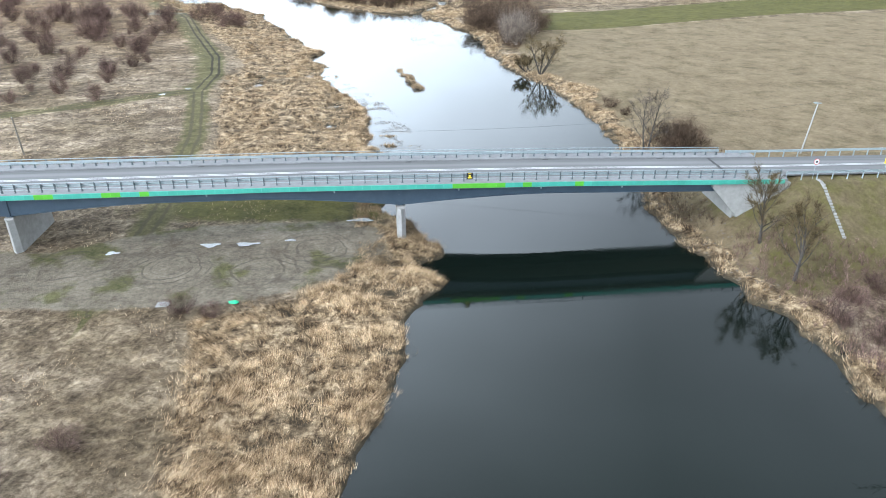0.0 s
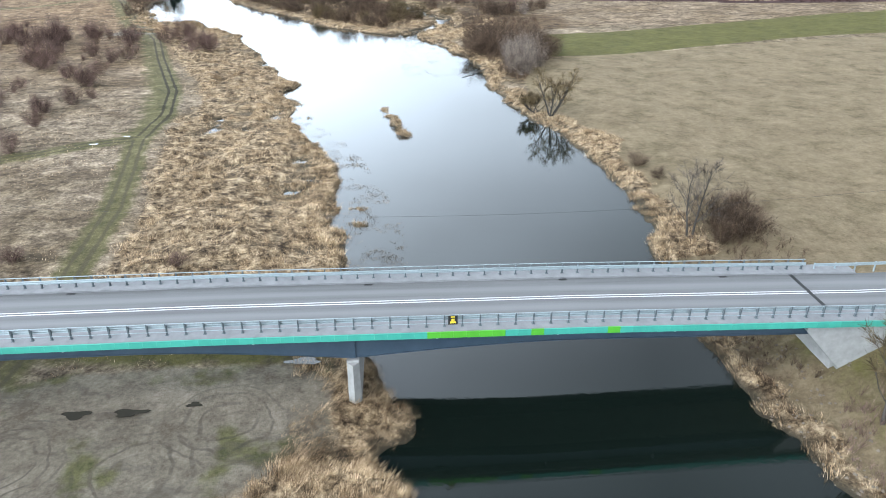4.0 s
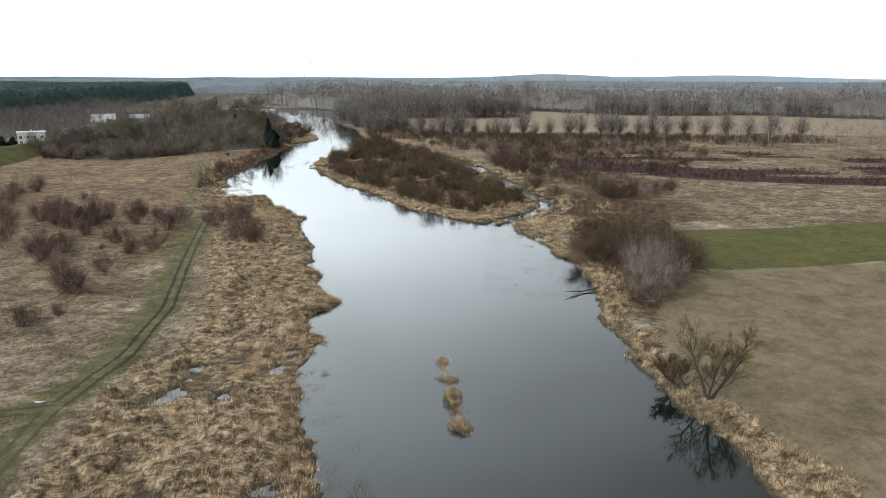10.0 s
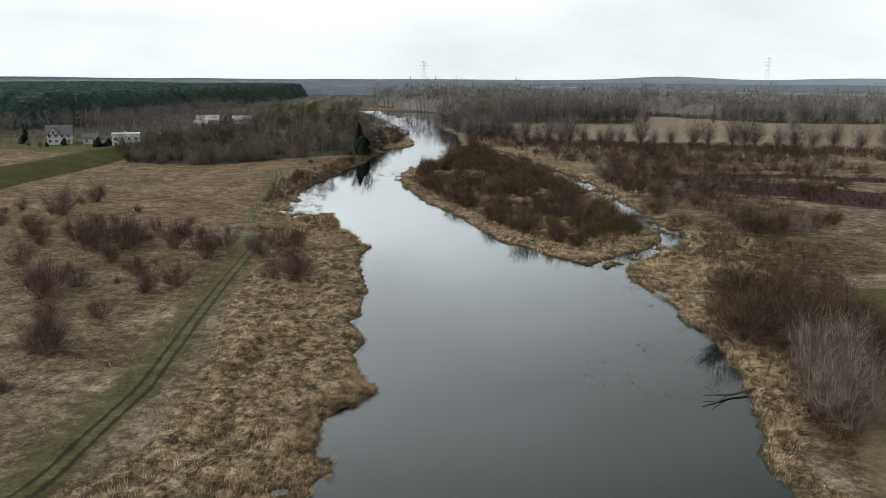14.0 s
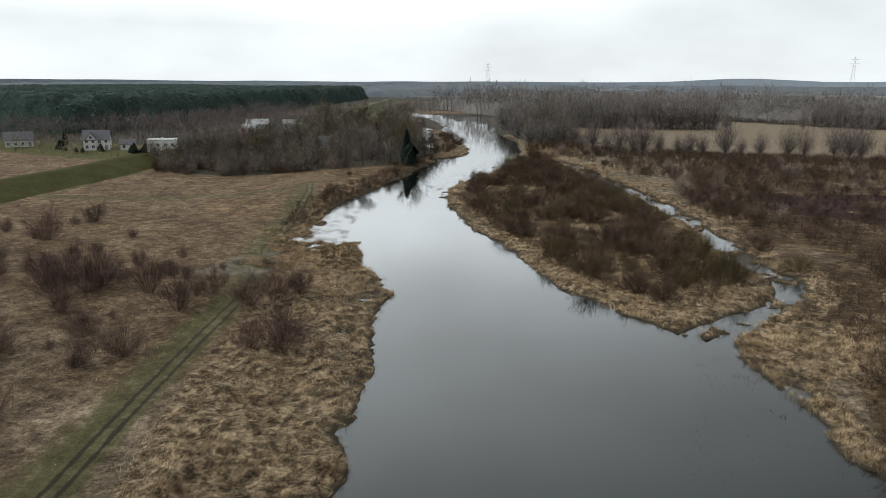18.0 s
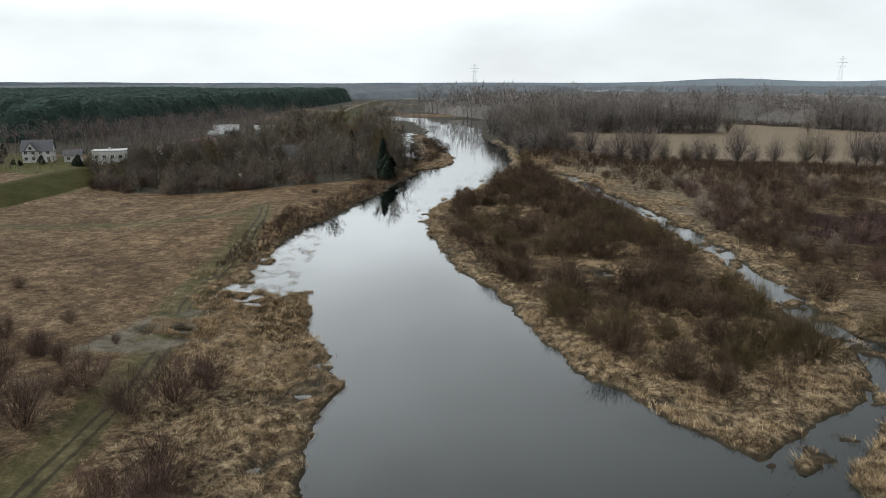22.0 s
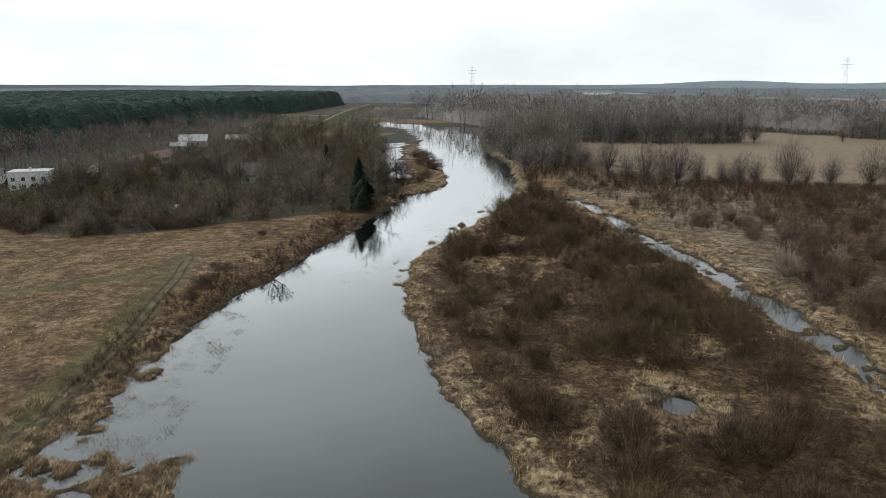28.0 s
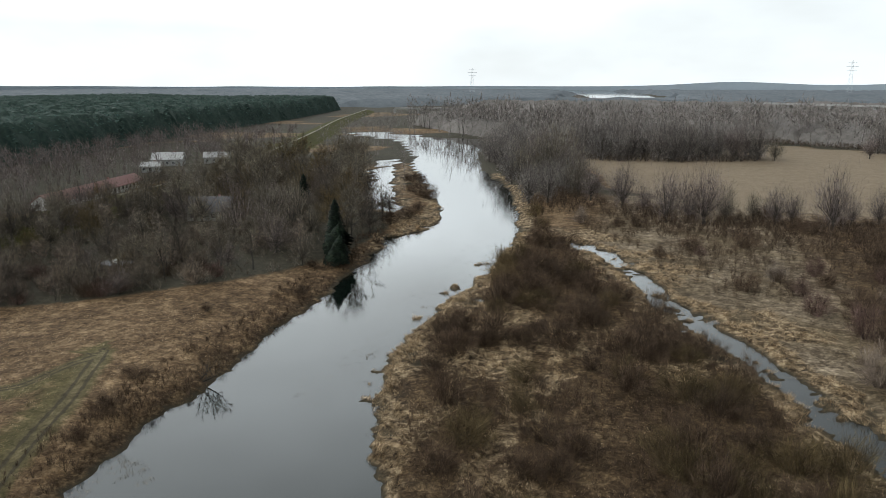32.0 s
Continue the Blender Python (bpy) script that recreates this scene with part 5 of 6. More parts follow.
spruce(-108.2, 431.5, 9.0, 4.8, "low dark green spruce at the edge of the river bank")
spruce(-105.2, 426.0, 7.5, 3.8, "small dark green spruce on the river bank")
spruce(-112.5, 438, 14.0, 3.4, "dark green spruce beside the river grove")
for x, y, h, w in ((-300, 424, 5.0, 2.4), (-273, 424, 4.0, 2.0), (-252, 424, 5.0, 3.2), (-249, 428, 4.2, 2.8), (-230, 421, 3.2, 2.2), (-310, 436, 7.0, 2.6), (-292, 420, 2.2, 1.2), (-284, 419, 2.0, 1.1), (-278, 417, 2.2, 1.2)):
    spruce(x, y, h, w, "dark evergreen shrub in a garden behind the levee")
spruce(-150, 488, 13.0, 3.0, "dark green spruce among bare trees")

def canopy(name, area, step, low, high, mat, label, keep=None, seed=3, inset=0.0):
    """The closed roof of a far wood: a bumpy sheet of crowns, falling to the ground at its edges."""
    xs, ys = [p[0] for p in area], [p[1] for p in area]
    ax, ay = np.arange(min(xs), max(xs), step), np.arange(min(ys), max(ys), step)
    X, Y = np.meshgrid(ax, ay)
    X, Y = X.ravel(), Y.ravel()
    rng = np.random.RandomState(seed)
    inside_ = -to_area(X, Y, area) - inset
    if keep is not None:
        inside_ = np.where(keep(X, Y), inside_, -1)
    Z = np.where(inside_ > 0, low + (high - low) * rng.uniform(0, 1, len(X)) ** 0.8 + (fbm(X, Y, 120.0, seed, 2) - 0.5) * 4, 0.0) * ease(inside_ / 14) - 3.0 * (inside_ <= 0)
    P = np.stack([X + rng.uniform(-0.4, 0.4, len(X)) * step, Y + rng.uniform(-0.4, 0.4, len(X)) * step, Z], 1)
    w, h = len(ax), len(ay)
    k = np.arange(w * h).reshape(h, w)
    q = np.stack([k[:-1, :-1], k[:-1, 1:], k[1:, 1:], k[1:, :-1]], -1).reshape(-1, 4)
    q = q[(inside_[q] > -step).any(axis=1)]
    me = fast_mesh(name, P, q)
    me.materials.append(mat)
    tagged(new(name, me), label, "forest", kind="stuff")


M_MAROON = blades("maroon_twigs", ((0.0, (0.022, 0.010, 0.010)), (0.6, (0.055, 0.027, 0.025)), (1.0, (0.10, 0.055, 0.048))))
frng = random.Random(21)
PINES = [(-378, 500), (-372, 570), (-410, 690), (-450, 860), (-500, 1100), (-580, 1390), (-1150, 1500), (-1150, 500), (-800, 440), (-490, 475)]
# pine green of the roof, its tone lifted for haze
M_CANOPY = surface("pine_canopy", (0.013, 0.029, 0.023), (0.047, 0.081, 0.064), 0.35, 0.95, bump=1.0, dist=1.5)
# brown-grey of bare crowns, lightened in colour for distance haze
M_CANOPY_BARE = surface("bare_canopy", (0.112, 0.101, 0.092), (0.235, 0.214, 0.195), 0.25, 0.95, bump=1.0, dist=1.5)
# distance haze is mixed into this canopy's blue-grey
M_CANOPY_HAZED = surface("hazed_canopy", (0.095, 0.112, 0.126), (0.160, 0.180, 0.195), 0.06, 0.95, bump=1.0, dist=3.0)
canopy("pine_canopy", PINES, 5.5, 16.0, 25.5, M_CANOPY, "dense dark green roof of the pine forest")
pine_v = []
edge = lambda x, y: to_area(x, y, PINES) > -75
for x, y in scatter(18, PINES, 1500, 0, lambda x, y: edge(x, y) & (x > -900) & (y < 1450), 60):
    pine_v += conifer_arrays(frng, x, y, 0.5, frng.uniform(22, 30), 2.9, 7, 7)
for x, y in scatter(19, PINES, 3500, 0, lambda x, y: (y < 1200) & (x > -1000), 30):
    pine_v += conifer_arrays(frng, x, y, 16.0, frng.uniform(9, 14), 2.6, 3, 5)
pine_v = np.array(pine_v)
pine_me = fast_mesh("pine_forest", pine_v, np.arange(len(pine_v)).reshape(-1, 3))
pine_me.materials.append(M_PINE)
tagged(new("pine_forest", pine_me), "dense dark green pine forest beyond the levee", "forest", kind="stuff")


def stuff_blades(name, base, tip, width, rng, mat, label, category="woods"):
    n = len(base)
    b = rng.uniform(0, 6.283, n)
    side = np.stack([np.cos(b), np.sin(b), np.zeros(n)], axis=1) * (width * rng.uniform(0.3, 1.0, n) / 2)[:, None]
    v = np.stack([base - side, base + side, tip], axis=1).reshape(-1, 3)
    me = fast_mesh(name, v, np.arange(len(v)).reshape(-1, 3))
    me.materials.append(mat)
    return tagged(new(name, me), label, category, kind="stuff")


def brushwood(name, seed, area, count, tall, mat, label, keep=None, per=22, width=0.5):
    """Low leafless brush: fans of upright twigs."""
    rng = np.random.RandomState(seed)
    pts = np.array(scatter(seed, area, count, 0, keep))
    h = np.repeat(tall * rng.uniform(0.5, 1.2, len(pts)), per)
    x, y, g = np.repeat(pts[:, 0], per), np.repeat(pts[:, 1], per), np.repeat(land_height(pts[:, 0], pts[:, 1]), per)
    n = len(x)
    a, lean = rng.uniform(0, 6.283, n), rng.uniform(0.1, 0.75, n)
    z0 = h * rng.uniform(-0.05, 0.6, n)
    ln = (h - z0) * rng.uniform(0.5, 1.0, n)
    base = np.stack([x + np.cos(a) * lean * z0, y + np.sin(a) * lean * z0, z0 + g], axis=1)
    a2 = a + rng.uniform(-0.7, 0.7, n)
    tip = base + np.stack([np.cos(a2) * lean * ln, np.sin(a2) * lean * ln, ln], axis=1)
    return stuff_blades(name, base, tip, width, rng, mat, label, "brush")


def far_wood(name, seed, area, count, tall, mat, label, keep=None, per=40, width=0.3):
    """Leafless trees in the distance: a trunk and a rounded crown of twigs each."""
    rng = np.random.RandomState(seed)
    pts = np.array(scatter(seed, area, count, 0, keep))
    h = np.repeat(tall * rng.uniform(0.6, 1.15, len(pts)) * (0.62 + 0.75 * fbm(pts[:, 0], pts[:, 1], 55.0, seed, 2)), per)
    fat = np.repeat(rng.uniform(0.22, 0.40, len(pts)), per)
    x, y = np.repeat(pts[:, 0], per), np.repeat(pts[:, 1], per)
    n = len(x)
    d = rng.normal(0, 1, (n, 3))
    d[:, 2] += 0.35
    d /= np.linalg.norm(d, axis=1)[:, None]
    rad = np.stack([fat * h, fat * h, 0.40 * h], axis=1)
    c = np.stack([x, y, 0.60 * h + 0.5], axis=1)
    base = c + d * rad * rng.uniform(0.1, 0.85, n)[:, None]
    tip = base + (d * 0.5 + rng.normal(0, 0.5, (n, 3)) + np.array([0, 0, 0.2])) * (0.13 * h * rng.uniform(0.5, 1.2, n))[:, None]
    trunk = np.arange(n) % per < 3
    base[trunk] = np.stack([x, y, np.full(n, 0.2)], axis=1)[trunk]
    tip[trunk] = (c + d * rad * 0.5)[trunk]
    return stuff_blades(name, base, tip, width, rng, mat, label)


off_field = lambda x, y: (to_area(x, y, BEIGE_FIELD) > 6) & (water_distance(x, y) > 6)
WOODS_N = [(-150, 780), (-100, 690), (-80, 700), (30, 870), (146, 785), (300, 805), (600, 700), (1500, 900), (1500, 1800), (-450, 1800), (-330, 1000), (-210, 850)]
far_wood("far_woods", 31, [(-150, 780), (-100, 690), (-80, 700), (30, 870), (146, 785), (300, 805), (560, 720), (620, 1010), (-320, 1010), (-210, 850)], 1100, 30, M_TWIG_HAZE, "grey-brown leafless floodplain woods beyond the field", off_field, 80, 0.9)
far_wood("far_woods", 43, WOODS_N, 1000, 19, M_TWIG_HAZE, "leafless woods farther up the valley", lambda x, y: off_field(x, y) & (y > 1000) & (y < 1500), 40, 1.4)
canopy("wood_canopy", WOODS_N, 9.0, 4.0, 13.5, M_CANOPY_BARE, "brown-grey roof of far leafless woods", lambda x, y: (to_area(x, y, BEIGE_FIELD) > 34) & (water_distance(x, y) > 12), 5, 22.0)
for x, y in scatter(26, [(-88, 705), (-60, 698), (-38, 702), (-5, 712), (24, 722), (26, 742), (-20, 745), (-90, 735)], 46, 5.0):
    tree(TALL, x, y, trng.uniform(1.3, 1.85), "tall bare tree in the wood at the edge of the field", "wood at the edge of the field")
for x, y in scatter(27, [(100, 792), (150, 782), (260, 806), (330, 790), (330, 815), (150, 800), (100, 815)], 34, 5.0):
    tree(TALL, x, y, trng.uniform(1.2, 1.7), "tall bare tree along the far side of the field", "wood at the edge of the field")
EAST_WOODS = [(130, 440), (700, 430), (1000, 800), (430, 720), (265, 560), (130, 530)]
far_wood("far_woods", 33, EAST_WOODS, 1200, 14, M_TWIG_PINK, "leafless brush and trees east of the valley", None, 50, 0.5)
far_wood("far_woods", 34, BEHIND, 640, 15, M_TWIG_PINK, "leafless trees behind the levee before the pines", lambda x, y: (to_polyline(x, y, LEVEE)[0] > 13) & (np.hypot(x + 293, y - 590) > 24) & (np.hypot(x + 276, y - 570) > 16) & (np.hypot((x + 249) * 1.5, (y - 492) * 0.3) > 12), 90, 0.36)
far_wood("garden_trees", 48, GARDENS, 130, 9.5, M_TWIG_GROVE, "bare garden trees round the houses behind the levee", lambda x, y: (np.hypot(x + 283, y - 432) > 13) & (np.hypot(x + 268, y - 437) > 9) & (np.hypot(x + 238, y - 428) > 12) & (to_polyline(x, y, LEVEE)[0] > 19), 80, 0.2)
SHORE_W = [(-128, 525), (-205, 660), (-262, 668), (-310, 810), (-390, 1020), (-300, 1020), (-240, 840), (-190, 735), (-150, 640)]
far_wood("far_woods", 42, SHORE_W, 110, 17, M_TWIG_HAZE, "scattered tall bare trees between levee and river", lambda x, y: (water_distance(x, y) > 5) & (to_polyline(x, y, LEVEE)[0] > 30), 110, 0.28)
FAR_N = [(-1500, 1650), (-580, 1500), (-400, 1800), (1500, 1800), (3000, 2600), (3000, 4300), (-3000, 4300), (-3000, 2000)]
off_river = lambda x, y: to_polyline(x, y, [(-600, 4600), (-240, 3100), (-150, 2120)])[0] > 170
canopy("horizon_woods", FAR_N, 30.0, 6.0, 17.0, M_CANOPY_HAZED, "roof of the woods toward the horizon, blue-grey with painted haze", off_river, 7)
brushwood("wood_edge_brush", 51, [(-90, 700), (-60, 694), (-38, 698), (-5, 708), (24, 718), (26, 742), (-20, 745), (-90, 735)], 420, 4.0, M_TWIG_WOOD, "leafless undergrowth of the wood on the edge of the field", None, 30, 0.22)
brushwood("wood_edge_brush", 50, [(-150, 600), (560, 600), (560, 920), (-150, 920)], 1500, 4.0, M_TWIG_WOOD, "dark undergrowth along the edge of the far woods", lambda x, y: (to_area(x, y, BEIGE_FIELD) > 3) & (to_area(x, y, BEIGE_FIELD) < 32) & (water_distance(x, y) > 4) & (y > 640), 18, 0.35)
brushwood("maroon_brush", 36, MAROON_BRUSH, 3200, 1.5, M_MAROON, "low maroon brush in streaks over the marsh", lambda x, y: fbm(x, y * 2.6, 34.0, 71, 3) + (fbm(x, y, 6.0, 73, 2) - 0.5) * 0.2 > 0.46, 22, 0.075)
brushwood("riverside_brush", 37, [(-70, 505), (-58, 520), (-3, 484), (30, 482), (200, 490), (200, 530), (20, 522), (-45, 538), (-66, 575), (-86, 560)], 1500, 4.2, M_TWIG, "dense low dark brush along the field edge", lambda x, y: water_distance(x, y) > 4, 44, 0.075)
brushwood("grove_undergrowth", 38, GROVE, 1100, 3.0, M_TWIG_GROVE, "leafless undergrowth of the grove", lambda x, y: (water_distance(x, y) > 5) & (np.hypot((x + 145) * 0.6, y - 426) > 10), 52, 0.045)
brushwood("spit_sedge", 49, [(-70, 283), (-60, 266), (-55, 266), (-56, 276), (-63, 290)], 260, 0.8, M_TWIG_OLIVE, "dark sedge in the middle of the reed spit", lambda x, y: water_distance(x, y) > 1.0, 26, 0.05)
brushwood("thicket_brush", 47, EAST_THICKET, 800, 2.2, M_TWIG, "dense brown brush and briar along the east bank", lambda x, y: water_distance(x, y) > 3.5, 36, 0.05)
brushwood("island_brush", 39, ISLAND, 1900, 3.0, M_TWIG, "fine brown brush filling the island", lambda x, y: (water_distance(x, y) > 5.0) & (fbm(x, y, 14.0, 63, 2) > np.where((y > 284) & (y < 352), 0.31, 0.40)), 60, 0.04)
brushwood("channel_brush", 40, EAST_SCRUB, 2600, 3.3, M_TWIG, "fine brown brush east of the channel", lambda x, y: (water_distance(x, y) > 3.0) & (fbm(x, y, 16.0, 61, 3) > 0.43), 48, 0.045)
brushwood("bank_brush", 45, [(37, 30), (62, 30), (62, 62), (46, 66), (40, 70), (37, 62), (39.5, 50)], 1100, 1.5, M_TWIG_RED, "tangled brown brush on the bank below the road", lambda x, y: water_distance(x, y) > 1.4, 34, 0.03)
brushwood("bank_brush", 46, [(35.5, 72), (40, 72), (41, 88), (52, 92), (52, 112), (42, 112), (37.5, 100)], 420, 1.3, M_TWIG, "brown brush on the bank beside the bridge", lambda x, y: water_distance(x, y) > 1.2, 30, 0.03)
brushwood("bank_brush", 41, [(-84, 300), (-90, 298), (-103, 330), (-112, 380), (-121, 420), (-112, 470), (-104, 455), (-98, 400)], 900, 1.7, M_TWIG, "dark low brush on the steep west bank", lambda x, y: (water_distance(x, y) > 0.8) & (water_distance(x, y) < 9) & (fbm(x, y, 9.0, 68, 2) > 0.34), 34, 0.045)

# ---- distant rise along the horizon ----
ang = np.linspace(0, 2 * math.pi, 241)[:-1]
ring_r = 4550.0
hill = 22 + 14 * fbm(np.cos(ang) * 9 + 20, np.sin(ang) * 9 + 20, 1.0, 11, 3) + 26 * np.exp(-((ang - math.radians(86)) / 0.075) ** 2) + 24 * np.exp(-((ang - math.radians(72)) / 0.10) ** 2)
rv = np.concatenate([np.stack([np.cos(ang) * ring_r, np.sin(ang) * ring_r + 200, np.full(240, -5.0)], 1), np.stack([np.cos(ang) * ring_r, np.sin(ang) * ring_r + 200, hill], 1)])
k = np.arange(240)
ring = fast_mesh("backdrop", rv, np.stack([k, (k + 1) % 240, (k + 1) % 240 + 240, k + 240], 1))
# the pale blue-grey is air haze put into the wood's colour
ring.materials.append(surface("hazed_woodland", (0.26, 0.31, 0.35), (0.34, 0.39, 0.43), 0.006, 1.0, bump=0.0))
tagged(new("backdrop", ring), "wooded rise on the horizon, pale blue-grey with painted haze", "horizon", kind="structure")


# ---- bridge ----
def sweep(fn, xs):
    """A body drawn along x: fn(x) gives its outline as (y, z) pairs."""
    bm = bmesh.new()
    rings = [[bm.verts.new((x, y, z)) for y, z in fn(x)] for x in xs]
    k = len(rings[0])
    for a, b in zip(rings, rings[1:]):
        for i in range(k):
            bm.faces.new((a[i], a[(i + 1) % k], b[(i + 1) % k], b[i]))
    bm.faces.new(rings[0][::-1]), bm.faces.new(rings[-1])
    bmesh.ops.recalc_face_normals(bm, faces=bm.faces)
    return bm


def rz(x):
    return float(road_z(x))


def rect(y0, y1, z0, z1):
    return lambda x: [(y0, rz(x) + z0), (y1, rz(x) + z0), (y1, rz(x) + z1), (y0, rz(x) + z1)]


def rect_on_road(y0, y1, z0, z1):
    def f(x):
        c = float(road_y(x)) - 76.6
        return [(y0 + c, rz(x) + z0), (y1 + c, rz(x) + z0), (y1 + c, rz(x) + z1), (y0 + c, rz(x) + z1)]
    return f


B0, B1 = -88.0, 46.6
PIERS = (1.4, -41.5)
span = [B0 + i * (B1 - B0) / 67 for i in range(68)]
bridge = thing("bridge", "road bridge with turquoise edge panels and blue-grey haunched girders", "bridge")
part("deck_slab", sweep(rect(71.95, 81.15, -0.55, -0.10), span), M_CONC, bridge)
part("kerb", sweep(rect(71.75, 73.45, -0.10, 0.14), span), M_KERB, bridge, "pale concrete kerb and walkway")
part("kerb", sweep(rect(79.75, 81.35, -0.10, 0.14), span), M_KERB, bridge, "pale concrete kerb and walkway")


def girder_low(x):
    h = max(max(0.0, 1 - abs(x - p) / 17.0) ** 1.6 for p in PIERS)
    return rz(x) - 1.60 - 1.05 * h


g_span = [-84 + i * (41.5 + 84) / 80 for i in range(81)]
for y in (72.75, 79.4):
    gird = part("girder", sweep(lambda x: [(y, girder_low(x)), (y + 0.9, girder_low(x)), (y + 0.9, rz(x) - 0.55), (y, rz(x) - 0.55)], g_span), M_STEEL, bridge, "blue-grey steel girder, deeper over the piers")
    part("flange", sweep(lambda x: [(y - 0.10, girder_low(x) - 0.05), (y + 1.0, girder_low(x) - 0.05), (y + 1.0, girder_low(x)), (y - 0.10, girder_low(x))], g_span), M_STEEL, gird)
    for p in PIERS:
        part("stiffener", block(p - 0.22, p + 0.22, y - 0.14, y + 0.02, girder_low(p), rz(p) - 0.62), M_STEEL, gird)
for i, p in enumerate(PIERS):
    zt = girder_low(p)
    pier = part("pier", prism([(p - 0.55, -1.2), (p + 0.55, -1.2), (p + 0.48, zt - 0.42), (p - 0.48, zt - 0.42)], 1, 72.6, 80.8), M_CONC, bridge, "pale concrete wall pier")
    part("nose", rod(bmesh.new(), (p, 72.6, -1.2), (p, 72.6, zt - 0.42), 0.55, 0.48, 4), M_CONC, pier)
    part("bearing_shelf", block(p - 0.5, p + 0.5, 72.5, 80.9, zt - 0.44, zt - 0.18, bevel=0.04), M_CONC, pier)
    for y in (73.2, 79.85):
        part("bearing", block(p - 0.3, p + 0.3, y - 0.3, y + 0.3, zt - 0.18, zt - 0.04), M_STEEL, pier)
part("abutment", prism([(37.8, 6.15), (41.3, 2.4), (41.3, -0.5), (44.5, -0.5), (47.2, 5.0), (47.2, 6.55), (37.8, 6.55)], 1, 72.05, 72.5), M_CONC, bridge, "pale concrete wing wall")
part("abutment", prism([(40.9, -0.5), (43.0, -0.5), (43.0, 6.5), (40.9, 5.4)], 1, 72.5, 80.6), M_CONC, bridge, "concrete abutment under the deck end")
part("abutment", prism([(37.8, 6.15), (41.3, 2.4), (41.3, -0.5), (44.5, -0.5), (47.2, 5.0), (47.2, 6.55), (37.8, 6.55)], 1, 80.6, 81.05), M_CONC, bridge, "pale concrete wing wall")
part("abutment", prism([(-79.5, 6.1), (-83.0, 2.4), (-83.0, -0.5), (-88.0, -0.5), (-88.0, 6.6), (-79.5, 6.6)], 1, 72.05, 81.05), M_CONC, bridge, "concrete abutment under the deck end")
panel_me = bpy.data.meshes.new("edge_panel")
pb = block(0.004, 0.996, 71.62, 71.75, -0.40, 0.12, bevel=0.008)
pb.to_mesh(panel_me), pb.free()
panel_me.materials.append(M_TURQ)
panel_lime = panel_me.copy()
panel_lime.materials.clear(), panel_lime.materials.append(M_LIME)
LIME = ((-37.5, -35.4), (-31.0, -28.9), (-26.5, -25.4), (-6.3, -5.2), (7.1, 13.2), (15.2, 16.3), (21.3, 22.4))
for i in range(134):
    x = -87.8 + i
    lime = any(a - 0.35 < x and x + 1 < b + 0.35 for a, b in LIME)
    ob = part("edge_panel", panel_lime if lime else panel_me, None, bridge, "bright green edge panel" if lime else "")
    ob.location = (x, 0, rz(x + 0.5))
part("edge_band", sweep(rect(81.35, 81.48, -0.46, 0.06), span), M_STEEL, bridge, "blue-grey edge band")
for x in (-20.0, -6.0, 8.0, 17.5, 27.0):
    part("drain_pipe", rod(bmesh.new(), (x, 72.45, rz(x) - 0.95), (x, 72.45, rz(x) - 0.5), 0.09, n=10), M_GALV, bridge)
for x in (-22.0, 2.6, 19.5, 34.0):
    part("drain_grate", block(x - 0.35, x + 0.35, 79.40, 79.70, 0.004 + rz(x), 0.012 + rz(x)), M_BLACK, bridge, "dark drain grate at the kerb")
part("expansion_joint", block(40.2, 40.55, 73.46, 79.74, rz(40.4) + 0.003, rz(40.4) + 0.012), M_BLACK, bridge, "dark expansion joint across the road")

rx_ = [-400 + i * 5.0 for i in range(161)]
road = part("road", sweep(rect_on_road(73.45, 79.75, -0.14, 0.0), rx_), M_ASPHALT, None)
tagged(road, "worn grey asphalt road with a double white centre line", "road", kind="structure")
for y in (76.34, 76.68):
    part("centre_line", sweep(rect_on_road(y, y + 0.13, 0.003, 0.007), rx_), M_WHITE, road, "white painted line")


def railing(y, face, x0, x1, label):
    """Bridge guard rail: posts, a W-beam towards the road, a top tube and a lower tube."""
    rail = thing("guard_rail", label, "guard rail", "guard rails of the bridge")
    xs = [x0 + i * (x1 - x0) / 60 for i in range(61)]
    pm = bpy.data.meshes.new("post")
    b = block(-0.055, 0.055, y - 0.08, y + 0.08, 0.12, 0.98, bevel=0.01)
    box(b, -0.035, 0.035, y - 0.05 + 0.06 * face, y + 0.05 + 0.12 * face, 0.60, 0.92)
    box(b, -0.03, 0.03, y - 0.10, y + 0.04, 0.90, 1.16)
    box(b, -0.12, 0.12, y - 0.12, y + 0.12, 0.12, 0.17)
    b.to_mesh(pm), b.free()
    pm.materials.append(M_POST)
    n = int((x1 - x0) / 1.385)
    for i in range(n + 1):
        ob = part("post", pm, None, rail)
        x = x0 + i * 1.385
        ob.location = (x, 0, rz(x))
    yb = y + 0.20 * face
    def beam(x):
        z = rz(x) + 0.60
        pts = [(0.0, 0.0), (0.05, 0.04), (0.05, 0.11), (0.0, 0.16), (0.05, 0.21), (0.05, 0.28), (0.0, 0.32)]
        return [(yb + face * a, z + c) for a, c in pts] + [(yb + face * a - face * 0.012, z + c) for a, c in pts[::-1]]
    part("beam", sweep(beam, xs), M_GALV, rail, "corrugated steel beam")
    def tube(yc, zc, r):
        return lambda x: [(yc + r * math.cos(a * math.pi / 4), rz(x) + zc + r * math.sin(a * math.pi / 4)) for a in range(8)]
    part("top_tube", sweep(tube(y - 0.04, 1.14, 0.04), xs), M_GALV, rail)
    part("lower_tube", sweep(tube(y - 0.06 * face, 0.45, 0.028), xs), M_GALV, rail)
    return rail


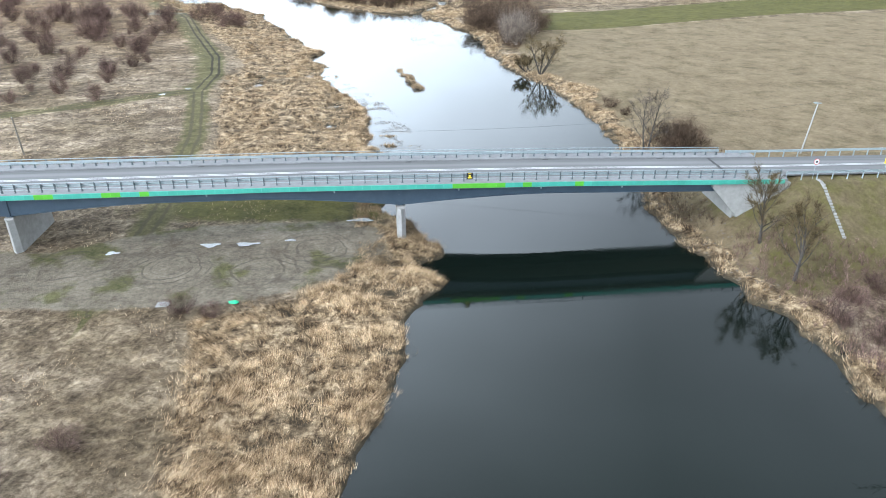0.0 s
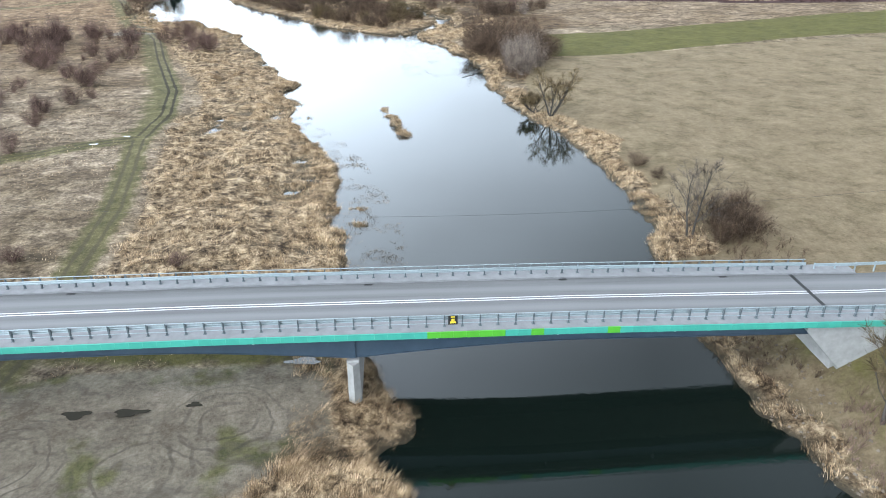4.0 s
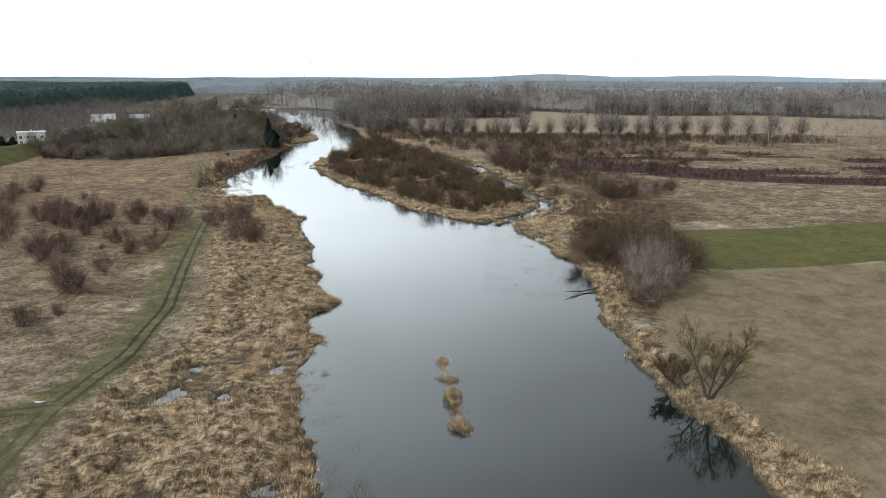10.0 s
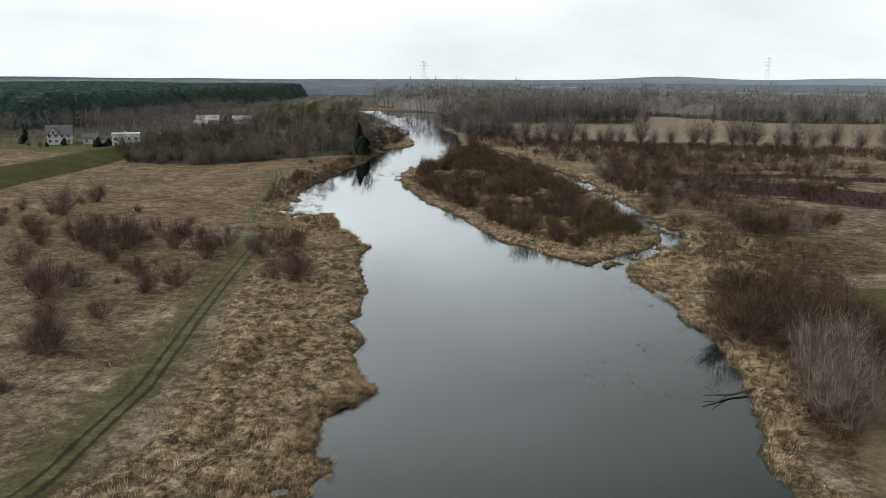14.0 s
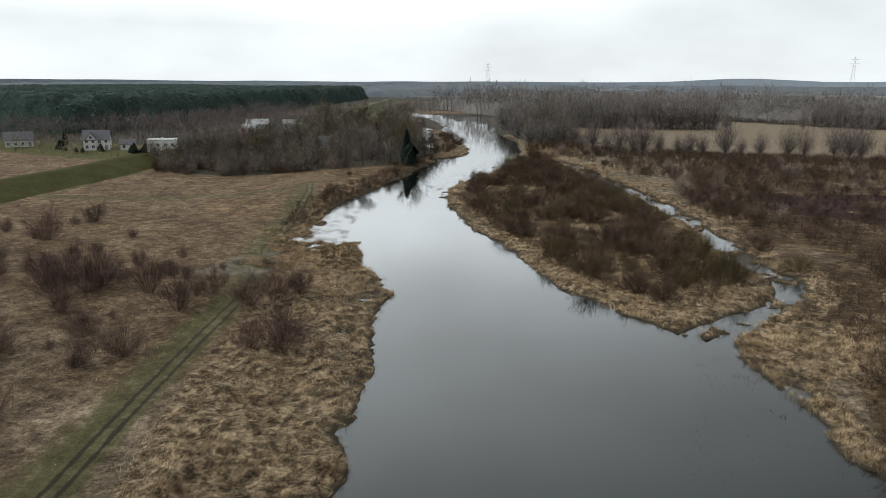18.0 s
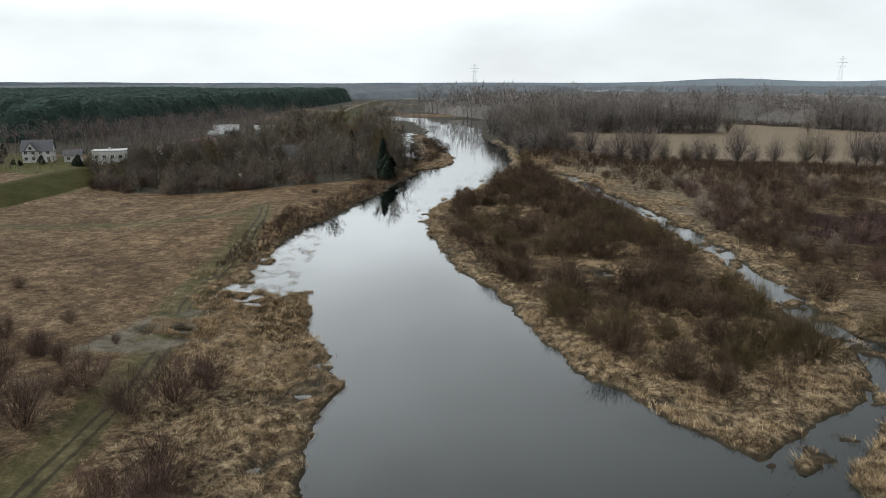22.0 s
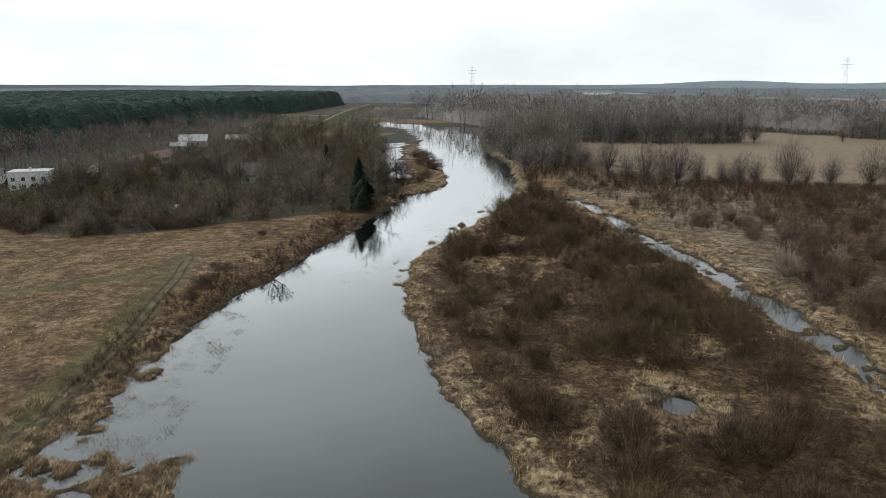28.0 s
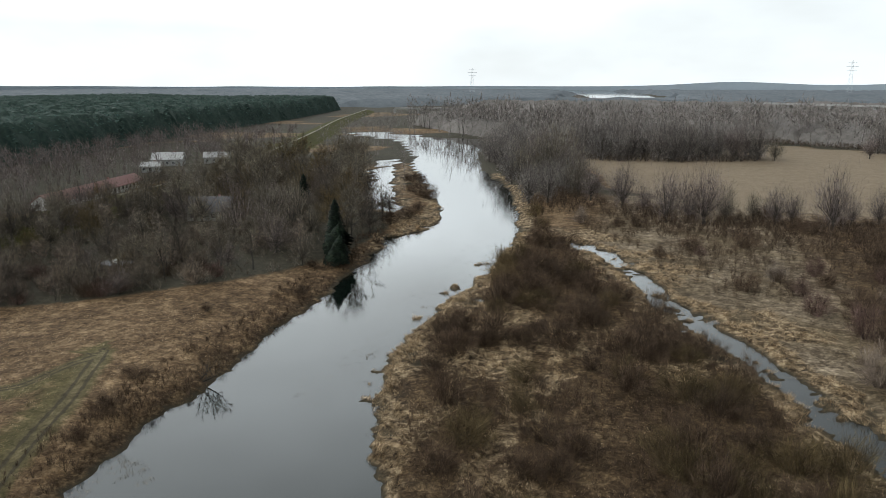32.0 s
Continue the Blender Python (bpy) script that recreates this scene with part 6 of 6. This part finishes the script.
railing(72.45, 1, -87.0, 46.2, "grey steel guard rail on the downstream edge of the bridge")
railing(80.55, -1, -87.0, 42.0, "grey steel guard rail on the upstream edge of the bridge")


def road_barrier(off, x0, x1, face, label):
    rail = thing("road_barrier", label, "guard rail", "barriers along the road")
    xs = [x0 + i * (x1 - x0) / 24 for i in range(25)]
    pm = bpy.data.meshes.new("post")
    b = block(-0.05, 0.05, -0.06, 0.06, -0.75, 0.74)
    b.to_mesh(pm), b.free()
    pm.materials.append(M_GALV)
    for i in range(int((x1 - x0) / 2.0) + 1):
        x = x0 + i * 2.0
        ob = part("post", pm, None, rail)
        ob.location = (x, float(road_y(x)) + off, rz(x))
    def beam(x):
        z, yc = rz(x) + 0.44, float(road_y(x)) + off + 0.1 * face
        pts = [(0.0, 0.0), (0.05, 0.04), (0.05, 0.11), (0.0, 0.16), (0.05, 0.21), (0.05, 0.28), (0.0, 0.32)]
        return [(yc + face * a, z + c) for a, c in pts] + [(yc + face * a - face * 0.012, z + c) for a, c in pts[::-1]]
    part("beam", sweep(beam, xs), M_GALV, rail, "corrugated steel beam")


road_barrier(-4.1, 46.8, 86.0, 1, "galvanised road barrier on the road bank")
road_barrier(3.9, 43.0, 90.0, -1, "galvanised road barrier across the road")

# sign board hung on the guard rail, and the signs beyond the bridge end
board = thing("sign_board", "black board with a yellow picture on the bridge rail", "sign", at=(9.2, 72.22, rz(9.2)))
part("board", block(-0.36, 0.36, -0.02, 0.02, 0.42, 1.22, bevel=0.01), M_BLACK, board)
part("yellow_shape", block(-0.22, 0.22, -0.028, -0.021, 0.55, 0.72), M_YELLOW, board, "yellow painted shape")
part("yellow_shape", block(-0.12, 0.12, -0.028, -0.021, 0.74, 0.95), M_YELLOW, board, "yellow painted shape")
part("yellow_shape", block(-0.16, 0.16, -0.028, -0.021, 1.06, 1.16), M_YELLOW, board, "yellow painted shape")


def round_sign(x, y, z, label):
    s = thing("road_sign", label, "sign", "road signs", at=(x, y, z))
    part("pole", rod(bmesh.new(), (0, 0, -0.6), (0, 0, 2.55), 0.03, n=8), M_GALV, s)
    part("plate", rod(bmesh.new(), (0, -0.05, 2.2), (0, -0.03, 2.2), 0.36, n=28), M_RED, s, "thin red rim of the sign")
    part("face", rod(bmesh.new(), (0, -0.058, 2.2), (0, -0.05, 2.2), 0.31, n=28), M_WHITE, s, "white sign face")
    part("mark", block(-0.12, 0.12, -0.063, -0.058, 2.08, 2.32), M_BLACK, s, "dark unreadable figures")


round_sign(50.4, 73.0, rz(50.4) - 0.35, "round white road sign with a red rim on a steel pole")
post = thing("road_sign", "yellow and white road signs stacked on one pole", "sign", "road signs", at=(60.2, 74.2, rz(60.2) - 0.35))
part("pole", rod(bmesh.new(), (0, 0, -0.6), (0, 0, 3.0), 0.03, n=8), M_GALV, post)
part("plate", block(-0.32, 0.32, -0.06, -0.03, 2.35, 2.95, bevel=0.01), M_WHITE, post, "white sign plate")
part("plate", block(-0.34, 0.34, -0.06, -0.03, 1.55, 2.25, bevel=0.01), M_YELLOW, post, "yellow sign plate")

# concrete steps down the road bank
steps = thing("bank_steps", "narrow pale concrete steps down the grassy road bank", "steps")
for i in range(20):
    f = i / 19
    x, y = 50.9 - 0.4 * f, 72.6 - 7.4 * f
    z = ground_z(x, y)
    part("step", block(x - 0.19, x + 0.19, y - 0.21, y + 0.21, z - 0.25, z + 0.08, bevel=0.01), M_CONC, steps)

# ---- rubble on the bank under the bridge ----
rock = Buf()
rr = random.Random(8)
for _ in range(420):
    x, y = rr.uniform(34.5, 42.5), rr.uniform(56, 86)
    if y < 71 and x > 40:
        continue
    c, s = Vector((x, y, 0)), rr.uniform(0.06, 0.2)
    c.z = float(land_height(np.array([x]), np.array([y]))[0]) + s * 0.15
    pts = [c + Vector((dx * s * rr.uniform(0.7, 1.3), dy * s * rr.uniform(0.7, 1.3), dz * s * rr.uniform(0.5, 0.9))) for dx, dy, dz in ((1, 0, 0), (0, 1, 0), (-1, 0, 0), (0, -1, 0), (0, 0, 1), (0, 0, -1))]
    for a in range(4):
        rock.tri(pts[a], pts[(a + 1) % 4], pts[4]), rock.tri(pts[(a + 1) % 4], pts[a], pts[5])
rub = part("bank_rubble", rock.mesh("bank_rubble"), surface("rubble", (0.09, 0.072, 0.052), (0.22, 0.18, 0.135), 2.0, 0.9, bump=0.4), None)
tagged(rub, "grey-brown rubble scattered on the earth bank under the bridge", "rubble", kind="stuff")

# ---- poles and wire ----
pole_l = thing("utility_pole", "weathered wooden utility pole on the west meadow", "pole", "poles of the overhead line", at=(-56, 107, ground_z(-56, 107)))
part("shaft", rod(bmesh.new(), (0, 0, -0.5), (-0.25, 0, 5.9), 0.14, 0.10, 10), M_WOOD, pole_l)
part("insulator", rod(bmesh.new(), (-0.25, 0, 5.9), (-0.25, 0, 6.05), 0.05, n=8), M_WHITE, pole_l)
pole_r = thing("utility_pole", "tall pale concrete pole with a short crossarm by the road", "pole", "poles of the overhead line", at=(59.4, 90.5, ground_z(59.4, 90.5)))
top_r = 11.0 - ground_z(59.4, 90.5)
part("shaft", rod(bmesh.new(), (0, 0, -0.5), (1.1, 0, top_r), 0.13, 0.08, 10), M_CONC, pole_r)
part("crossarm", block(0.55, 1.65, -0.05, 0.05, top_r - 0.25, top_r - 0.15), M_GALV, pole_r)
part("lamp_head", block(0.4, 0.9, -0.12, 0.12, top_r - 0.12, top_r - 0.02, bevel=0.02), M_GALV, pole_r)
pa, pb_ = Vector((-56.25, 107, ground_z(-56, 107) + 6.0)), Vector((60.5, 90.5, 10.9))
wire_bm, last = bmesh.new(), None
for i in range(25):
    f = i / 24
    q = pa.lerp(pb_, f) - Vector((0, 0, 3.2 * 4 * f * (1 - f)))
    if last is not None:
        rod(wire_bm, last, q, 0.012, n=5)
    last = q
wire = part("overhead_wire", wire_bm, M_BLACK, None)
tagged(wire, "thin dark overhead wire sagging across the river", "wire")

# ---- puddles on the sandy lot ----
M_PUDDLE = surface("puddle_water", (0.035, 0.032, 0.026), (0.05, 0.046, 0.036), 0.5, 0.03, bump=0.0, spec=0.5)
for i, (x, y, a, b2) in enumerate([(-20.5, 72.6, 1.0, 0.5), (-16.4, 72.6, 1.3, 0.45), (-31, 71.4, 0.7, 0.4), (-11.5, 73.2, 0.6, 0.3), (-3.5, 79.2, 1.6, 0.5), (-45, 143.5, 0.7, 0.35), (-41, 148, 0.6, 0.3)]):
    bm = bmesh.new()
    rng = random.Random(i)
    z = max(ground_z(x + dx * a, y + dy * b2) for dx in (-1, 0, 1) for dy in (-1, 0, 1)) + 0.02
    ring_ = []
    for k in range(22):
        t = k / 22 * 6.283
        r = 1 + 0.28 * math.sin(3 * t + i) + rng.uniform(-0.12, 0.12)
        ring_.append(bm.verts.new((x + a * r * math.cos(t), y + b2 * r * math.sin(t), z)))
    bm.faces.new(ring_)
    pud = part("puddle", bm, M_PUDDLE, None)
    tagged(pud, "shallow puddle reflecting the sky on muddy ground", "puddle", "puddles", kind="structure")

# ---- odds and ends on the lot ----
slab = part("concrete_slab", block(-22.9, -21.7, 59.2, 60.1, ground_z(-22.3, 59.6) - 0.1, ground_z(-22.3, 59.6) + 0.12, bevel=0.03), M_CONC, None)
tagged(slab, "pale concrete slab lying on the edge of the lot", "slab")
M_SCRAP = surface("green_plastic", (0.02, 0.36, 0.16), (0.05, 0.5, 0.25), 3.0, 0.4, bump=0.2)
scrap_bm = bmesh.new()
rg = random.Random(4)
sv = [scrap_bm.verts.new((-15.3 + 0.75 * math.cos(k * 0.9) * rg.uniform(0.4, 1), 59.2 + 0.35 * math.sin(k * 0.9), ground_z(-15.3, 59.2) + 0.1 + rg.uniform(0, 0.15))) for k in range(7)]
top = scrap_bm.verts.new((-15.2, 59.25, ground_z(-15.3, 59.2) + 0.35))
for k in range(7):
    scrap_bm.faces.new((sv[k], sv[(k + 1) % 7], top))
tagged(part("plastic_sheet", scrap_bm, M_SCRAP, None), "crumpled bright green plastic sheet in the grass", "litter")

# ---- dead branch in the water ----
branch = thing("dead_branch", "dark dead branch lying in the river by the east bank", "branch")
bb = bmesh.new()
rod(bb, (29, 200.5, 0.5), (26, 198.5, 0.25), 0.16, 0.12, 8), rod(bb, (26, 198.5, 0.25), (22.6, 196.4, 0.75), 0.12, 0.05, 8)
rod(bb, (25.4, 198.1, 0.28), (23.4, 194.8, 0.2), 0.08, 0.03, 6), rod(bb, (24.4, 197.5, 0.45), (22.8, 198.6, 1.0), 0.06, 0.02, 6)
part("limb", bb, M_BARK, branch)


snag = thing("fallen_tree", "dead bare tree fallen from the west bank into the river", "branch", at=(-95.5, 356.0, 0.3), rz=5)
for nm, me in zip(("trunk", "crown"), tree_meshes(401, 8.0, 0.14, (1.6, 0.1), 9, 0.5, 4, 10, 0.9, 0.04, 0.2, 2, 0.5, twig_mat=M_SEDGE)):
    part(nm, me, None, snag)

# ---- houses ----
def surround(x, y, z, w, h, t):
    """A closed rectangular frame round an opening."""
    bm = bmesh.new()
    rings = []
    for yy in (y - 0.05, y + 0.05):
        for e in (0.0, t):
            rings.append([bm.verts.new((x + sx * (w / 2 + e), yy, zz)) for sx, zz in ((-1, z - e), (1, z - e), (1, z + h + e), (-1, z + h + e))])
    for a, b in ((0, 1), (1, 3), (3, 2), (2, 0)):
        for k in range(4):
            bm.faces.new((rings[a][k], rings[a][(k + 1) % 4], rings[b][(k + 1) % 4], rings[b][k]))
    bmesh.ops.recalc_face_normals(bm, faces=bm.faces)
    return bm


def window(parent, x, y, z, w, h, face):
    win = part("window", block(x - w / 2, x + w / 2, y - 0.03, y + 0.03, z, z + h), M_GLASS, parent, "dark window")
    part("frame", surround(x, y, z, w, h, 0.09), M_WHITE, win)
    part("mullion", block(x - 0.04, x + 0.04, y - 0.05, y + 0.05, z, z + h), M_WHITE, win)


def house(x, y, rot, w, d, wall_h, rise, roof_mat, label, wall_mat=None, storeys=2, gable_front=False, flat=False, base=None):
    h = thing("house", label, "house", "houses behind the levee", at=(x, y, ground_z(x, y) if base is None else base), rz=rot)
    wm = wall_mat or M_PLASTER
    part("wall", block(-w / 2, w / 2, -d / 2, d / 2, -1.0, wall_h), wm, h)
    if flat:
        roof = part("roof", block(-w / 2 - 0.3, w / 2 + 0.3, -d / 2 - 0.3, d / 2 + 0.3, wall_h, wall_h + 0.35, bevel=0.05), roof_mat, h)
        part("chimney", block(-0.4, 0.4, -0.4, 0.4, wall_h + 0.3, wall_h + 1.3), M_PLASTER, roof)
    else:
        e = 0.6
        slope = rise / (d / 2)
        part("gable", prism([(-d / 2, wall_h), (d / 2, wall_h), (0, wall_h + rise)], 0, -w / 2, w / 2), wm, h)
        roof = part("roof", prism([(-d / 2 - e, wall_h - slope * e + 0.05), (0, wall_h + rise + 0.05), (d / 2 + e, wall_h - slope * e + 0.05), (d / 2 + e, wall_h - slope * e + 0.30), (0, wall_h + rise + 0.32), (-d / 2 - e, wall_h - slope * e + 0.30)], 0, -w / 2 - e, w / 2 + e), roof_mat, h)
        part("chimney", block(w * 0.2 - 0.35, w * 0.2 + 0.35, 0.4, 1.1, wall_h + rise * 0.5, wall_h + rise + 0.9), M_TILE_RED, roof)
        if gable_front:
            part("front_gable", prism([(-0.2 * w - 2.2, wall_h), (-0.2 * w + 2.2, wall_h), (-0.2 * w, wall_h + rise * 0.8)], 1, -d / 2 - 0.4, 0), wm, h)
            part("gable_roof", prism([(-0.2 * w - 2.7, wall_h - 0.35), (-0.2 * w, wall_h + rise * 0.85), (-0.2 * w + 2.7, wall_h - 0.35), (-0.2 * w + 2.7, wall_h - 0.1), (-0.2 * w, wall_h + rise * 0.85 + 0.28), (-0.2 * w - 2.7, wall_h - 0.1)], 1, -d / 2 - 0.8, 0), roof_mat, h)
            window(h, -0.2 * w, -d / 2 - 0.42, wall_h + 0.5, 1.2, 1.2, -1)
    for s in range(storeys):
        zz = 0.9 + s * 2.7
        if zz + 1.4 > wall_h:
            break
        k = max(2, int(w / 3))
        for i in range(k):
            window(h, -w / 2 + (i + 0.5) * w / k, -d / 2 - 0.01, zz, 1.2, 1.35, -1)
        for yy in (-d / 5, d / 5):
            for sx in (-1, 1):
                part("window", block(sx * (w / 2 + 0.01) - 0.03, sx * (w / 2 + 0.01) + 0.03, yy - 0.6, yy + 0.6, zz, zz + 1.3), M_GLASS, h, "dark window")
    part("door", block(w / 2 - 2.0, w / 2 - 1.0, -d / 2 - 0.05, -d / 2 + 0.03, 0, 2.1), M_WOOD, h)
    return h


house(-283, 432, 38, 12, 10, 5.2, 4.2, M_TILE_GREY, "white two-storey house with a grey gabled roof", gable_front=True, base=1.0)
house(-268, 437, 38, 7, 6, 3.0, 2.0, M_TILE_GREY, "low white annexe with a grey roof beside the house", storeys=1, base=1.0)
house(-238, 428, 35, 13, 9, 6.6, 0, M_ROOF_WHITE, "white box-shaped flat-roofed house", flat=True, base=1.0)
house(-333, 428, 50, 13, 10, 3.6, 3.8, M_TILE_GREY, "white house with a low grey gabled roof", storeys=1, base=1.0)
house(-297, 596, 30, 16, 11, 3.6, 3.2, M_ROOF_WHITE, "long building with a pale sheet roof", wall_mat=M_CONC, storeys=1, base=1.0)
house(-279, 616, 30, 14, 9, 3.4, 2.4, M_ROOF_WHITE, "second building with a pale sheet roof", wall_mat=M_CONC, storeys=1, base=1.0)
house(-285, 568, 30, 9, 7, 3.0, 1.8, M_ROOF_WHITE, "low outbuilding with a pale sheet roof", wall_mat=M_CONC, storeys=1, base=1.0)
house(-249, 492, 103, 64, 8, 2.8, 2.6, M_TILE_RED, "long low building with a faded red roof", storeys=1, base=1.0)
house(-176, 470, 20, 14, 10, 3.2, 4.0, M_TILE_GREY, "cottage with a dark roof among the bare trees", wall_mat=M_CONC, storeys=1)
house(-155, 403, 15, 7, 4, 2.0, 0, M_TILE_GREY, "low grey shed at the edge of the grove", wall_mat=M_WOOD, flat=True, storeys=0)
hrng = random.Random(31)
for i in range(26):
    house(520 + i * 34 + hrng.uniform(-12, 12), 1500 + hrng.uniform(-150, 300), hrng.uniform(0, 90), 12, 9, 5.0, 3.5, hrng.choice((M_TILE_RED, M_TILE_GREY, M_ROOF_WHITE)), "pale far-off house of the town on the rise", wall_mat=M_CONC, storeys=1, base=6.0 + hrng.uniform(0, 6))


# ---- far viaducts and pylons ----
def viaduct(x0, y0, x1, y1, z, label, gap):
    v = thing("viaduct", label, "bridge", "far viaducts")
    ln = math.hypot(x1 - x0, y1 - y0)
    v.matrix_basis = pose(x0, y0, 0, 0, 0, math.degrees(math.atan2(y1 - y0, x1 - x0)))
    part("deck", block(0, ln, -6, 6, z, z + 2.2), M_CONC, v)
    for i in range(int(ln / gap) + 1):
        part("pier", block(i * gap - 2, i * gap + 2, -4, 4, -2, z), M_CONC, v)


viaduct(90, 1450, 640, 985, 16, "long pale concrete viaduct far across the valley", 60)
viaduct(-440, 1290, -330, 1330, 7, "short concrete bridge far upstream", 36)
for x, y, h in [(-770, 2900, 105), (540, 3000, 125)]:
    py = thing("pylon", "tall thin lattice power pylon on the horizon", "pylon", "pylons", at=(x, y, 0))
    lat = bmesh.new()
    for sx in (-1, 1):
        for sy in (-1, 1):
            rod(lat, (sx * 9, sy * 9, -3), (sx * 1.2, sy * 1.2, h), 0.3, 0.2, 4)
    for k in range(12):
        a, b2 = k / 12, (k + 1) / 12
        w0, w1 = 9 - 7.8 * a, 9 - 7.8 * b2
        rod(lat, (-w0, -w0, a * h), (w1, -w1, b2 * h), 0.16, n=4), rod(lat, (w0, -w0, a * h), (-w1, -w1, b2 * h), 0.16, n=4)
    part("lattice", lat, M_FAR_STEEL, py)
    for zf, ww in ((0.72, 14), (0.82, 18), (0.92, 13)):
        part("crossarm", block(-ww, ww, -0.5, 0.5, h * zf, h * zf + 0.9), M_FAR_STEEL, py)
